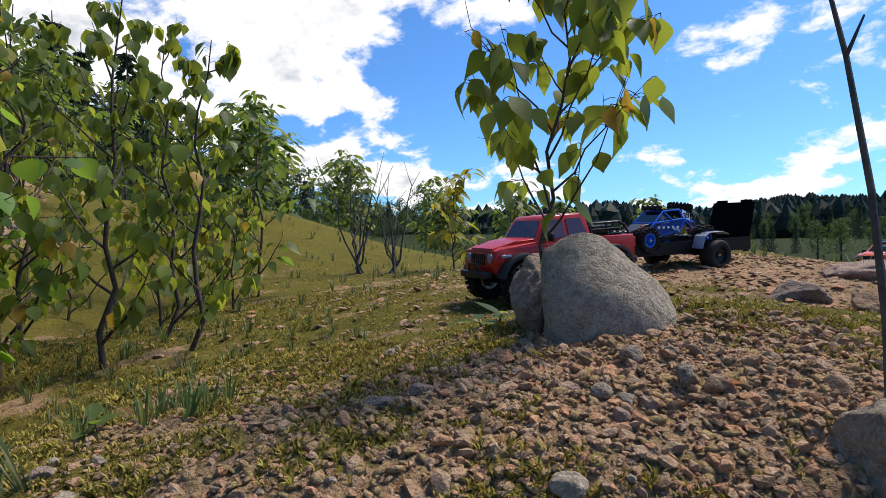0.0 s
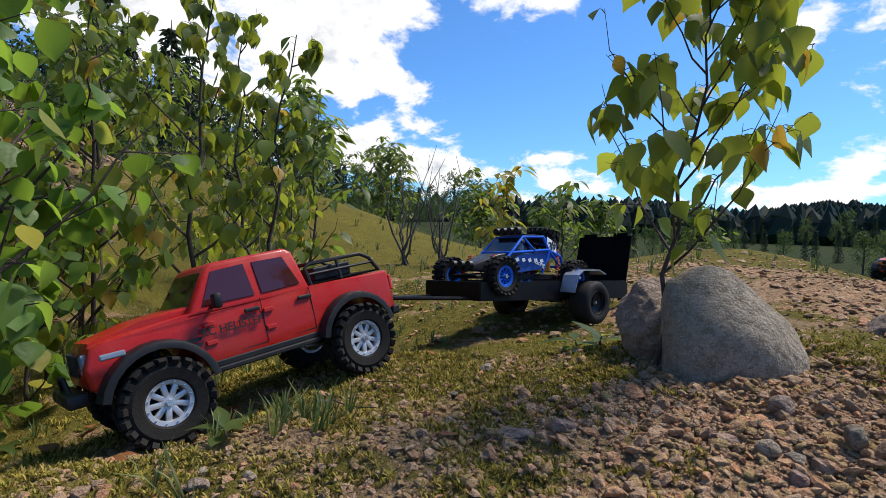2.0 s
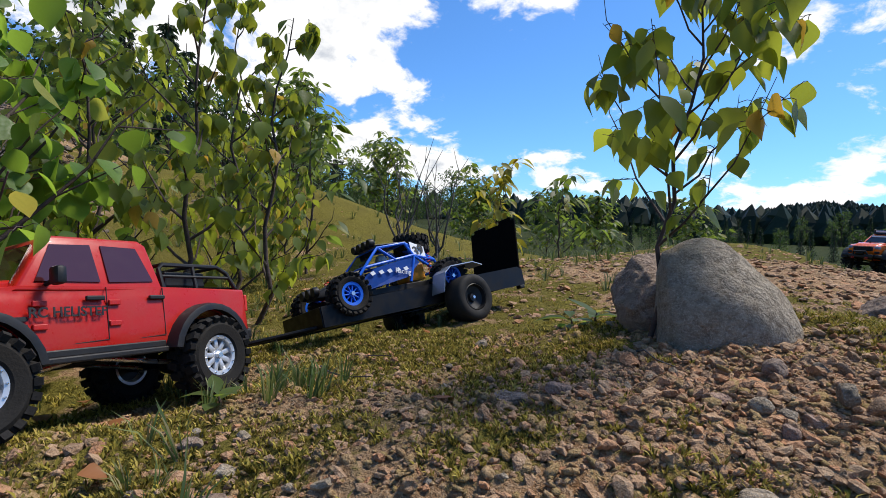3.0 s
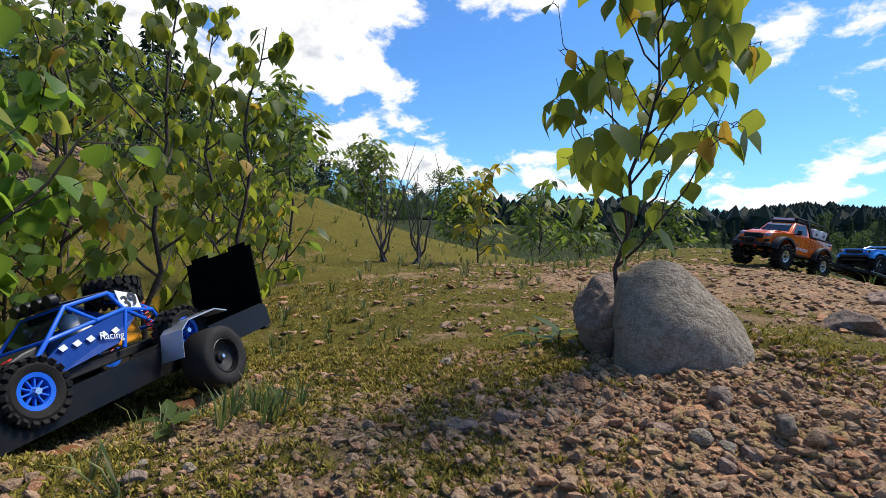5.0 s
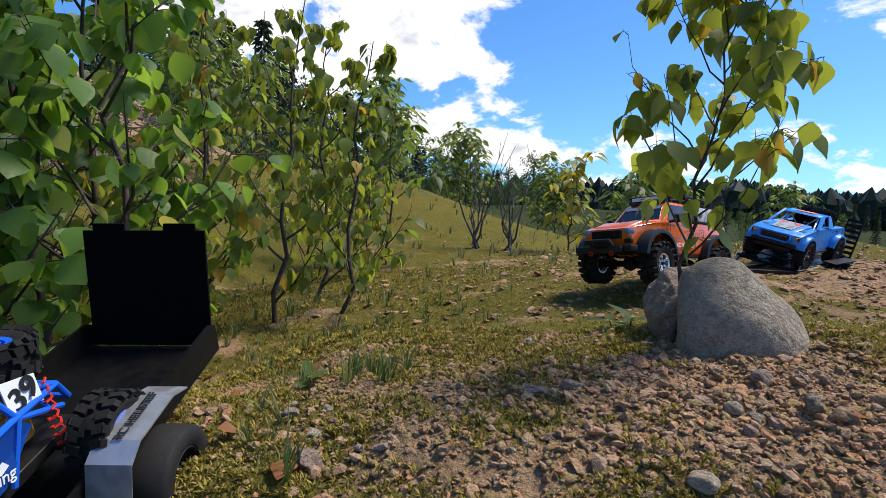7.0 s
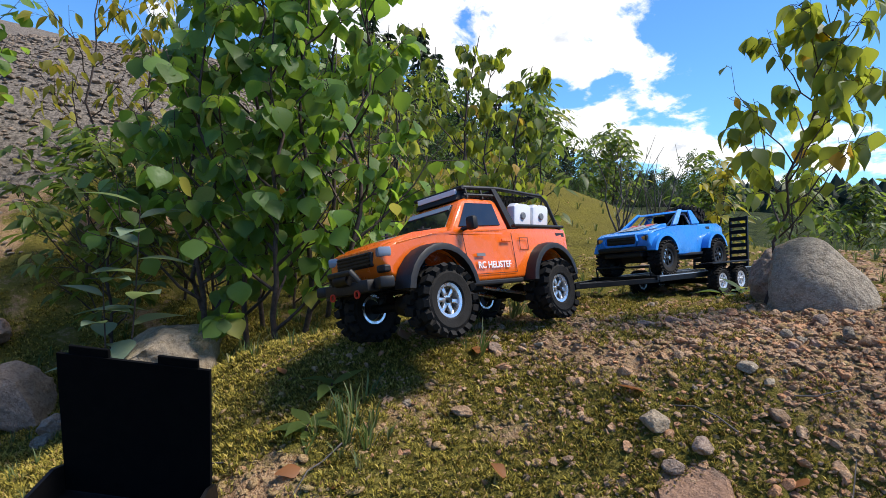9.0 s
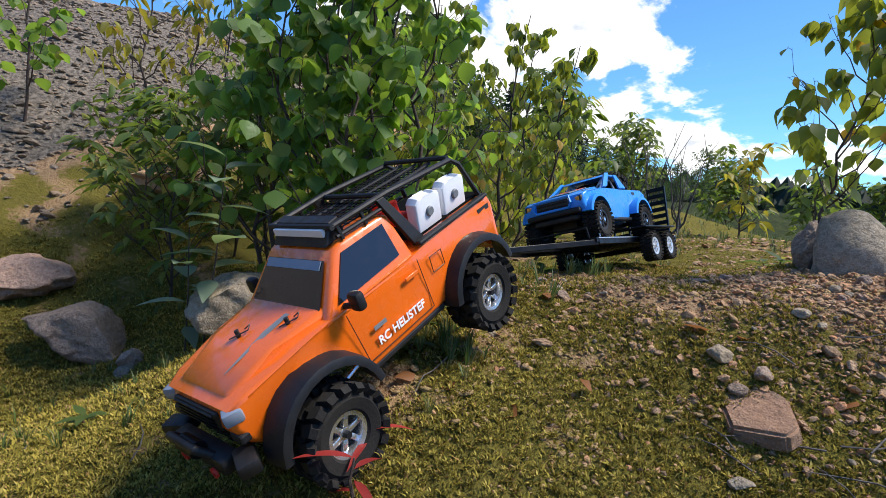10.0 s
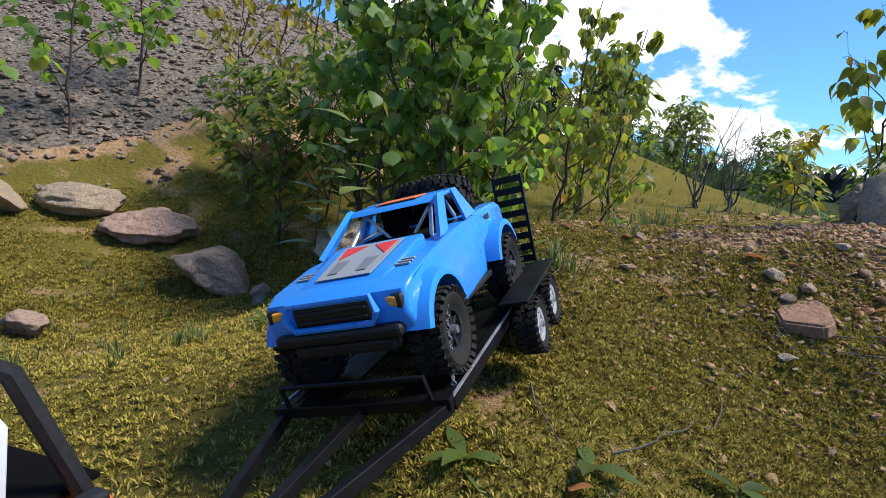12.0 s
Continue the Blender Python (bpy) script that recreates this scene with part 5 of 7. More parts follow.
RED, ORANGE, BOX_TRAILER, BUGGY, FLAT_TRAILER, BLUE = make_red(), make_orange(), make_box_trailer(), make_buggy(), make_flat_trailer(), make_blue()


# ======== stones ========
def stone_mesh(name, seed, mat, flat=0.7, cut=5, rough_amp=0.16, sub=2, long=1.25, facets=False):
    """A weathered stone about one unit across, its underside near z = -0.35."""
    rnd = random.Random(seed)
    bm = bmesh.new()
    bmesh.ops.create_icosphere(bm, subdivisions=sub, radius=0.5)
    off = Vector((rnd.uniform(-50, 50), rnd.uniform(-50, 50), seed * 3.1))
    planes = [(Vector((rnd.gauss(0, 1), rnd.gauss(0, 1), rnd.gauss(0.2, 0.8))).normalized(), rnd.uniform(0.30, 0.44) if cut < 8 else rnd.uniform(0.19, 0.36)) for _ in range(cut)]
    for v in bm.verts:
        c = v.co.copy()
        c *= 1 + rough_amp * noise.noise(c * 2.6 + off) + rough_amp * 0.45 * noise.noise(c * 6.5 + off)
        for nrm, d in planes:
            over = c.dot(nrm) - d
            if over > 0:
                c -= nrm * over * 0.93
        if sub > 3:
            c += c.normalized() * (0.030 * noise.noise(c * 8 + off) + 0.016 * noise.noise(c * 19 + off) + 0.008 * abs(noise.noise(c * 40 + off)))
        v.co = Vector((c.x * long, c.y, c.z * flat))
    for fc in bm.faces:
        fc.smooth = not facets
    me = bpy.data.meshes.new(name)
    bm.to_mesh(me)
    bm.free()
    me.materials.append(mat)
    return me


def boulder(name, label, seed, mat, x, y, size, turn=0, sink=0.3, flat=0.7, cut=4, amp=0.14, sub=5, long=1.2, tilt=(0, 0), group="rocks", z=None):
    if group == "loose stones":
        size, z, sink = size * 0.70, None, max(sink, 0.25)
    me = stone_mesh(name, seed, mat, flat, cut + 3, amp, sub, long)
    ob = new(name, me)
    zz = (floor_z(x, y) if size < 0.08 else ground(x, y)) if z is None else z
    ob.matrix_basis = pose(x, y, zz + size * flat * (0.5 - sink), tilt[0], tilt[1], turn) @ Matrix.Scale(size, 4)
    return tagged(ob, label, "rock", group)


def make_big_boulder():
    """The dome of speckled granite that splits along a seam."""
    bm = bmesh.new()
    bmesh.ops.create_icosphere(bm, subdivisions=5, radius=0.5)
    for v in bm.verts:
        c = v.co
        x, y, z = c.x, c.y, c.z
        lean = 0.06 * z
        prof = 1 - 0.52 * max(z, 0) ** 1.1
        c.x = (x + lean * 0.4) * (1.0 if x < 0 else 1.02) * prof * 1.02
        c.y = y * 0.86 * prof
        c.z = z * 1.02 if z > 0 else z * 0.9
        if x < -0.26:
            c.x = -0.26 + (x + 0.26) * 0.35
        c.x -= 0.20 * max(z, 0)
        c += c.normalized() * (0.034 * noise.noise(c * 2.6 + Vector((4, 1, 8))) + 0.009 * noise.noise(c * 9.0) + 0.003 * noise.noise(c * 26))
    ob = part("granite_boulder", bm, M_GRANITE, smooth=80)
    ob.matrix_basis = pose(0.134, 0.862, 0.226, 0, 2, 8) @ Matrix.Diagonal((0.206, 0.185, 0.238, 1))
    tagged(ob, "grey speckled granite boulder half buried in gravel", "boulder", "rocks")
    small = boulder("granite_block", "pinkish rounded granite block leaning on a boulder", 12, M_PINKROCK, 0.052, 0.930, 0.130, 20, 0.22, 1.0, 3, 0.1, 5, 0.85, (0, 6))


def flat_slab():
    bm = bmesh.new()
    rnd = random.Random(74)
    rim = [(-0.034, -0.046), (0.030, -0.050), (0.046, -0.030), (0.040, 0.030), (0.026, 0.046), (-0.036, 0.042), (-0.044, 0.004)]
    top = [bm.verts.new((x, y, 0.010 + rnd.uniform(-0.002, 0.002))) for x, y in rim]
    low = [bm.verts.new((x * 1.12, y * 1.10, -0.016)) for x, y in rim]
    bm.faces.new(top)
    bm.faces.new(low[::-1])
    for k in range(7):
        bm.faces.new((low[k], low[(k + 1) % 7], top[(k + 1) % 7], top[k]))
    bmesh.ops.bevel(bm, geom=list(bm.edges), offset=0.004, segments=2, affect="EDGES")
    ob = part("flat_slab", bm, M_SLAB, smooth=40)
    ob.matrix_basis = pose(0.160, 0.305, ground(0.160, 0.305) + 0.002, 20, -8, 24)
    tagged(ob, "flat square pink sandstone slab set in moss", "rock", "rocks")


make_big_boulder()
boulder("grey_rock", "grey rounded granite rock on moss", 21, M_GRANITE, -1.02, 0.06, 0.30, 30, 0.08, 0.78, 8, 0.21, tilt=(0, 10))
boulder("angular_rock", "dark angular fractured rock on moss", 33, M_PINKROCK, -1.58, -0.25, 0.37, 15, 0.18, 0.74, 14, 0.19, tilt=(4, -8))
boulder("pale_rock", "pale smooth low rock on moss", 41, M_PINKROCK, -2.12, -0.40, 0.33, 60, 0.20, 0.5, 3, 0.17)
boulder("pale_rock", "pale smooth low rock on moss", 44, M_GRANITE, -2.38, -0.62, 0.30, 80, 0.25, 0.5, 3, 0.17)
boulder("mossy_rock", "low brown lichen-covered rock on the bank", 47, M_PEBBLE, -2.55, 0.28, 0.42, 10, 0.2, 0.55, 3, 0.23)
boulder("grey_rock", "grey block of rock beside a young tree", 48, M_GRANITE, -2.35, -1.0, 0.36, 50, 0.2, 0.8, 8, 0.19)
boulder("angular_rock", "dark angular fractured rock on moss", 52, M_PINKROCK, -1.30, -0.83, 0.17, 40, 0.2, 0.7, 14, 0.19)
boulder("small_rock", "small dark pointed rock on moss", 55, M_PINKROCK, -1.32, -0.16, 0.10, 70, 0.2, 0.8, 12, 0.17)
boulder("small_rock", "small grey rock on moss", 56, M_GRANITE, -1.24, -0.20, 0.07, 10, 0.2, 0.7, 12, 0.17)
boulder("ridge_rock", "brown weathered rock on the gravel ridge", 61, M_PINKROCK, 0.50, 1.45, 0.13, 20, 0.3, 0.6, 6, 0.23)
boulder("ridge_rock", "brown weathered rock on the gravel ridge", 63, M_PEBBLE, 0.60, 1.30, 0.10, 80, 0.2, 0.62, 6, 0.23)
boulder("flat_rock", "broad flat brown rock on the ridge", 66, M_PINKROCK, 0.78, 1.98, 0.22, 15, 0.4, 0.34, 4, 0.17)
boulder("flat_rock", "broad flat brown rock on the ridge", 68, M_PEBBLE, 1.12, 2.4, 0.24, 40, 0.4, 0.4, 4, 0.17)
boulder("pale_boulder", "pale grey rounded boulder in gravel", 71, M_GRANITE, 0.385, 0.600, 0.105, 30, 0.3, 0.85, 3, 0.17)
flat_slab()
boulder("tan_stone", "rounded tan stone on gravel", 77, M_PINKROCK, 0.128, 0.318, 0.038, 70, 0.1, 0.75, 3, 0.12, 4, group="loose stones", z=0.128)
boulder("grey_stone", "rough grey stone on gravel", 78, M_GRANITE, 0.088, 0.352, 0.058, 20, 0.25, 0.7, 6, 0.2, 4, group="loose stones", z=0.130)
boulder("grey_stone", "rough grey stone on gravel", 79, M_PINKROCK, 0.145, 0.360, 0.048, 120, 0.25, 0.7, 6, 0.16, 4, group="loose stones", z=0.133)
boulder("brown_stone", "low brown stone in moss", 80, M_PEBBLE, -0.150, 0.222, 0.050, 160, 0.25, 0.5, 5, 0.16, 4, group="loose stones", z=0.075)
boulder("brown_stone", "low brown stone in moss", 81, M_PINKROCK, -0.235, 0.375, 0.060, 130, 0.3, 0.5, 5, 0.16, 4, group="loose stones")
boulder("lichen_stone", "grey stone with white lichen in moss", 82, M_GRANITE, 0.185, 0.205, 0.042, 130, 0.25, 0.6, 5, 0.2, 4, group="loose stones")
boulder("pink_stone", "flat pink stone bedded in sand", 83, M_PINKROCK, -0.068, 0.612, 0.048, 150, 0.35, 0.45, 4, 0.1, 4, group="loose stones", z=0.196)
boulder("pink_stone", "flat pink stone bedded in sand", 84, M_PINKROCK, -0.020, 0.618, 0.034, 20, 0.25, 0.6, 4, 0.1, 4, group="loose stones", z=0.210)
boulder("tan_stone", "rounded tan stone on gravel", 85, M_PINKROCK, 0.126, 0.628, 0.030, 0, 0.15, 0.6, 1, 0.08, 4, 1.4, group="loose stones", z=0.226)
boulder("dark_stone", "rounded dark stone on gravel", 86, M_GRANITE, 0.160, 0.615, 0.029, 80, 0.1, 0.85, 4, 0.12, 4, 1.0, group="loose stones", z=0.230)
boulder("pink_stone", "rounded pink stone on gravel", 87, M_PINKROCK, 0.177, 0.585, 0.024, 80, 0.1, 0.9, 4, 0.1, 4, 1.0, group="loose stones", z=0.219)
boulder("red_stone", "reddish broken stone on gravel", 88, M_PINKROCK, 0.200, 0.610, 0.027, 30, 0.1, 0.8, 7, 0.1, 4, 1.2, group="loose stones", z=0.219)
boulder("grey_stone", "upright grey stone on gravel", 89, M_GRANITE, 0.232, 0.650, 0.036, 60, 0.1, 1.1, 6, 0.12, 4, 0.9, group="loose stones", z=0.226)
boulder("pale_stone", "pale rounded stone at the foot of a boulder", 90, M_PINKROCK, 0.182, 0.705, 0.037, 10, 0.15, 0.95, 3, 0.1, 4, 0.9, group="loose stones", z=0.238)
boulder("grey_stone", "rounded grey stone in sand", 91, M_GRANITE, 0.146, 0.495, 0.037, 10, 0.25, 0.75, 3, 0.1, 4, 1.1, group="loose stones", z=0.180)
boulder("tan_stone", "rounded tan stone half buried in moss", 92, M_PINKROCK, -0.335, 0.440, 0.029, 20, 0.25, 0.6, 3, 0.1, 4, group="loose stones")
boulder("tan_stone", "rounded tan stone half buried in moss", 93, M_PEBBLE, -0.300, 0.400, 0.034, 70, 0.25, 0.6, 3, 0.1, 4, group="loose stones")

PEBBLES = [stone_mesh("pebble", 100 + k, M_PEBBLE if k % 5 else M_GRANITE, 0.6 + 0.05 * (k % 5), 8 + k % 5, 0.34, 3, 1.0 + 0.12 * (k % 4), True) for k in range(14)]


def gravelly(x, y):
    """How thickly stones lie."""
    d = 1.1 * math.exp(-(((x - 0.20) / 0.28) ** 2 + ((y - 0.67) / 0.13) ** 2))
    d += 0.24 * math.exp(-(((x - 0.30) / 0.24) ** 2 + ((y - 0.42) / 0.18) ** 2))
    d += 0.18 * math.exp(-(((x + 0.05) / 0.30) ** 2 + ((y - 0.40) / 0.13) ** 2))
    d += 0.45 * math.exp(-(((x - 0.55) / 0.6) ** 2 + ((y - 1.5) / 0.6) ** 2))
    d += 0.02
    return min(d, 1.0)


def loose_stones():
    """The stones that can be told apart: things of their own."""
    rnd = random.Random(7)
    made = 0
    while made < 300:
        x, y = rnd.uniform(-0.45, 0.62), rnd.uniform(0.12, 0.98)
        if rnd.random() > gravelly(x, y) or ((x - 0.14) / 0.13) ** 2 + ((y - 0.85) / 0.10) ** 2 < 1:
            continue
        s = min(0.0088 * math.exp(abs(rnd.gauss(0, 0.52))), 0.028)
        ob = new("stone", PEBBLES[rnd.randrange(14)])
        ob.matrix_basis = pose(x, y, floor_z(x, y) + s * 0.16, rnd.uniform(-25, 25), rnd.uniform(-25, 25), rnd.uniform(0, 360)) @ Matrix.Scale(s, 4)
        tagged(ob, "small weathered brown or grey stone on gravel", "stone", "loose stones")
        made += 1


def scatter_mesh(name, sources, count, place, label, category, seed, smooth=True):
    """Many copies of small meshes joined into one object. place(rnd) gives x, y, z, size and a turn, or None."""
    rnd = random.Random(seed)
    packs = []
    for me in sources:
        co = np.empty(len(me.vertices) * 3)
        me.vertices.foreach_get("co", co)
        packs.append((co.reshape(-1, 3), [tuple(p.vertices) for p in me.polygons], [p.material_index for p in me.polygons]))
    verts, faces, total = [], [], 0
    while count > 0:
        got = place(rnd)
        count -= 1
        if got is None:
            continue
        m, k = got
        co, fs, _ = packs[k % len(packs)]
        mm = np.array(m)
        verts.append(co @ mm[:3, :3].T + mm[:3, 3])
        faces.extend([tuple(i + total for i in f) for f in fs])
        total += len(co)
    me = bpy.data.meshes.new(name)
    me.from_pydata(np.concatenate(verts).tolist(), [], faces)
    if smooth:
        me.shade_smooth()
    for mt in sources[0].materials:
        me.materials.append(mt)
    return tagged(new(name, me), label, category, kind="stuff")


SMALL = [stone_mesh("grit", 200 + k, M_PEBBLE, 0.65, 8, 0.34, 1, 1.0 + 0.1 * (k % 4), True) for k in range(8)]


def place_gravel(rnd):
    x, y = (rnd.uniform(-0.6, 0.75), rnd.uniform(0.05, 1.0)) if rnd.random() < 0.75 else (rnd.uniform(-1.4, 1.3), rnd.uniform(-0.7, 2.6))
    if rnd.random() > 0.04 + 0.96 * gravelly(x, y):
        return None
    s = min(0.0048 * math.exp(abs(rnd.gauss(0, 0.62))), 0.022)
    return pose(x, y, floor_z(x, y) + s * 0.12, rnd.uniform(-40, 40), rnd.uniform(-40, 40), rnd.uniform(0, 360)) @ Matrix.Scale(s, 4), rnd.randrange(8)


def place_ridge(rnd):
    x, y = rnd.gauss(0.4, 0.9), rnd.gauss(2.3, 0.8)
    s = min(0.012 * math.exp(abs(rnd.gauss(0, 0.55))), 0.05)
    if y < 1.1:
        return None
    return pose(x, y, floor_z(x, y) + s * 0.08, rnd.uniform(-20, 20), rnd.uniform(-20, 20), rnd.uniform(0, 360)) @ Matrix.Diagonal((s, s, s * 0.6, 1)), rnd.randrange(8)


M_RUBBLE = material("grey_rubble", build_stone_mat((0.33, 0.275, 0.22), (0.19, 0.155, 0.125), (0.42, 0.36, 0.30), (1.0, 0.88, 0.78)))
RUBBLE = [stone_mesh("grit", 220 + k, M_RUBBLE, 0.65, 8, 0.34, 1, 1.0 + 0.1 * (k % 4), True) for k in range(8)]


def place_bank(rnd):
    x, y = -2.5 - 4.5 * rnd.random() ** 1.3, rnd.uniform(-2.8, 3.0)
    if rnd.random() < min(mossy(x, y), 1.0) * 1.3:
        return None
    s = min(0.030 * math.exp(abs(rnd.gauss(0, 0.5))), 0.10)
    return pose(x, y, floor_z(x, y) + s * 0.08, rnd.uniform(-25, 25), rnd.uniform(-25, 25), rnd.uniform(0, 360)) @ Matrix.Diagonal((s, s, s * 0.7, 1)), rnd.randrange(8)


loose_stones()
scatter_mesh("gravel", SMALL, 60000, place_gravel, "brown and grey gravel lying on sandy soil", "gravel", 3, False)
CLODS = [stone_mesh("clod", 240 + k, M_CLOD, 0.6, 2, 0.5, 1, 1.1, False) for k in range(6)]


def place_clod(rnd):
    x, y = rnd.uniform(-0.75, 0.7), rnd.uniform(-0.1, 0.95)
    m = mossy(x, y) + 0.5 * noise.noise(Vector((x * 15, y * 15, 7)))
    if rnd.random() < m * 1.1:
        return None
    s = min(0.0042 * math.exp(abs(rnd.gauss(0, 0.6))), 0.020)
    return pose(x, y, floor_z(x, y) + s * 0.05, rnd.uniform(-40, 40), rnd.uniform(-40, 40), rnd.uniform(0, 360)) @ Matrix.Diagonal((s, s, s * 0.7, 1)), rnd.randrange(6)


scatter_mesh("soil_clods", CLODS, 30000, place_clod, "brown crumbly clods of sandy soil", "soil", 14)
scatter_mesh("ridge_gravel", SMALL, 5500, place_ridge, "flat brown stones strewn over the ridge", "gravel", 4, False)
scatter_mesh("bank_gravel", RUBBLE, 10000, place_bank, "grey-brown rubble on the steep bank", "gravel", 5, False)


# ======== moss and grass ========
def build_moss(n):
    isl = n.add("ShaderNodeNewGeometry").outputs["Random Per Island"]
    c = n.ramp(isl, [(0.0, (0.050, 0.052, 0.012)), (0.35, (0.20, 0.165, 0.030)), (0.7, (0.38, 0.305, 0.055)), (0.9, (0.48, 0.38, 0.10)), (1.0, (0.30, 0.17, 0.07))])
    b = n.add("ShaderNodeBsdfPrincipled", {"Base Color": c, "Roughness": 0.9, "Specular IOR Level": 0.1})
    tr = n.add("ShaderNodeBsdfTranslucent", {"Color": c})
    n.add("ShaderNodeOutputMaterial", {"Surface": n.add("ShaderNodeMixShader", {0: 0.25, 1: b.outputs[0], 2: tr.outputs[0]}).outputs[0]})


M_MOSS = material("star_moss", build_moss)


def tuft_mesh(name, seed, mat, blades, length, spread, width, bend=0.4):
    """A tuft of narrow blades from one root."""
    rnd = random.Random(seed)
    verts, faces = [], []
    for _ in range(blades):
        a, out = rnd.uniform(0, 6.283), rnd.uniform(0.15, 1.0) * spread
        ln = length * rnd.uniform(0.55, 1.1)
        d = Vector((math.cos(a), math.sin(a), 0))
        s = Vector((-d.y, d.x, 0)) * width
        b0 = d * out * 0.25 * ln
        p1 = b0 + d * out * 0.45 * ln + Vector((0, 0, ln * 0.6))
        p2 = b0 + d * out * (0.8 + bend) * ln + Vector((0, 0, ln * (1.0 - bend * 0.5)))
        i = len(verts)
        if width > 0.05:
            verts += [b0, p1 + s * 0.9, p2, p1 - s * 0.9]
            faces.append((i, i + 1, i + 2, i + 3))
        else:
            verts += [b0 - s, b0 + s, p1 + s * 0.8, p1 - s * 0.8, p2]
            faces += [(i, i + 1, i + 2, i + 3), (i + 3, i + 2, i + 4)]
    me = bpy.data.meshes.new(name)
    me.from_pydata([tuple(v) for v in verts], [], faces)
    me.materials.append(mat)
    return me


MOSS = [tuft_mesh("moss_tuft", 300 + k, M_MOSS, 7, 1.0, 0.9, 0.12, 0.3) for k in range(6)]


def place_moss(rnd):
    pick = rnd.random()
    if pick < 0.60:
        x, y = rnd.uniform(-0.75, 0.5), rnd.uniform(-0.5, 1.0)
    elif pick < 0.82:
        x, y = rnd.uniform(-1.8, -0.4), rnd.uniform(-1.3, 0.5)
    else:
        x, y = rnd.uniform(-1.9, 0.9), rnd.uniform(-0.9, 2.2)
    m = mossy(x, y) + 0.45 * noise.noise(Vector((x * 17, y * 17, 2)))
    if rnd.random() > (m - 0.36) * 2.4 or ((x - 0.14) / 0.13) ** 2 + ((y - 0.85) / 0.10) ** 2 < 1:
        return None
    s = rnd.uniform(0.005, 0.0115) * (1.0 if x > -0.7 else 1.6)
    return pose(x, y, floor_z(x, y) - s * 0.1, rnd.uniform(-12, 12), rnd.uniform(-12, 12), rnd.uniform(0, 360)) @ Matrix.Scale(s, 4), rnd.randrange(6)


scatter_mesh("moss", MOSS, 76000, place_moss, "yellow-green star moss carpeting the soil", "moss", 6)


def place_moss_west(rnd):
    x, y = rnd.uniform(-2.5, 0.35), rnd.uniform(-1.5, 0.35)
    m = mossy(x, y) + 0.55 * noise.noise(Vector((x * 9, y * 9, 4)))
    if rnd.random() > (m - 0.40) * 2.2:
        return None
    s = rnd.uniform(0.008, 0.016) * (1.0 if x > -1.2 else 1.3)
    return pose(x, y, floor_z(x, y) - s * 0.12, rnd.uniform(-12, 12), rnd.uniform(-12, 12), rnd.uniform(0, 360)) @ Matrix.Scale(s, 4), rnd.randrange(5)


WIDE_MOSS = [tuft_mesh("moss_tuft", 320 + k, M_MOSS, 6, 0.8, 1.0, 0.11, 0.35) for k in range(5)]
scatter_mesh("moss", WIDE_MOSS, 52000, place_moss_west, "yellow-green moss carpeting the hollow below the bank", "moss", 16)


def build_grass(n):
    isl = n.add("ShaderNodeNewGeometry").outputs["Random Per Island"]
    c = n.ramp(isl, [(0.0, (0.05, 0.085, 0.02)), (0.5, (0.10, 0.16, 0.035)), (0.8, (0.20, 0.21, 0.06)), (1.0, (0.33, 0.27, 0.13))])
    b = n.add("ShaderNodeBsdfPrincipled", {"Base Color": c, "Roughness": 0.55})
    tr = n.add("ShaderNodeBsdfTranslucent", {"Color": c})
    n.add("ShaderNodeOutputMaterial", {"Surface": n.add("ShaderNodeMixShader", {0: 0.35, 1: b.outputs[0], 2: tr.outputs[0]}).outputs[0]})


M_GRASS = material("grass_blades", build_grass)
GRASS = [tuft_mesh("grass_tuft", 330 + k, M_GRASS, 13, 1.0, 0.55, 0.022, 0.35) for k in range(5)]


def place_grass(rnd):
    if rnd.random() < 0.45:
        x, y = rnd.uniform(-1.9, -0.55), rnd.uniform(-0.9, 1.6)
    else:
        x, y = rnd.uniform(-3.2, 2.5), rnd.uniform(1.1, 5.2)
    if rnd.random() > 0.25 + 0.75 * mossy(x, y) or (x > 0.1 and rnd.random() < 0.75):
        return None
    s = rnd.uniform(0.02, 0.06) * (1 if y < 1.6 else 1.5)
    return pose(x, y, floor_z(x, y) - 0.002, 0, 0, rnd.uniform(0, 360)) @ Matrix.Scale(s, 4), rnd.randrange(5)


scatter_mesh("grass", GRASS, 1300, place_grass, "thin green and straw-coloured grass in the moss", "grass", 8)


def place_clump(rnd):
    cx, cy = ((-0.21, 0.05), (-0.30, 0.36), (-0.36, 0.62), (-0.75, -0.5))[rnd.randrange(4)]
    x, y = rnd.gauss(cx, 0.045), rnd.gauss(cy, 0.035)
    return pose(x, y, floor_z(x, y) - 0.002, rnd.uniform(-15, 15), rnd.uniform(-15, 15), rnd.uniform(0, 360)) @ Matrix.Scale(rnd.uniform(0.03, 0.065), 4), rnd.randrange(5)


scatter_mesh("grass", GRASS, 60, place_clump, "clumps of fresh green grass beside the wheel tracks", "grass", 9)


# ======== leaves and saplings ========
def leaf_mesh(name, mat, outline, fold=0.18, droop=0.25):
    """A leaf of unit length along x, folded along its rib. outline: half widths along the rib."""
    n = len(outline)
    verts, faces = [], []
    for k, w in enumerate(outline):
        x = k / (n - 1)
        z = -droop * x * x
        verts += [(x, 0, z), (x, w, z + fold * w), (x, -w, z + fold * w)]
    for k in range(n - 1):
        a, b = 3 * k, 3 * k + 3
        faces += [(a, b, b + 1, a + 1), (a, a + 2, b + 2, b)]
    me = bpy.data.meshes.new(name)
    me.from_pydata(verts, [], faces)
    me.shade_smooth()
    me.materials.append(mat)
    return me


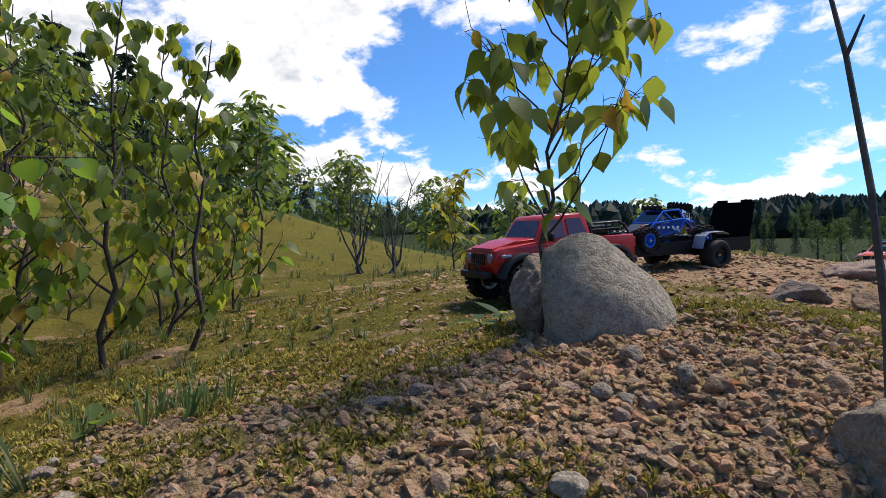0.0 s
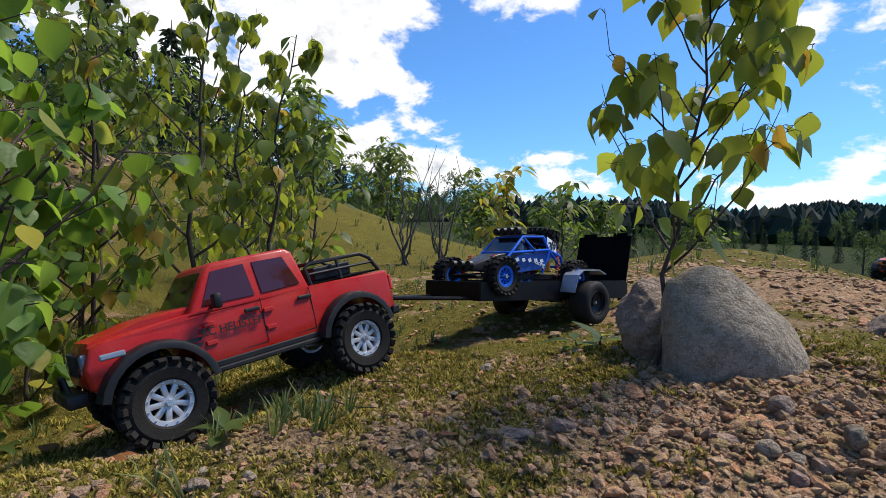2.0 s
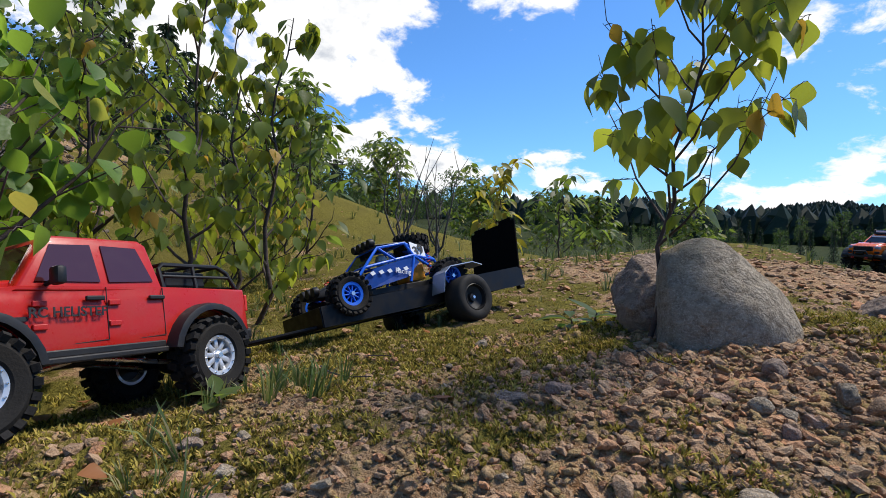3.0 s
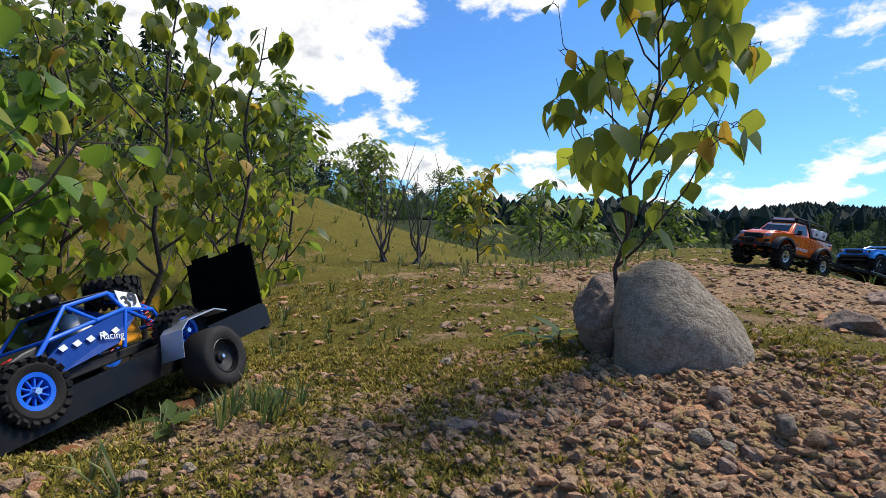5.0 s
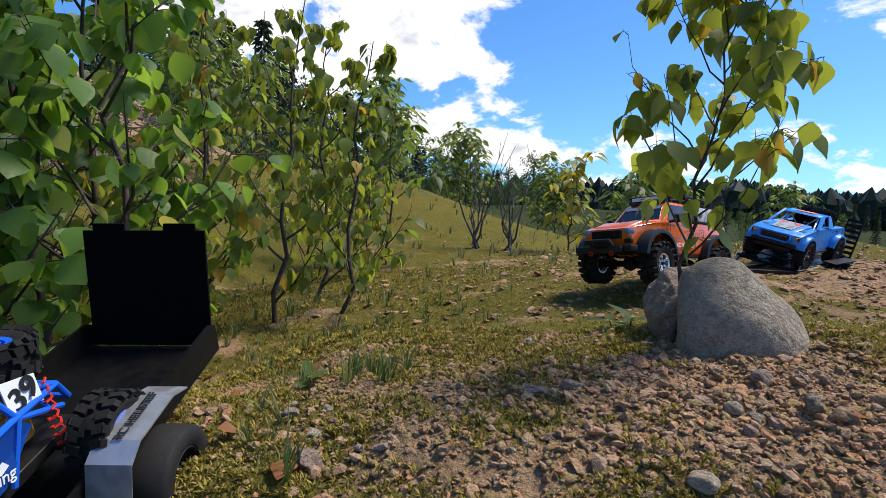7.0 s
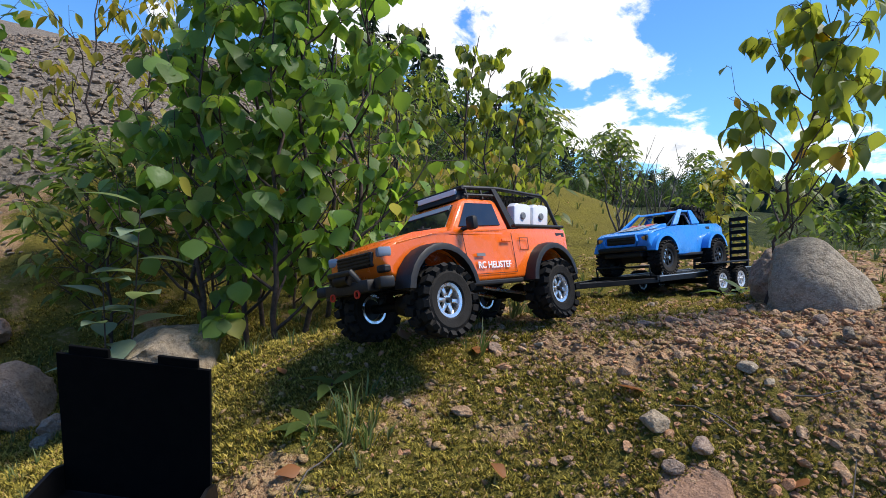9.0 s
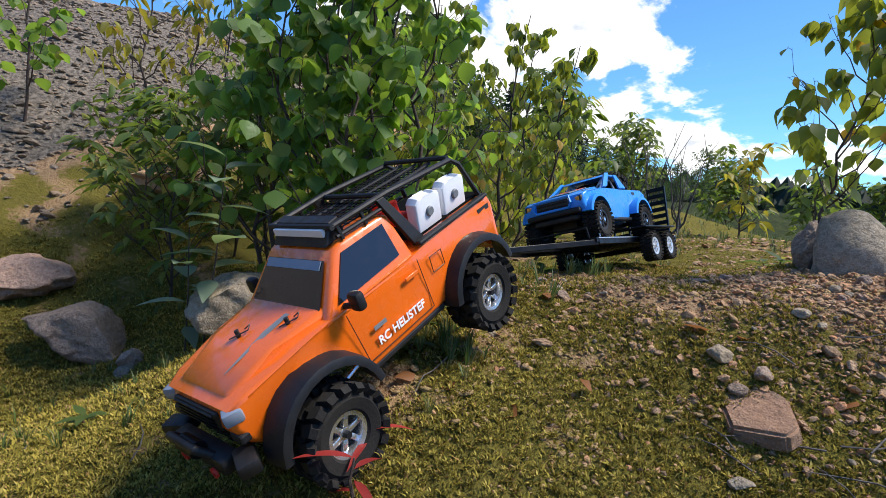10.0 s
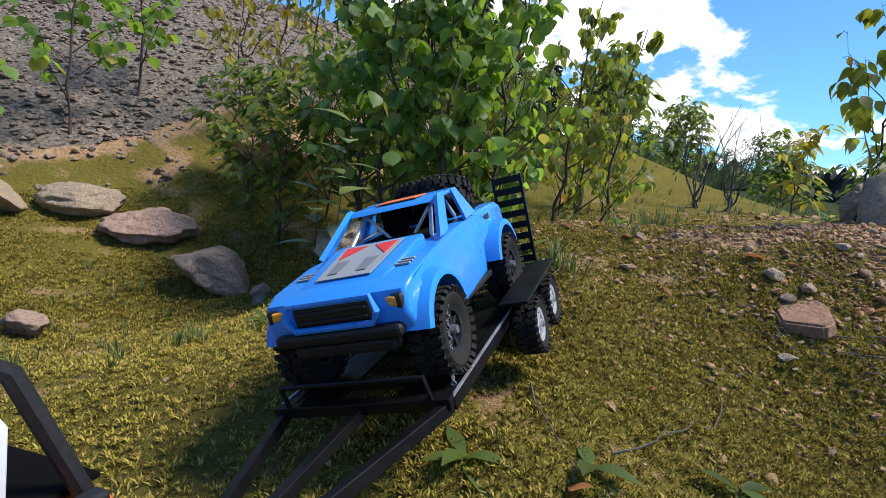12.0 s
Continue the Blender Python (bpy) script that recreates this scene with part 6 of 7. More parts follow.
M_BIRCHLEAF = material("birch_leaf", build_leaf((0.105, 0.145, 0.026), (0.40, 0.24, 0.03), (0.44, 0.48, 0.045)))
M_ASPENLEAF = material("aspen_leaf", build_leaf((0.100, 0.180, 0.038), (0.34, 0.30, 0.05), (0.33, 0.50, 0.052)))
M_WILLOWLEAF = material("willow_leaf", build_leaf((0.080, 0.120, 0.028), (0.28, 0.25, 0.05), (0.22, 0.30, 0.04)))
M_PALELEAF = material("pale_leaf", build_leaf((0.22, 0.29, 0.19), (0.25, 0.28, 0.12), (0.25, 0.33, 0.12)))
M_YELLOWLEAF = material("yellowing_leaf", build_leaf((0.26, 0.24, 0.03), (0.45, 0.28, 0.02), (0.45, 0.38, 0.04)))
M_REDLEAF = material("red_leaf", build_leaf((0.36, 0.035, 0.03), (0.3, 0.10, 0.04), (0.5, 0.07, 0.03)))
M_BROWNLEAF = material("dry_leaf", build_leaf((0.36, 0.15, 0.055), (0.25, 0.12, 0.06), (0.35, 0.15, 0.05)))
M_BARK = material("young_bark", build_bark((0.085, 0.055, 0.042)))
M_DEADBARK = material("dead_bark", build_bark((0.10, 0.085, 0.075)))
BIRCH = [leaf_mesh("leaf", M_BIRCHLEAF, (0.0, 0.24, 0.37, 0.385, 0.31, 0.20, 0.09, 0.015), f, d) for f, d in ((0.15, 0.2), (0.3, 0.35), (-0.1, 0.1), (0.4, 0.05))]
ASPEN = [leaf_mesh("leaf", M_ASPENLEAF, (0.0, 0.30, 0.45, 0.50, 0.46, 0.35, 0.17, 0.01), f, d) for f, d in ((0.12, 0.12), (0.25, 0.22), (-0.12, 0.05), (0.3, 0.1))]
WILLOW = [leaf_mesh("leaf", M_WILLOWLEAF, (0.0, 0.10, 0.17, 0.20, 0.19, 0.14, 0.07, 0.005), f, d) for f, d in ((0.2, 0.3), (0.35, 0.45), (0.1, 0.15))]
PALE = [leaf_mesh("leaf", M_PALELEAF, (0.0, 0.11, 0.19, 0.22, 0.20, 0.15, 0.08, 0.01), f, d) for f, d in ((0.2, 0.3), (0.3, 0.15))]
YELLOW = [leaf_mesh("leaf", M_YELLOWLEAF, (0.0, 0.12, 0.20, 0.22, 0.18, 0.13, 0.07, 0.01), f, d) for f, d in ((0.2, 0.3), (0.35, 0.2))]
REDS = [leaf_mesh("leaf", M_REDLEAF, (0.0, 0.06, 0.09, 0.09, 0.08, 0.06, 0.03, 0.005), 0.3, 0.3)]
DRY = [leaf_mesh("leaf", M_BROWNLEAF, (0.0, 0.25, 0.38, 0.36, 0.28, 0.20, 0.12, 0.02), f, d) for f, d in ((0.5, -0.3), (-0.3, 0.3))]


def aligned(p, way, up, size):
    """A pose at p whose x axis runs along way, its z axis near up."""
    x = way.normalized()
    y = up.cross(x)
    y = y.normalized() if y.length > 1e-4 else x.orthogonal().normalized()
    z = x.cross(y)
    m = Matrix(((x.x, y.x, z.x, p.x), (x.y, y.y, z.y, p.y), (x.z, y.z, z.z, p.z), (0, 0, 0, 1)))
    return m @ Matrix.Scale(size, 4)


def join_leaves(name, sources, mats, parent, label="", kind=""):
    packs = []
    for me in sources:
        co = np.empty(len(me.vertices) * 3)
        me.vertices.foreach_get("co", co)
        packs.append((co.reshape(-1, 3), [tuple(p.vertices) for p in me.polygons]))
    verts, faces, total = [], [], 0
    for i, m in enumerate(mats):
        co, fs = packs[i % len(packs)]
        mm = np.array(m)
        verts.append(co @ mm[:3, :3].T + mm[:3, 3])
        faces.extend([tuple(j + total for j in f) for f in fs])
        total += len(co)
    me = bpy.data.meshes.new(name)
    me.from_pydata(np.concatenate(verts).tolist(), [], faces)
    me.shade_smooth()
    me.materials.append(sources[0].materials[0])
    ob = new(name, me)
    ob.parent = parent
    return tagged(ob, label, kind=kind)


def sapling(name, label, category, x, y, high, seed, leaves, size, count, branches, spread=0.5, low=0.2, lean=(0, 0), stem=0.006, each=0, hang=0.75, bark=None, group="saplings", twig=1.0, z=None):
    """A young tree: a tapered wavering stem, limbs that divide, and leaves on stalks. each: how many leaves are parts of their own."""
    rnd = random.Random(seed)
    root = thing(name, label, category, group, pose(x, y, (ground(x, y) if z is None else z) - 0.01))
    top = Vector((lean[0] * high, lean[1] * high, high))
    ax = [Vector((0, 0, 0)).lerp(top, k / 9) + Vector((rnd.gauss(0, 0.012), rnd.gauss(0, 0.012), 0)) * high * (k > 0) for k in range(10)]
    bm = bmesh.new()
    add_tube(bm, ax, [stem * (1 - 0.82 * k / 9) for k in range(10)], 8)
    part("trunk", bm, bark or M_BARK, root, smooth=60)
    twigs = [ax[5:]]
    bm = bmesh.new()
    for b in range(branches):
        q = low + (0.95 - low) * (b + rnd.random() * 0.6) / branches
        k = min(int(q * 9), 8)
        p = ax[k].lerp(ax[k + 1], q * 9 - k)
        a = b * 2.4 + rnd.uniform(-0.5, 0.5)
        ln = high * spread * (1.05 - q * 0.75) * rnd.uniform(0.7, 1.15)
        out = Vector((math.cos(a), math.sin(a), 0))
        pts = [p]
        for s in range(1, 6):
            u = s / 5
            pts.append(p + out * ln * u * (1 - 0.18 * u) + Vector((0, 0, ln * (0.75 * u + 0.22 * u * u) * twig)) + Vector((rnd.gauss(0, 0.02), rnd.gauss(0, 0.02), rnd.gauss(0, 0.02))) * ln)
        r0 = stem * (0.62 - 0.35 * q)
        add_tube(bm, pts, [r0 * (1 - 0.8 * s / 5) for s in range(6)], 6)
        twigs.append(pts[1:])
        for side in range(2):
            j = rnd.randrange(2, 5)
            o2 = (out + Vector((rnd.uniform(-1, 1), rnd.uniform(-1, 1), rnd.uniform(0.0, 0.8)))).normalized()
            sub = [pts[j] + o2 * ln * 0.38 * u for u in (0, 0.5, 1)]
            add_tube(bm, sub, [r0 * 0.4, r0 * 0.3, r0 * 0.16], 5)
            twigs.append(sub)
    spots = []
    for i in range(count):
        line = twigs[i % len(twigs)]
        u = rnd.random() ** 0.8 * (len(line) - 1.001)
        k = int(u)
        p = line[k].lerp(line[k + 1], u - k)
        a = rnd.uniform(0, 6.283)
        side = Vector((math.cos(a), math.sin(a), rnd.uniform(-0.2, 0.5)))
        s = size * rnd.uniform(0.62, 1.12)
        stalk = p + side * s * 0.35
        add_tube(bm, [p, p + side * s * 0.22 + Vector((0, 0, s * 0.05)), stalk], [0.0007, 0.0006, 0.0005], 3, False)
        way = Vector((side.x, side.y, 0)) * (1 - hang) + Vector((rnd.gauss(0, 0.25), rnd.gauss(0, 0.25), -hang))
        up = Vector((side.x + rnd.gauss(0, 0.5), side.y + rnd.gauss(0, 0.5), 0.6 + rnd.random()))
        spots.append(aligned(stalk, way, up, s))
    part("limb", bm, bark or M_BARK, root, smooth=60)
    rnd.shuffle(spots)
    for i, m in enumerate(spots[:each]):
        ob = new("leaf", leaves[i % len(leaves)])
        ob.parent = root
        ob.matrix_basis = m
    if len(spots) > each:
        join_leaves("crown", leaves, spots[each:], root)
    return root


# the young birch beside the boulder
sapling("birch_sapling", "young birch with bright toothed leaves growing beside a boulder", "tree", 0.056, 0.852, 0.57, 11, BIRCH, 0.043, 290, 19, 0.36, 0.22, (0.10, 0.02), 0.0038, 290, 0.70, twig=1.2)
# the stand of birches west of the track
sapling("birch_sapling", "tall slender birch sapling with drooping leaves", "tree", -1.10, 1.06, 0.98, 21, BIRCH, 0.052, 210, 13, 0.30, 0.04, (0.05, 0.04), 0.008, 0, 0.85)
sapling("birch_sapling", "tall slender birch sapling with drooping leaves", "tree", -1.00, 1.24, 0.86, 22, BIRCH, 0.052, 190, 12, 0.30, 0.04, (0.10, 0.03), 0.0075, 0, 0.85)
sapling("birch_sapling", "tall slender birch sapling with drooping leaves", "tree", -1.42, 1.00, 1.05, 23, BIRCH, 0.050, 230, 14, 0.34, 0.04, (-0.02, 0.05), 0.008, 0, 0.8)
sapling("birch_sapling", "tall slender birch sapling with drooping leaves", "tree", -1.30, 1.42, 1.0, 24, BIRCH, 0.052, 210, 14, 0.32, 0.04, (0.03, 0.03), 0.008, 0, 0.8)
sapling("birch_sapling", "leafy birch sapling on the mossy slope", "tree", -1.75, 1.25, 1.15, 25, BIRCH, 0.048, 270, 15, 0.36, 0.04, (0.03, 0.0), 0.009, 0, 0.75)
sapling("birch_sapling", "leafy birch sapling on the mossy slope", "tree", -1.62, 0.66, 1.15, 26, BIRCH, 0.048, 280, 15, 0.38, 0.04, (0.03, 0.0), 0.009, 0, 0.75)
for k, (px, py, hh) in enumerate(((-1.85, 0.95, 0.8), (-1.55, 1.62, 0.7), (-2.05, 1.6, 0.95), (-1.25, 0.82, 0.5), (-1.95, 2.1, 0.8), (-1.5, 1.95, 0.55), (-2.4, 1.15, 1.0), (-2.3, 2.5, 0.9), (-1.42, 0.58, 0.62))):
    sapling("birch_sapling", "low leafy birch sapling on the mossy slope", "tree", px, py, hh, 120 + k, BIRCH, 0.048, 190, 13, 0.40, 0.03, (0.03, 0.0), 0.006, 0, 0.7)
for k, (px, py, hh) in enumerate(((-2.7, 3.4, 0.8), (-3.3, 4.2, 1.0), (-4.2, 5.4, 1.3), (-3.6, 6.2, 1.2), (-2.9, 5.3, 0.9), (-5.0, 4.2, 1.3), (-4.4, 3.0, 1.1), (-3.5, 2.3, 1.0), (-2.5, 6.8, 1.1), (-1.6, 7.5, 1.0), (-0.8, 6.6, 0.8), (0.2, 7.8, 0.9), (-2.0, 5.8, 0.8))):
    sapling("willow_shrub", "bushy green willow on the mossy hillside", "shrub", px, py, hh, 150 + k, WILLOW, 0.11, 420, 20, 0.5, 0.03, (0, 0), 0.008, 0, 0.2, group="willow shrubs")
for k, (px, py, hh) in enumerate(((-1.00, 0.56, 0.28), (-1.14, 0.72, 0.38), (-1.22, 0.88, 0.46))):
    sapling("aspen_shoot", "low aspen shoot in the undergrowth beside the track", "shrub", px, py, hh, 140 + k, ASPEN, 0.046, 60, 9, 0.5, 0.03, (0, 0), 0.004, 0, 0.5, group="aspen thicket")
# a willow shoot and other low growth
sapling("willow_sapling", "young willow with pointed green leaves on the slope", "shrub", -1.66, 2.30, 0.92, 31, WILLOW, 0.115, 90, 10, 0.32, 0.12, (0.02, 0.02), 0.008, 0, 0.25)
sapling("willow_sapling", "young willow with yellowing leaves behind the track", "shrub", -0.95, 3.25, 0.62, 32, YELLOW, 0.10, 90, 9, 0.42, 0.05, (0.02, 0.02), 0.007, 0, 0.3)
sapling("willow_sapling", "young willow with pointed green leaves on the slope", "shrub", -0.62, 3.55, 0.55, 33, WILLOW, 0.10, 90, 9, 0.45, 0.05, (0.0, 0.02), 0.007, 0, 0.3)
# the aspen thicket
for k, (dx, dy, hh, n) in enumerate(((0, 0, 1.25, 330), (0.16, 0.10, 1.15, 300), (-0.16, 0.12, 1.3, 330), (0.05, -0.14, 1.0, 260), (0.24, -0.02, 0.85, 210), (-0.28, -0.06, 1.15, 280), (0.24, 0.24, 1.05, 190), (-0.05, 0.30, 1.3, 300))):
    sapling("aspen_sapling", "dense young aspen with broad round leaves", "tree", -1.16 + dx, 0.30 + dy, hh, 50 + k, ASPEN, 0.056, n, 15, 0.32, 0.06, (0.06 - 0.2 * dx, -0.03), 0.009, 70 if k in (0, 3, 4) else 0, 0.6, group="aspen thicket")
for k, (px, py, hh) in enumerate(((-1.75, 0.05, 0.75), (-1.95, 0.35, 0.85), (-1.6, 0.35, 0.8), (-2.2, 0.05, 0.7), (-2.1, 0.75, 0.9))):
    sapling("willow_shrub", "low bushy willow with narrow leaves", "shrub", px, py, hh, 70 + k, WILLOW, 0.075, 420, 20, 0.5, 0.04, (0, 0), 0.006, 0, 0.2, group="willow shrubs")
for k, (px, py, hh, kind) in enumerate(((-2.75, 0.15, 1.25, YELLOW), (-3.0, 0.45, 1.1, YELLOW), (-2.95, -0.65, 1.15, ASPEN), (-3.3, -0.3, 1.2, ASPEN), (-2.6, 0.5, 1.15, WILLOW), (-2.35, -1.15, 1.15, ASPEN))):
    sapling("bank_sapling", "thin sapling with turning leaves at the foot of the bank", "tree", px, py, hh, 80 + k, kind, 0.075, 150, 12, 0.34, 0.15, (0.03, 0.02), 0.008, 0, 0.5, group="bank saplings")


def leaf_plant(name, label, x, y, high, seed, leaves, size, count, group="herbs", hang=0.1):
    rnd = random.Random(seed)
    root = thing(name, label, "plant", group, pose(x, y, ground(x, y) - 0.004, 0, 0, rnd.uniform(0, 360)))
    bm = bmesh.new()
    tip = Vector((high * 0.08, 0, high))
    add_tube(bm, [(0, 0, 0), tip * 0.5 + Vector((0.004, 0.003, 0)), tip], [0.0025, 0.002, 0.0012], 6)
    part("stem", bm, M_BARK, root)
    for k in range(count):
        q = 0.25 + 0.75 * k / max(count - 1, 1)
        a = k * 2.4 + rnd.uniform(-0.3, 0.3)
        way = Vector((math.cos(a), math.sin(a), 0.55 * q - hang + rnd.uniform(-0.15, 0.2)))
        ob = new("leaf", leaves[k % len(leaves)])
        ob.parent = root
        ob.matrix_basis = aligned(tip * q, way, Vector((0, 0, 1)), size * rnd.uniform(0.75, 1.1))
    return root


leaf_plant("broad_leaf_plant", "plant with large pale grey-green oval leaves", -1.05, -0.05, 0.52, 1, PALE, 0.150, 13)
leaf_plant("broad_leaf_plant", "plant with large pale grey-green oval leaves", -1.10, -0.08, 0.36, 2, PALE, 0.12, 9)
for k, (px, py) in enumerate(((-0.06, -0.20), (-0.10, -0.16))):
    leaf_plant("red_seedling", "red-leaved seedling in the moss", px, py, 0.05, 10 + k, REDS, 0.060, 4, "seedlings", 0.35)
for k, (px, py) in enumerate(((-0.03, 0.98), (-0.08, 1.00), (-0.42, 0.55), (0.10, -0.42), (0.18, -0.30), (-0.25, 0.02), (-0.33, 0.10), (0.27, -0.12), (-0.75, -0.35), (-0.6, -0.1), (-0.9, 0.55))):
    leaf_plant("green_seedling", "small green seedling in the moss", px, py, 0.022, 30 + k, WILLOW, 0.055, 7, "seedlings", 0.1)


def bare_shrub(x, y, high, seed, stems):
    rnd = random.Random(seed)
    root = thing("bare_shrub", "leafless dark shrub with thin upright twigs", "shrub", "bare shrubs", pose(x, y, ground(x, y) - 0.01))
    for s in range(stems):
        a = rnd.uniform(0, 6.283)
        out = Vector((math.cos(a), math.sin(a), 0)) * rnd.uniform(0.1, 0.42)
        hh = high * rnd.uniform(0.55, 1.0)
        pts = [Vector((rnd.gauss(0, 0.02), rnd.gauss(0, 0.02), 0))]
        for k in range(1, 8):
            u = k / 7
            pts.append(out * hh * u ** 1.2 + Vector((rnd.gauss(0, 0.012), rnd.gauss(0, 0.012), hh * u)))
        bm = bmesh.new()
        add_tube(bm, pts, [0.008 * (1 - 0.85 * k / 7) for k in range(8)], 6)
        for k in range(2, 7):
            if rnd.random() < 0.7:
                o = Vector((rnd.uniform(-1, 1), rnd.uniform(-1, 1), rnd.uniform(0.6, 1.4))).normalized()
                add_tube(bm, [pts[k], pts[k] + o * 0.07, pts[k] + o * 0.15 + Vector((0, 0, 0.02))], [0.0028, 0.002, 0.001], 4)
        part("stem", bm, M_DEADBARK, root)


bare_shrub(-1.50, 3.02, 0.80, 5, 6)
bare_shrub(-1.28, 3.10, 0.72, 6, 5)


def dry_stem(x, y, high, lean, seed):
    rnd = random.Random(seed)
    root = thing("dry_weed", "tall dry weed stem with a forked tip", "plant", "herbs", pose(x, y, ground(x, y) - 0.005))
    bm = bmesh.new()
    pts = [Vector((lean[0] * u * u, lean[1] * u, high * u)) for u in (0, 0.25, 0.5, 0.75, 1.0)]
    add_tube(bm, pts, [0.0035, 0.003, 0.0026, 0.002, 0.0012], 6)
    for k in (3,):
        add_tube(bm, [pts[k], pts[k] + Vector((0.012, 0, 0.03))], [0.0018, 0.0008], 5)
    part("stem", bm, M_DEADBARK, root)


dry_stem(0.376, 0.628, 0.42, (-0.05, -0.01), 3)


def litter():
    rnd = random.Random(17)
    for k in range(26):
        x, y = (rnd.uniform(-0.9, 0.45), rnd.uniform(-0.4, 1.0)) if k > 3 else ((0.25, 0.655), (0.25, 0.40), (-0.34, 0.36), (-0.25, 0.36))[k]
        ob = new("fallen_leaf", DRY[k % 2])
        ob.matrix_basis = pose(x, y, floor_z(x, y) + 0.008, rnd.uniform(-30, 30), rnd.uniform(-30, 30), rnd.uniform(0, 360)) @ Matrix.Scale(rnd.uniform(0.022, 0.04), 4)
        tagged(ob, "curled orange-brown dry leaf on the ground", "leaf", "fallen leaves")
    for k in range(34):
        x, y = (rnd.uniform(-0.8, 0.5), rnd.uniform(-0.45, 1.0)) if k % 2 else (rnd.uniform(0.15, 0.5), rnd.uniform(0.2, 0.5))
        a, ln = rnd.uniform(0, 6.283), rnd.uniform(0.04, 0.14)
        bm = bmesh.new()
        pts = []
        for u in (0, 0.33, 0.66, 1):
            px, py = x + math.cos(a + 0.3 * u) * ln * u, y + math.sin(a + 0.3 * u) * ln * u
            pts.append((px, py, floor_z(px, py) + 0.005 + 0.006 * rnd.random()))
        add_tube(bm, pts, [0.0014, 0.0012, 0.001, 0.0006], 5)
        tagged(part("dry_twig", bm, M_DEADBARK), "thin dry grey twig lying on the ground", "twig", "dry twigs")


litter()


# ======== the woods ========
M_NEEDLE = material("spruce_needles", build_leaf((0.022, 0.042, 0.018), (0.03, 0.045, 0.02), (0.03, 0.05, 0.015)))
M_WOODLEAF = material("wood_leaf", build_leaf((0.050, 0.090, 0.022), (0.10, 0.12, 0.03), (0.10, 0.16, 0.025)))


def card_mesh(name, mat, pts, wide, long, seed, down=0.0):
    """Small leaf or needle sprays at points, each a bent four-sided blade."""
    rnd = random.Random(seed)
    verts, faces = [], []
    for p, out in pts:
        d = (out + Vector((rnd.gauss(0, 0.5), rnd.gauss(0, 0.5), rnd.gauss(-down, 0.4)))).normalized()
        s = d.cross(Vector((rnd.gauss(0, 1), rnd.gauss(0, 1), rnd.gauss(0, 1)))).normalized() * wide * rnd.uniform(0.6, 1.2)
        ln = long * rnd.uniform(0.6, 1.3)
        i = len(verts)
        verts += [tuple(p), tuple(p + d * ln * 0.5 + s), tuple(p + d * ln), tuple(p + d * ln * 0.5 - s)]
        faces.append((i, i + 1, i + 2, i + 3))
    me = bpy.data.meshes.new(name)
    me.from_pydata(verts, [], faces)
    me.materials.append(mat)
    return me


def tree(kind, seed, m):
    rnd = random.Random(seed)
    root = thing("spruce_tree" if kind == "spruce" else "leaf_tree", "dark green spruce at the edge of the woods" if kind == "spruce" else "green broad-leaved tree at the edge of the woods", "tree", "woodland trees", m)
    bm = bmesh.new()
    pts = []
    if kind == "spruce":
        add_tube(bm, [(0, 0, 0), (0.02, 0, 4), (0, 0, 8)], [0.14, 0.09, 0.02], 7)
        for w in range(26):
            z = 0.6 + 7.3 * w / 26
            reach = 1.55 * (1 - z / 8.3) ** 0.85 * rnd.uniform(0.75, 1.15)
            for b in range(9):
                a = b * 0.698 + w * 0.5 + rnd.uniform(-0.2, 0.2)
                out = Vector((math.cos(a), math.sin(a), -0.25))
                if b % 3 == 0:
                    add_tube(bm, [(0, 0, z), out * reach + Vector((0, 0, z))], [0.02, 0.006], 4, False)
                for q in (0.25, 0.5, 0.75, 1.0):
                    pts.append((out * reach * q + Vector((0, 0, z)), out))
        crown = card_mesh("crown", M_NEEDLE, pts, 0.09, 0.42, seed, 0.5)
    else:
        limbs = []
        add_tube(bm, [(0, 0, 0), (0.05, 0.03, 2.4), (0.0, 0.1, 5.2)], [0.13, 0.09, 0.03], 7)
        for b in range(16):
            z = 1.0 + 4.4 * b / 16
            a = b * 2.4
            out = Vector((math.cos(a), math.sin(a), 0.65))
            ln = (1.9 - 0.22 * z) * rnd.uniform(0.75, 1.1)
            tip = out * ln + Vector((0, 0, z))
            add_tube(bm, [(0, 0, z), out * ln * 0.5 + Vector((0, 0, z + 0.05)), tip], [0.045, 0.025, 0.008], 5, False)
            for c in range(7):
                q = rnd.uniform(0.35, 1.05)
                centre = out * ln * q + Vector((rnd.gauss(0, 0.2), rnd.gauss(0, 0.2), z + rnd.gauss(0, 0.2)))
                for k in range(10):
                    o = Vector((rnd.gauss(0, 1), rnd.gauss(0, 1), rnd.gauss(0, 1))).normalized()
                    pts.append((centre + o * rnd.uniform(0.05, 0.38), o))
        crown = card_mesh("crown", M_WOODLEAF, pts, 0.08, 0.20, seed, 0.3)
    part("trunk", bm, M_BARK, root)
    ob = new("crown", crown)
    ob.parent = root
    return root


TREETOPS = ((-50, 3.0), (-17, 3.0), (-10, 2.2), (5, 2.0), (15, 2.6), (22, 4.2), (30, 6.8), (38, 9.6), (45, 13.0), (53, 16.5), (66, 18.0), (80, 17.0))    # yaw, height in degrees


def skyline(yaw):
    for (a, ea), (b, eb) in zip(TREETOPS, TREETOPS[1:]):
        if yaw <= b:
            return ea + (eb - ea) * (yaw - a) / (b - a)
    return TREETOPS[-1][1]


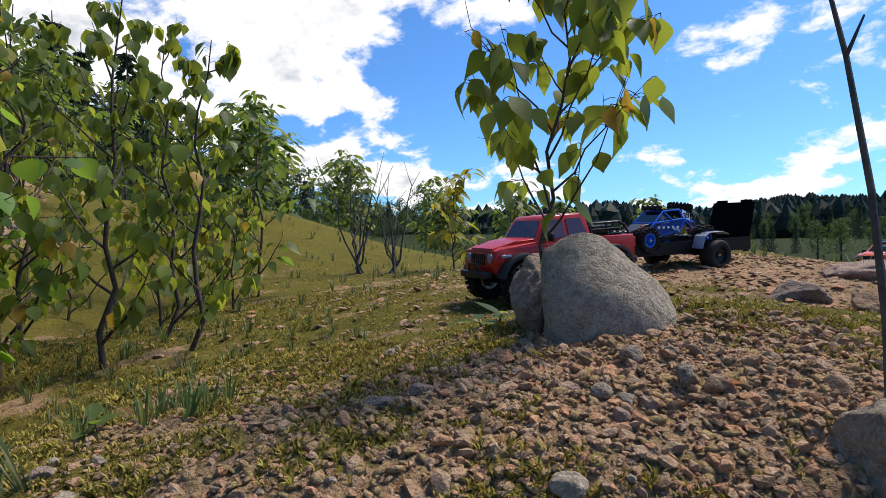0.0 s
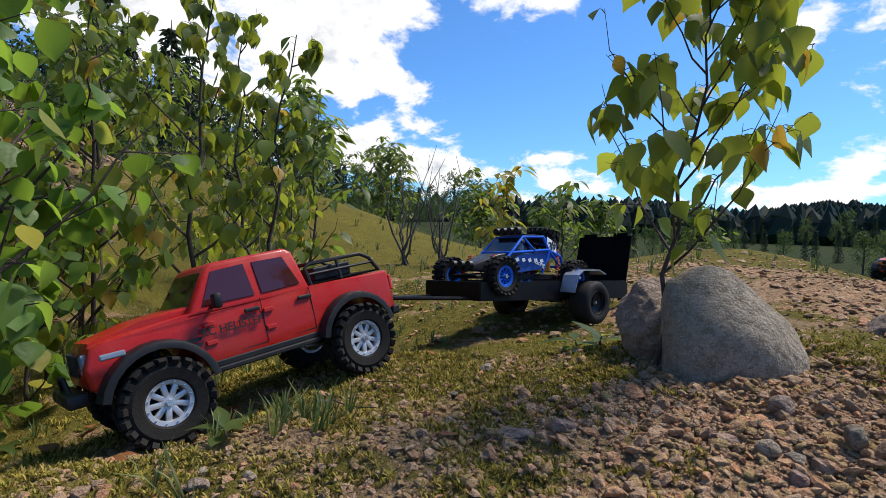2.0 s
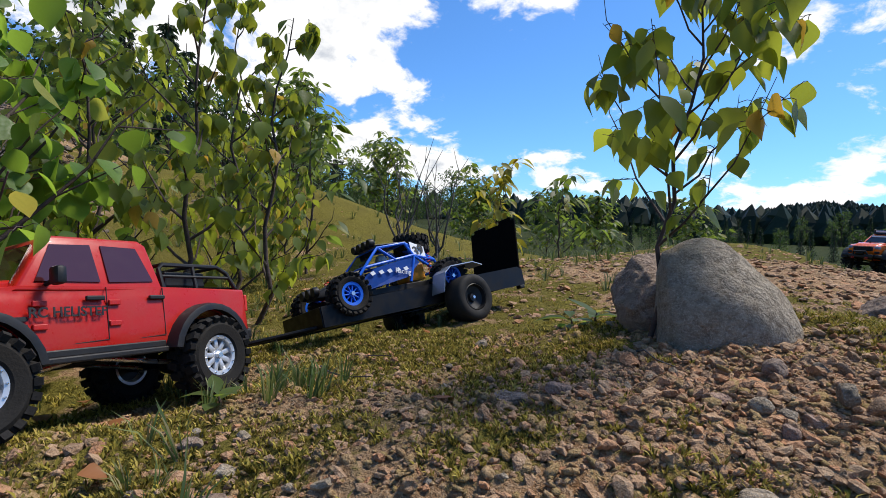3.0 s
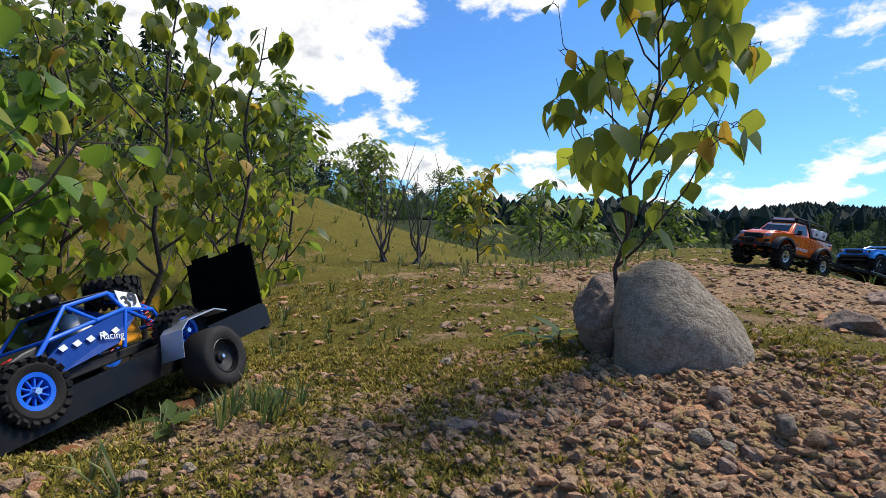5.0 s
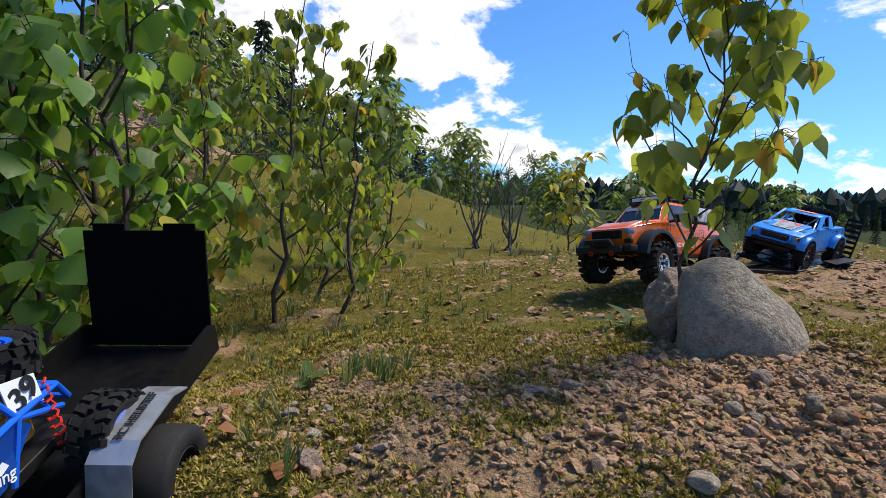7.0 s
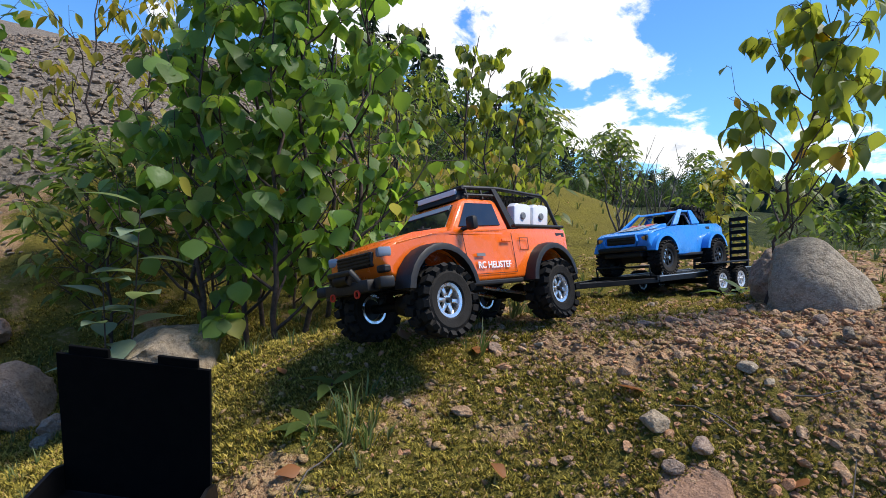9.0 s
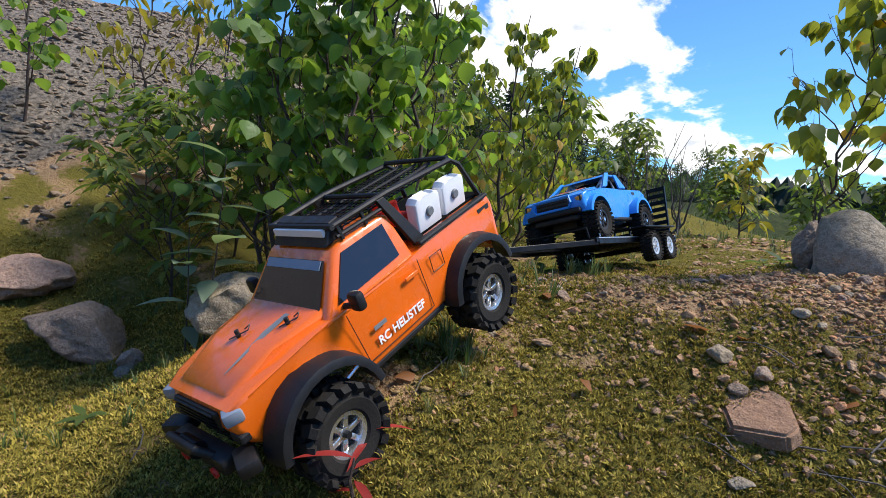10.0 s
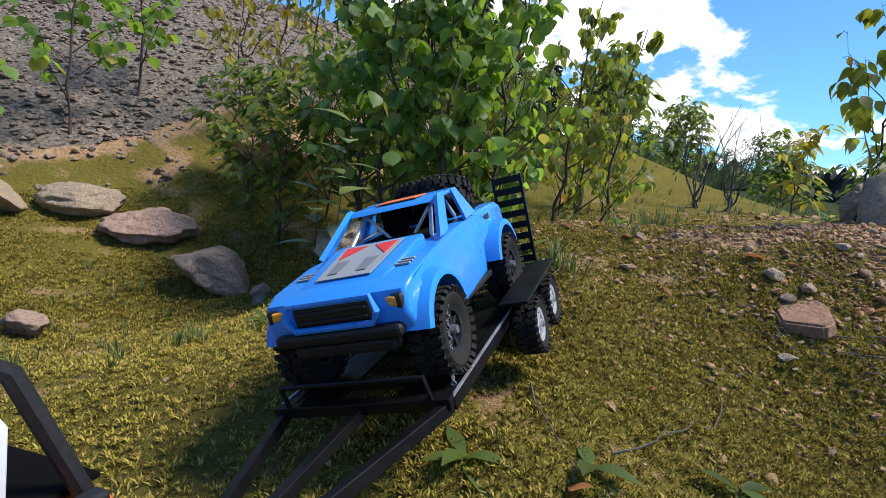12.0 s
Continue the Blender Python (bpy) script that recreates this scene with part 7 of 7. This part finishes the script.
def woods():
    rnd = random.Random(23)
    spruces = [tree("spruce", 1, pose(-36, 47, ground(-36, 47) - 0.05)), tree("spruce", 2, pose(-40, 40, ground(-40, 40)))]
    leafy = [tree("leaf", 3, pose(-34, 44, ground(-34, 44))), tree("leaf", 4, pose(-30, 50, ground(-30, 50))), tree("leaf", 5, pose(-22, 52, ground(-22, 52)))]
    spots = []
    for row, (reach, share, count) in enumerate(((46, 0.97, 95), (36, 0.78, 80), (27, 0.52, 60))):
        for k in range(count):
            yaw = 66 - (66 if row > 1 else 112) * (k + rnd.random()) / count
            far = reach * rnd.uniform(0.85, 1.2) * (1 if yaw > 20 else 1.5)
            spots.append((yaw, far, share * rnd.uniform(0.72, 1.06), rnd.random() < (0.42 if yaw > 12 else 0.7)))
    for k in range(46):
        spots.append((14 - 60 * (k + rnd.random()) / 46, rnd.uniform(13, 22), 0.4, rnd.random() < 0.4))
    spots += [(56.5, 30, 1.20, True), (54.5, 31, 1.08, True), (51.0, 33, 1.18, True), (49.5, 36, 1.08, True)]
    for yaw, far, share, dark in spots:
        a = radians(yaw)
        x, y = -math.sin(a) * far, math.cos(a) * far
        foot = ground(x, y) - 0.1
        size = max(0.38 + far * math.tan(radians(skyline(yaw))) * share - foot, 0.9) / (8.0 if dark else 6.0)
        src = spruces[rnd.randrange(2)] if dark else leafy[rnd.randrange(3)]
        ob = copy_thing(src, pose(x, y, foot, 0, 0, rnd.uniform(0, 360)))
        wide = size * (0.75 if dark else 0.95)
        ob.scale = (wide, wide, size)


woods()


def far_forest():
    """The wooded hills on the horizon: crowns too far to tell apart."""
    rnd = random.Random(29)
    verts, faces = [], []
    for _ in range(5000):
        yaw, far = radians(rnd.uniform(-60, 40)), 70 + 690 * rnd.random() ** 1.6
        x, y = -math.sin(yaw) * far, math.cos(yaw) * far
        z, h = ground(x, y) - 1.0, rnd.uniform(5, 10) * min(1.0, 0.35 + far / 300)
        r = h * rnd.uniform(0.22, 0.4)
        i, turn = len(verts), rnd.uniform(0, 6.283)
        for lv, rr in ((0.1, 0.7), (0.4, 1.0), (0.72, 0.62)):
            for k in range(5):
                a = turn + k * 1.2566 + lv
                w = r * rr * rnd.uniform(0.75, 1.2)
                verts.append((x + w * math.cos(a), y + w * math.sin(a), z + h * lv * rnd.uniform(0.9, 1.1)))
        verts.append((x, y, z + h))
        for lv in range(2):
            for k in range(5):
                a, b = i + lv * 5 + k, i + lv * 5 + (k + 1) % 5
                faces.append((a, b, b + 5, a + 5))
        for k in range(5):
            faces.append((i + 10 + k, i + 10 + (k + 1) % 5, i + 15))
    me = bpy.data.meshes.new("far_forest")
    me.from_pydata(verts, [], faces)
    me.materials.append(M_NEEDLE)
    tagged(new("far_forest", me), "dark green forest covering distant low hills", "forest", kind="stuff")


far_forest()


# ======== what moves ========
# seconds, x, y, z, heading, pitch (nose down: plus), roll (left side up: plus)
RED_ROWS = [
    (0, -0.070, 1.665, 0.178, 228.0, 3.0, -2.0),
    (0.5, -0.282, 1.388, 0.143, 233.0, 4.0, -2.0),
    (1, -0.372, 1.042, 0.139, 247.2, -2.6, 5.9),
    (1.5, -0.436, 0.860, 0.126, 252.2, 3.5, 9.3),
    (2, -0.548, 0.749, 0.100, 248.0, 8.7, 9.9),
    (2.5, -0.569, 0.574, 0.087, 267.1, 0.4, 17.2),
    (3.2, -0.656, 0.480, 0.079, 272.1, -7.2, 10.8),
    (4.8, -0.640, 0.060, 0.060, 282.0, 3.0, 8.0),
    (5.5, -0.520, -0.160, 0.000, 300.0, 6.0, 6.0),
    (6.7, -0.220, -0.520, -0.090, 308.0, 4.0, 4.0),
    (8.3, 0.080, -1.000, -0.120, 292.0, 2.0, 2.0),
    (9, 0.140, -1.250, -0.120, 280.0, 0.0, 2.0),
    (12, 0.180, -2.600, -0.100, 272.0, 0.0, 0.0),
]
ORANGE_ROWS = [
    (0, 1.750, 4.750, 0.000, 228.0, -4.0, 0.0),
    (2.5, 1.280, 4.050, 0.130, 228.0, -5.0, 0.0),
    (3.2, 1.140, 3.840, 0.160, 228.0, -6.0, -1.0),
    (5, 0.661, 3.225, 0.227, 228.7, -9.0, -3.0),
    (5.5, 0.458, 2.877, 0.259, 227.1, -1.7, -10.7),
    (6, 0.258, 2.483, 0.225, 233.7, 1.3, -5.2),
    (6.5, 0.049, 2.094, 0.217, 241.4, -0.8, 2.0),
    (8.3, -0.328, 0.706, 0.159, 265.8, -6.2, 13.4),
    (8.5, -0.320, 0.617, 0.159, 267.2, -5.1, 14.8),
    (9, -0.309, 0.383, 0.144, 272.5, -1.0, 14.1),
    (9.5, -0.318, 0.199, 0.092, 286.2, 13.6, 13.4),
    (10, -0.239, -0.043, 0.034, 281.6, 26.0, 6.6),
    (10.5, -0.135, -0.322, -0.040, 280.7, 19.8, 1.6),
    (11, -0.081, -0.443, -0.080, 284.7, 15.6, 4.1),
    (11.5, 0.103, -0.713, -0.105, 297.9, 8.5, 2.9),
    (12, 0.316, -1.004, -0.122, 302.0, 2.0, 6.0),
]
BOX_ROWS = [
    (0, 0.315, 2.250, 0.225, 226.0, 1.0, -2.0),
    (0.5, 0.164, 2.009, 0.229, 234.7, 1.9, -0.9),
    (1, -0.022, 1.741, 0.204, 239.7, 2.6, 1.2),
    (1.5, -0.140, 1.568, 0.172, 242.9, -2.5, 2.0),
    (2, -0.230, 1.450, 0.160, 244.5, -2.9, 3.9),
    (2.5, -0.334, 1.296, 0.127, 243.9, 1.0, 9.7),
    (3, -0.425, 1.226, 0.108, 245.0, 5.6, 17.9),
    (3.2, -0.454, 1.199, 0.113, 246.7, 5.8, 19.5),
    (4.8, -0.661, 0.798, 0.056, 277.2, -2.3, 21.6),
    (5, -0.674, 0.761, 0.058, 279.1, 6.0, 19.6),
    (5.5, -0.638, 0.664, 0.063, 283.6, 10.0, 13.7),
    (6, -0.656, 0.603, 0.087, 286.3, 14.0, 6.4),
    (6.5, -0.560, 0.368, 0.085, 293.0, 22.0, 2.8),
    (6.7, -0.515, 0.310, 0.075, 297.0, 20.0, 2.0),
    (8.3, -0.310, -0.110, -0.025, 319.0, 11.0, 9.0),
    (8.5, -0.267, -0.164, -0.048, 321.0, 10.0, 9.0),
    (9, -0.125, -0.335, -0.110, 313.0, 20.0, -3.0),
    (9.5, 0.100, -0.760, -0.105, 296.0, 4.0, 2.0),
    (10.2, 0.140, -1.020, -0.115, 284.0, 2.0, 2.0),
    (12, 0.170, -1.750, -0.110, 272.0, 0.0, 0.0),
]
FLAT_ROWS = [
    (0, 2.200, 5.400, -0.050, 228.0, -4.0, 0.0),
    (2.5, 1.780, 4.600, 0.020, 226.0, -6.0, 0.0),
    (3.2, 1.660, 4.400, 0.040, 225.0, -8.0, 0.0),
    (5.5, 1.102, 3.448, 0.135, 219.3, -10.8, -1.1),
    (6, 0.872, 3.135, 0.200, 226.1, -4.8, -6.6),
    (6.5, 0.546, 2.859, 0.207, 239.2, -0.8, -12.9),
    (8.3, -0.217, 1.585, 0.180, 258.2, 3.1, 0.7),
    (8.5, -0.228, 1.499, 0.188, 259.4, 2.7, 0.6),
    (9, -0.296, 1.331, 0.140, 264.0, 1.0, 9.3),
    (9.5, -0.345, 1.120, 0.138, 268.5, 0.0, 14.0),
    (10, -0.420, 0.900, 0.138, 276.7, 0.2, 17.5),
    (10.5, -0.399, 0.630, 0.127, 286.0, 7.0, 19.5),
    (11, -0.376, 0.472, 0.132, 288.0, 12.2, 21.0),
    (11.5, -0.264, 0.116, 0.095, 296.1, 15.9, 19.5),
    (12, -0.109, -0.251, -0.033, 303.7, 7.8, 18.5),
]



def between(rows, t):
    """The row at a time, on a smooth curve through the rows."""
    a = np.array(rows, float)
    ts = a[:, 0]
    i = int(np.clip(np.searchsorted(ts, t) - 1, 0, len(ts) - 2))
    slope = np.gradient(a[:, 1:], ts, axis=0)
    h = ts[i + 1] - ts[i]
    u = (t - ts[i]) / h
    return (2 * u**3 - 3 * u**2 + 1) * a[i, 1:] + (u**3 - 2 * u**2 + u) * h * slope[i] + (-2 * u**3 + 3 * u**2) * a[i + 1, 1:] + (u**3 - u**2) * h * slope[i + 1]


def stand(rows, t):
    x, y, z, yaw, pitch, roll = between(rows, t)
    return pose(x, y, z, roll, pitch, yaw)


def motions():
    times = [k / 10 for k in range(121)]
    rows_of = {"red": RED_ROWS, "orange": ORANGE_ROWS, "box_trailer": BOX_ROWS, "flat_trailer": FLAT_ROWS}
    walk(RED, [(t, stand(RED_ROWS, t)) for t in times])
    walk(ORANGE, [(t, stand(ORANGE_ROWS, t)) for t in times])
    walk(BOX_TRAILER, [(t, stand(BOX_ROWS, t)) for t in times])
    walk(FLAT_TRAILER, [(t, stand(FLAT_ROWS, t)) for t in times])
    walk(BUGGY, [(t, stand(BOX_ROWS, t) @ ON_BOX) for t in times])
    walk(BLUE, [(t, stand(FLAT_ROWS, t) @ ON_FLAT) for t in times])
    rolled = {}
    for key, rows in rows_of.items():
        far, last, out = 0.0, None, []
        for t in times:
            m = stand(rows, t)
            if last is not None:
                far += (m.translation - last.translation).dot(last.to_3x3() @ Vector((1, 0, 0)))
            out.append(far)
            last = m
        rolled[key] = out
    for wheel, (x, y, z), flip, radius, key in WHEELS:
        keys = []
        for t, far in zip(times, rolled[key]):
            spin = Matrix.Rotation(far / radius, 4, "Y")
            keys.append((t, pose(x, y, z) @ spin @ pose(0, 0, 0, 0, 0, 180 if flip else 0)))
        walk(wheel, keys)


ON_BOX = pose(0.135, 0, 0.068, 0, 0, 0)
ON_FLAT = pose(0.125, 0, 0.069, 0, 0, 0)
motions()
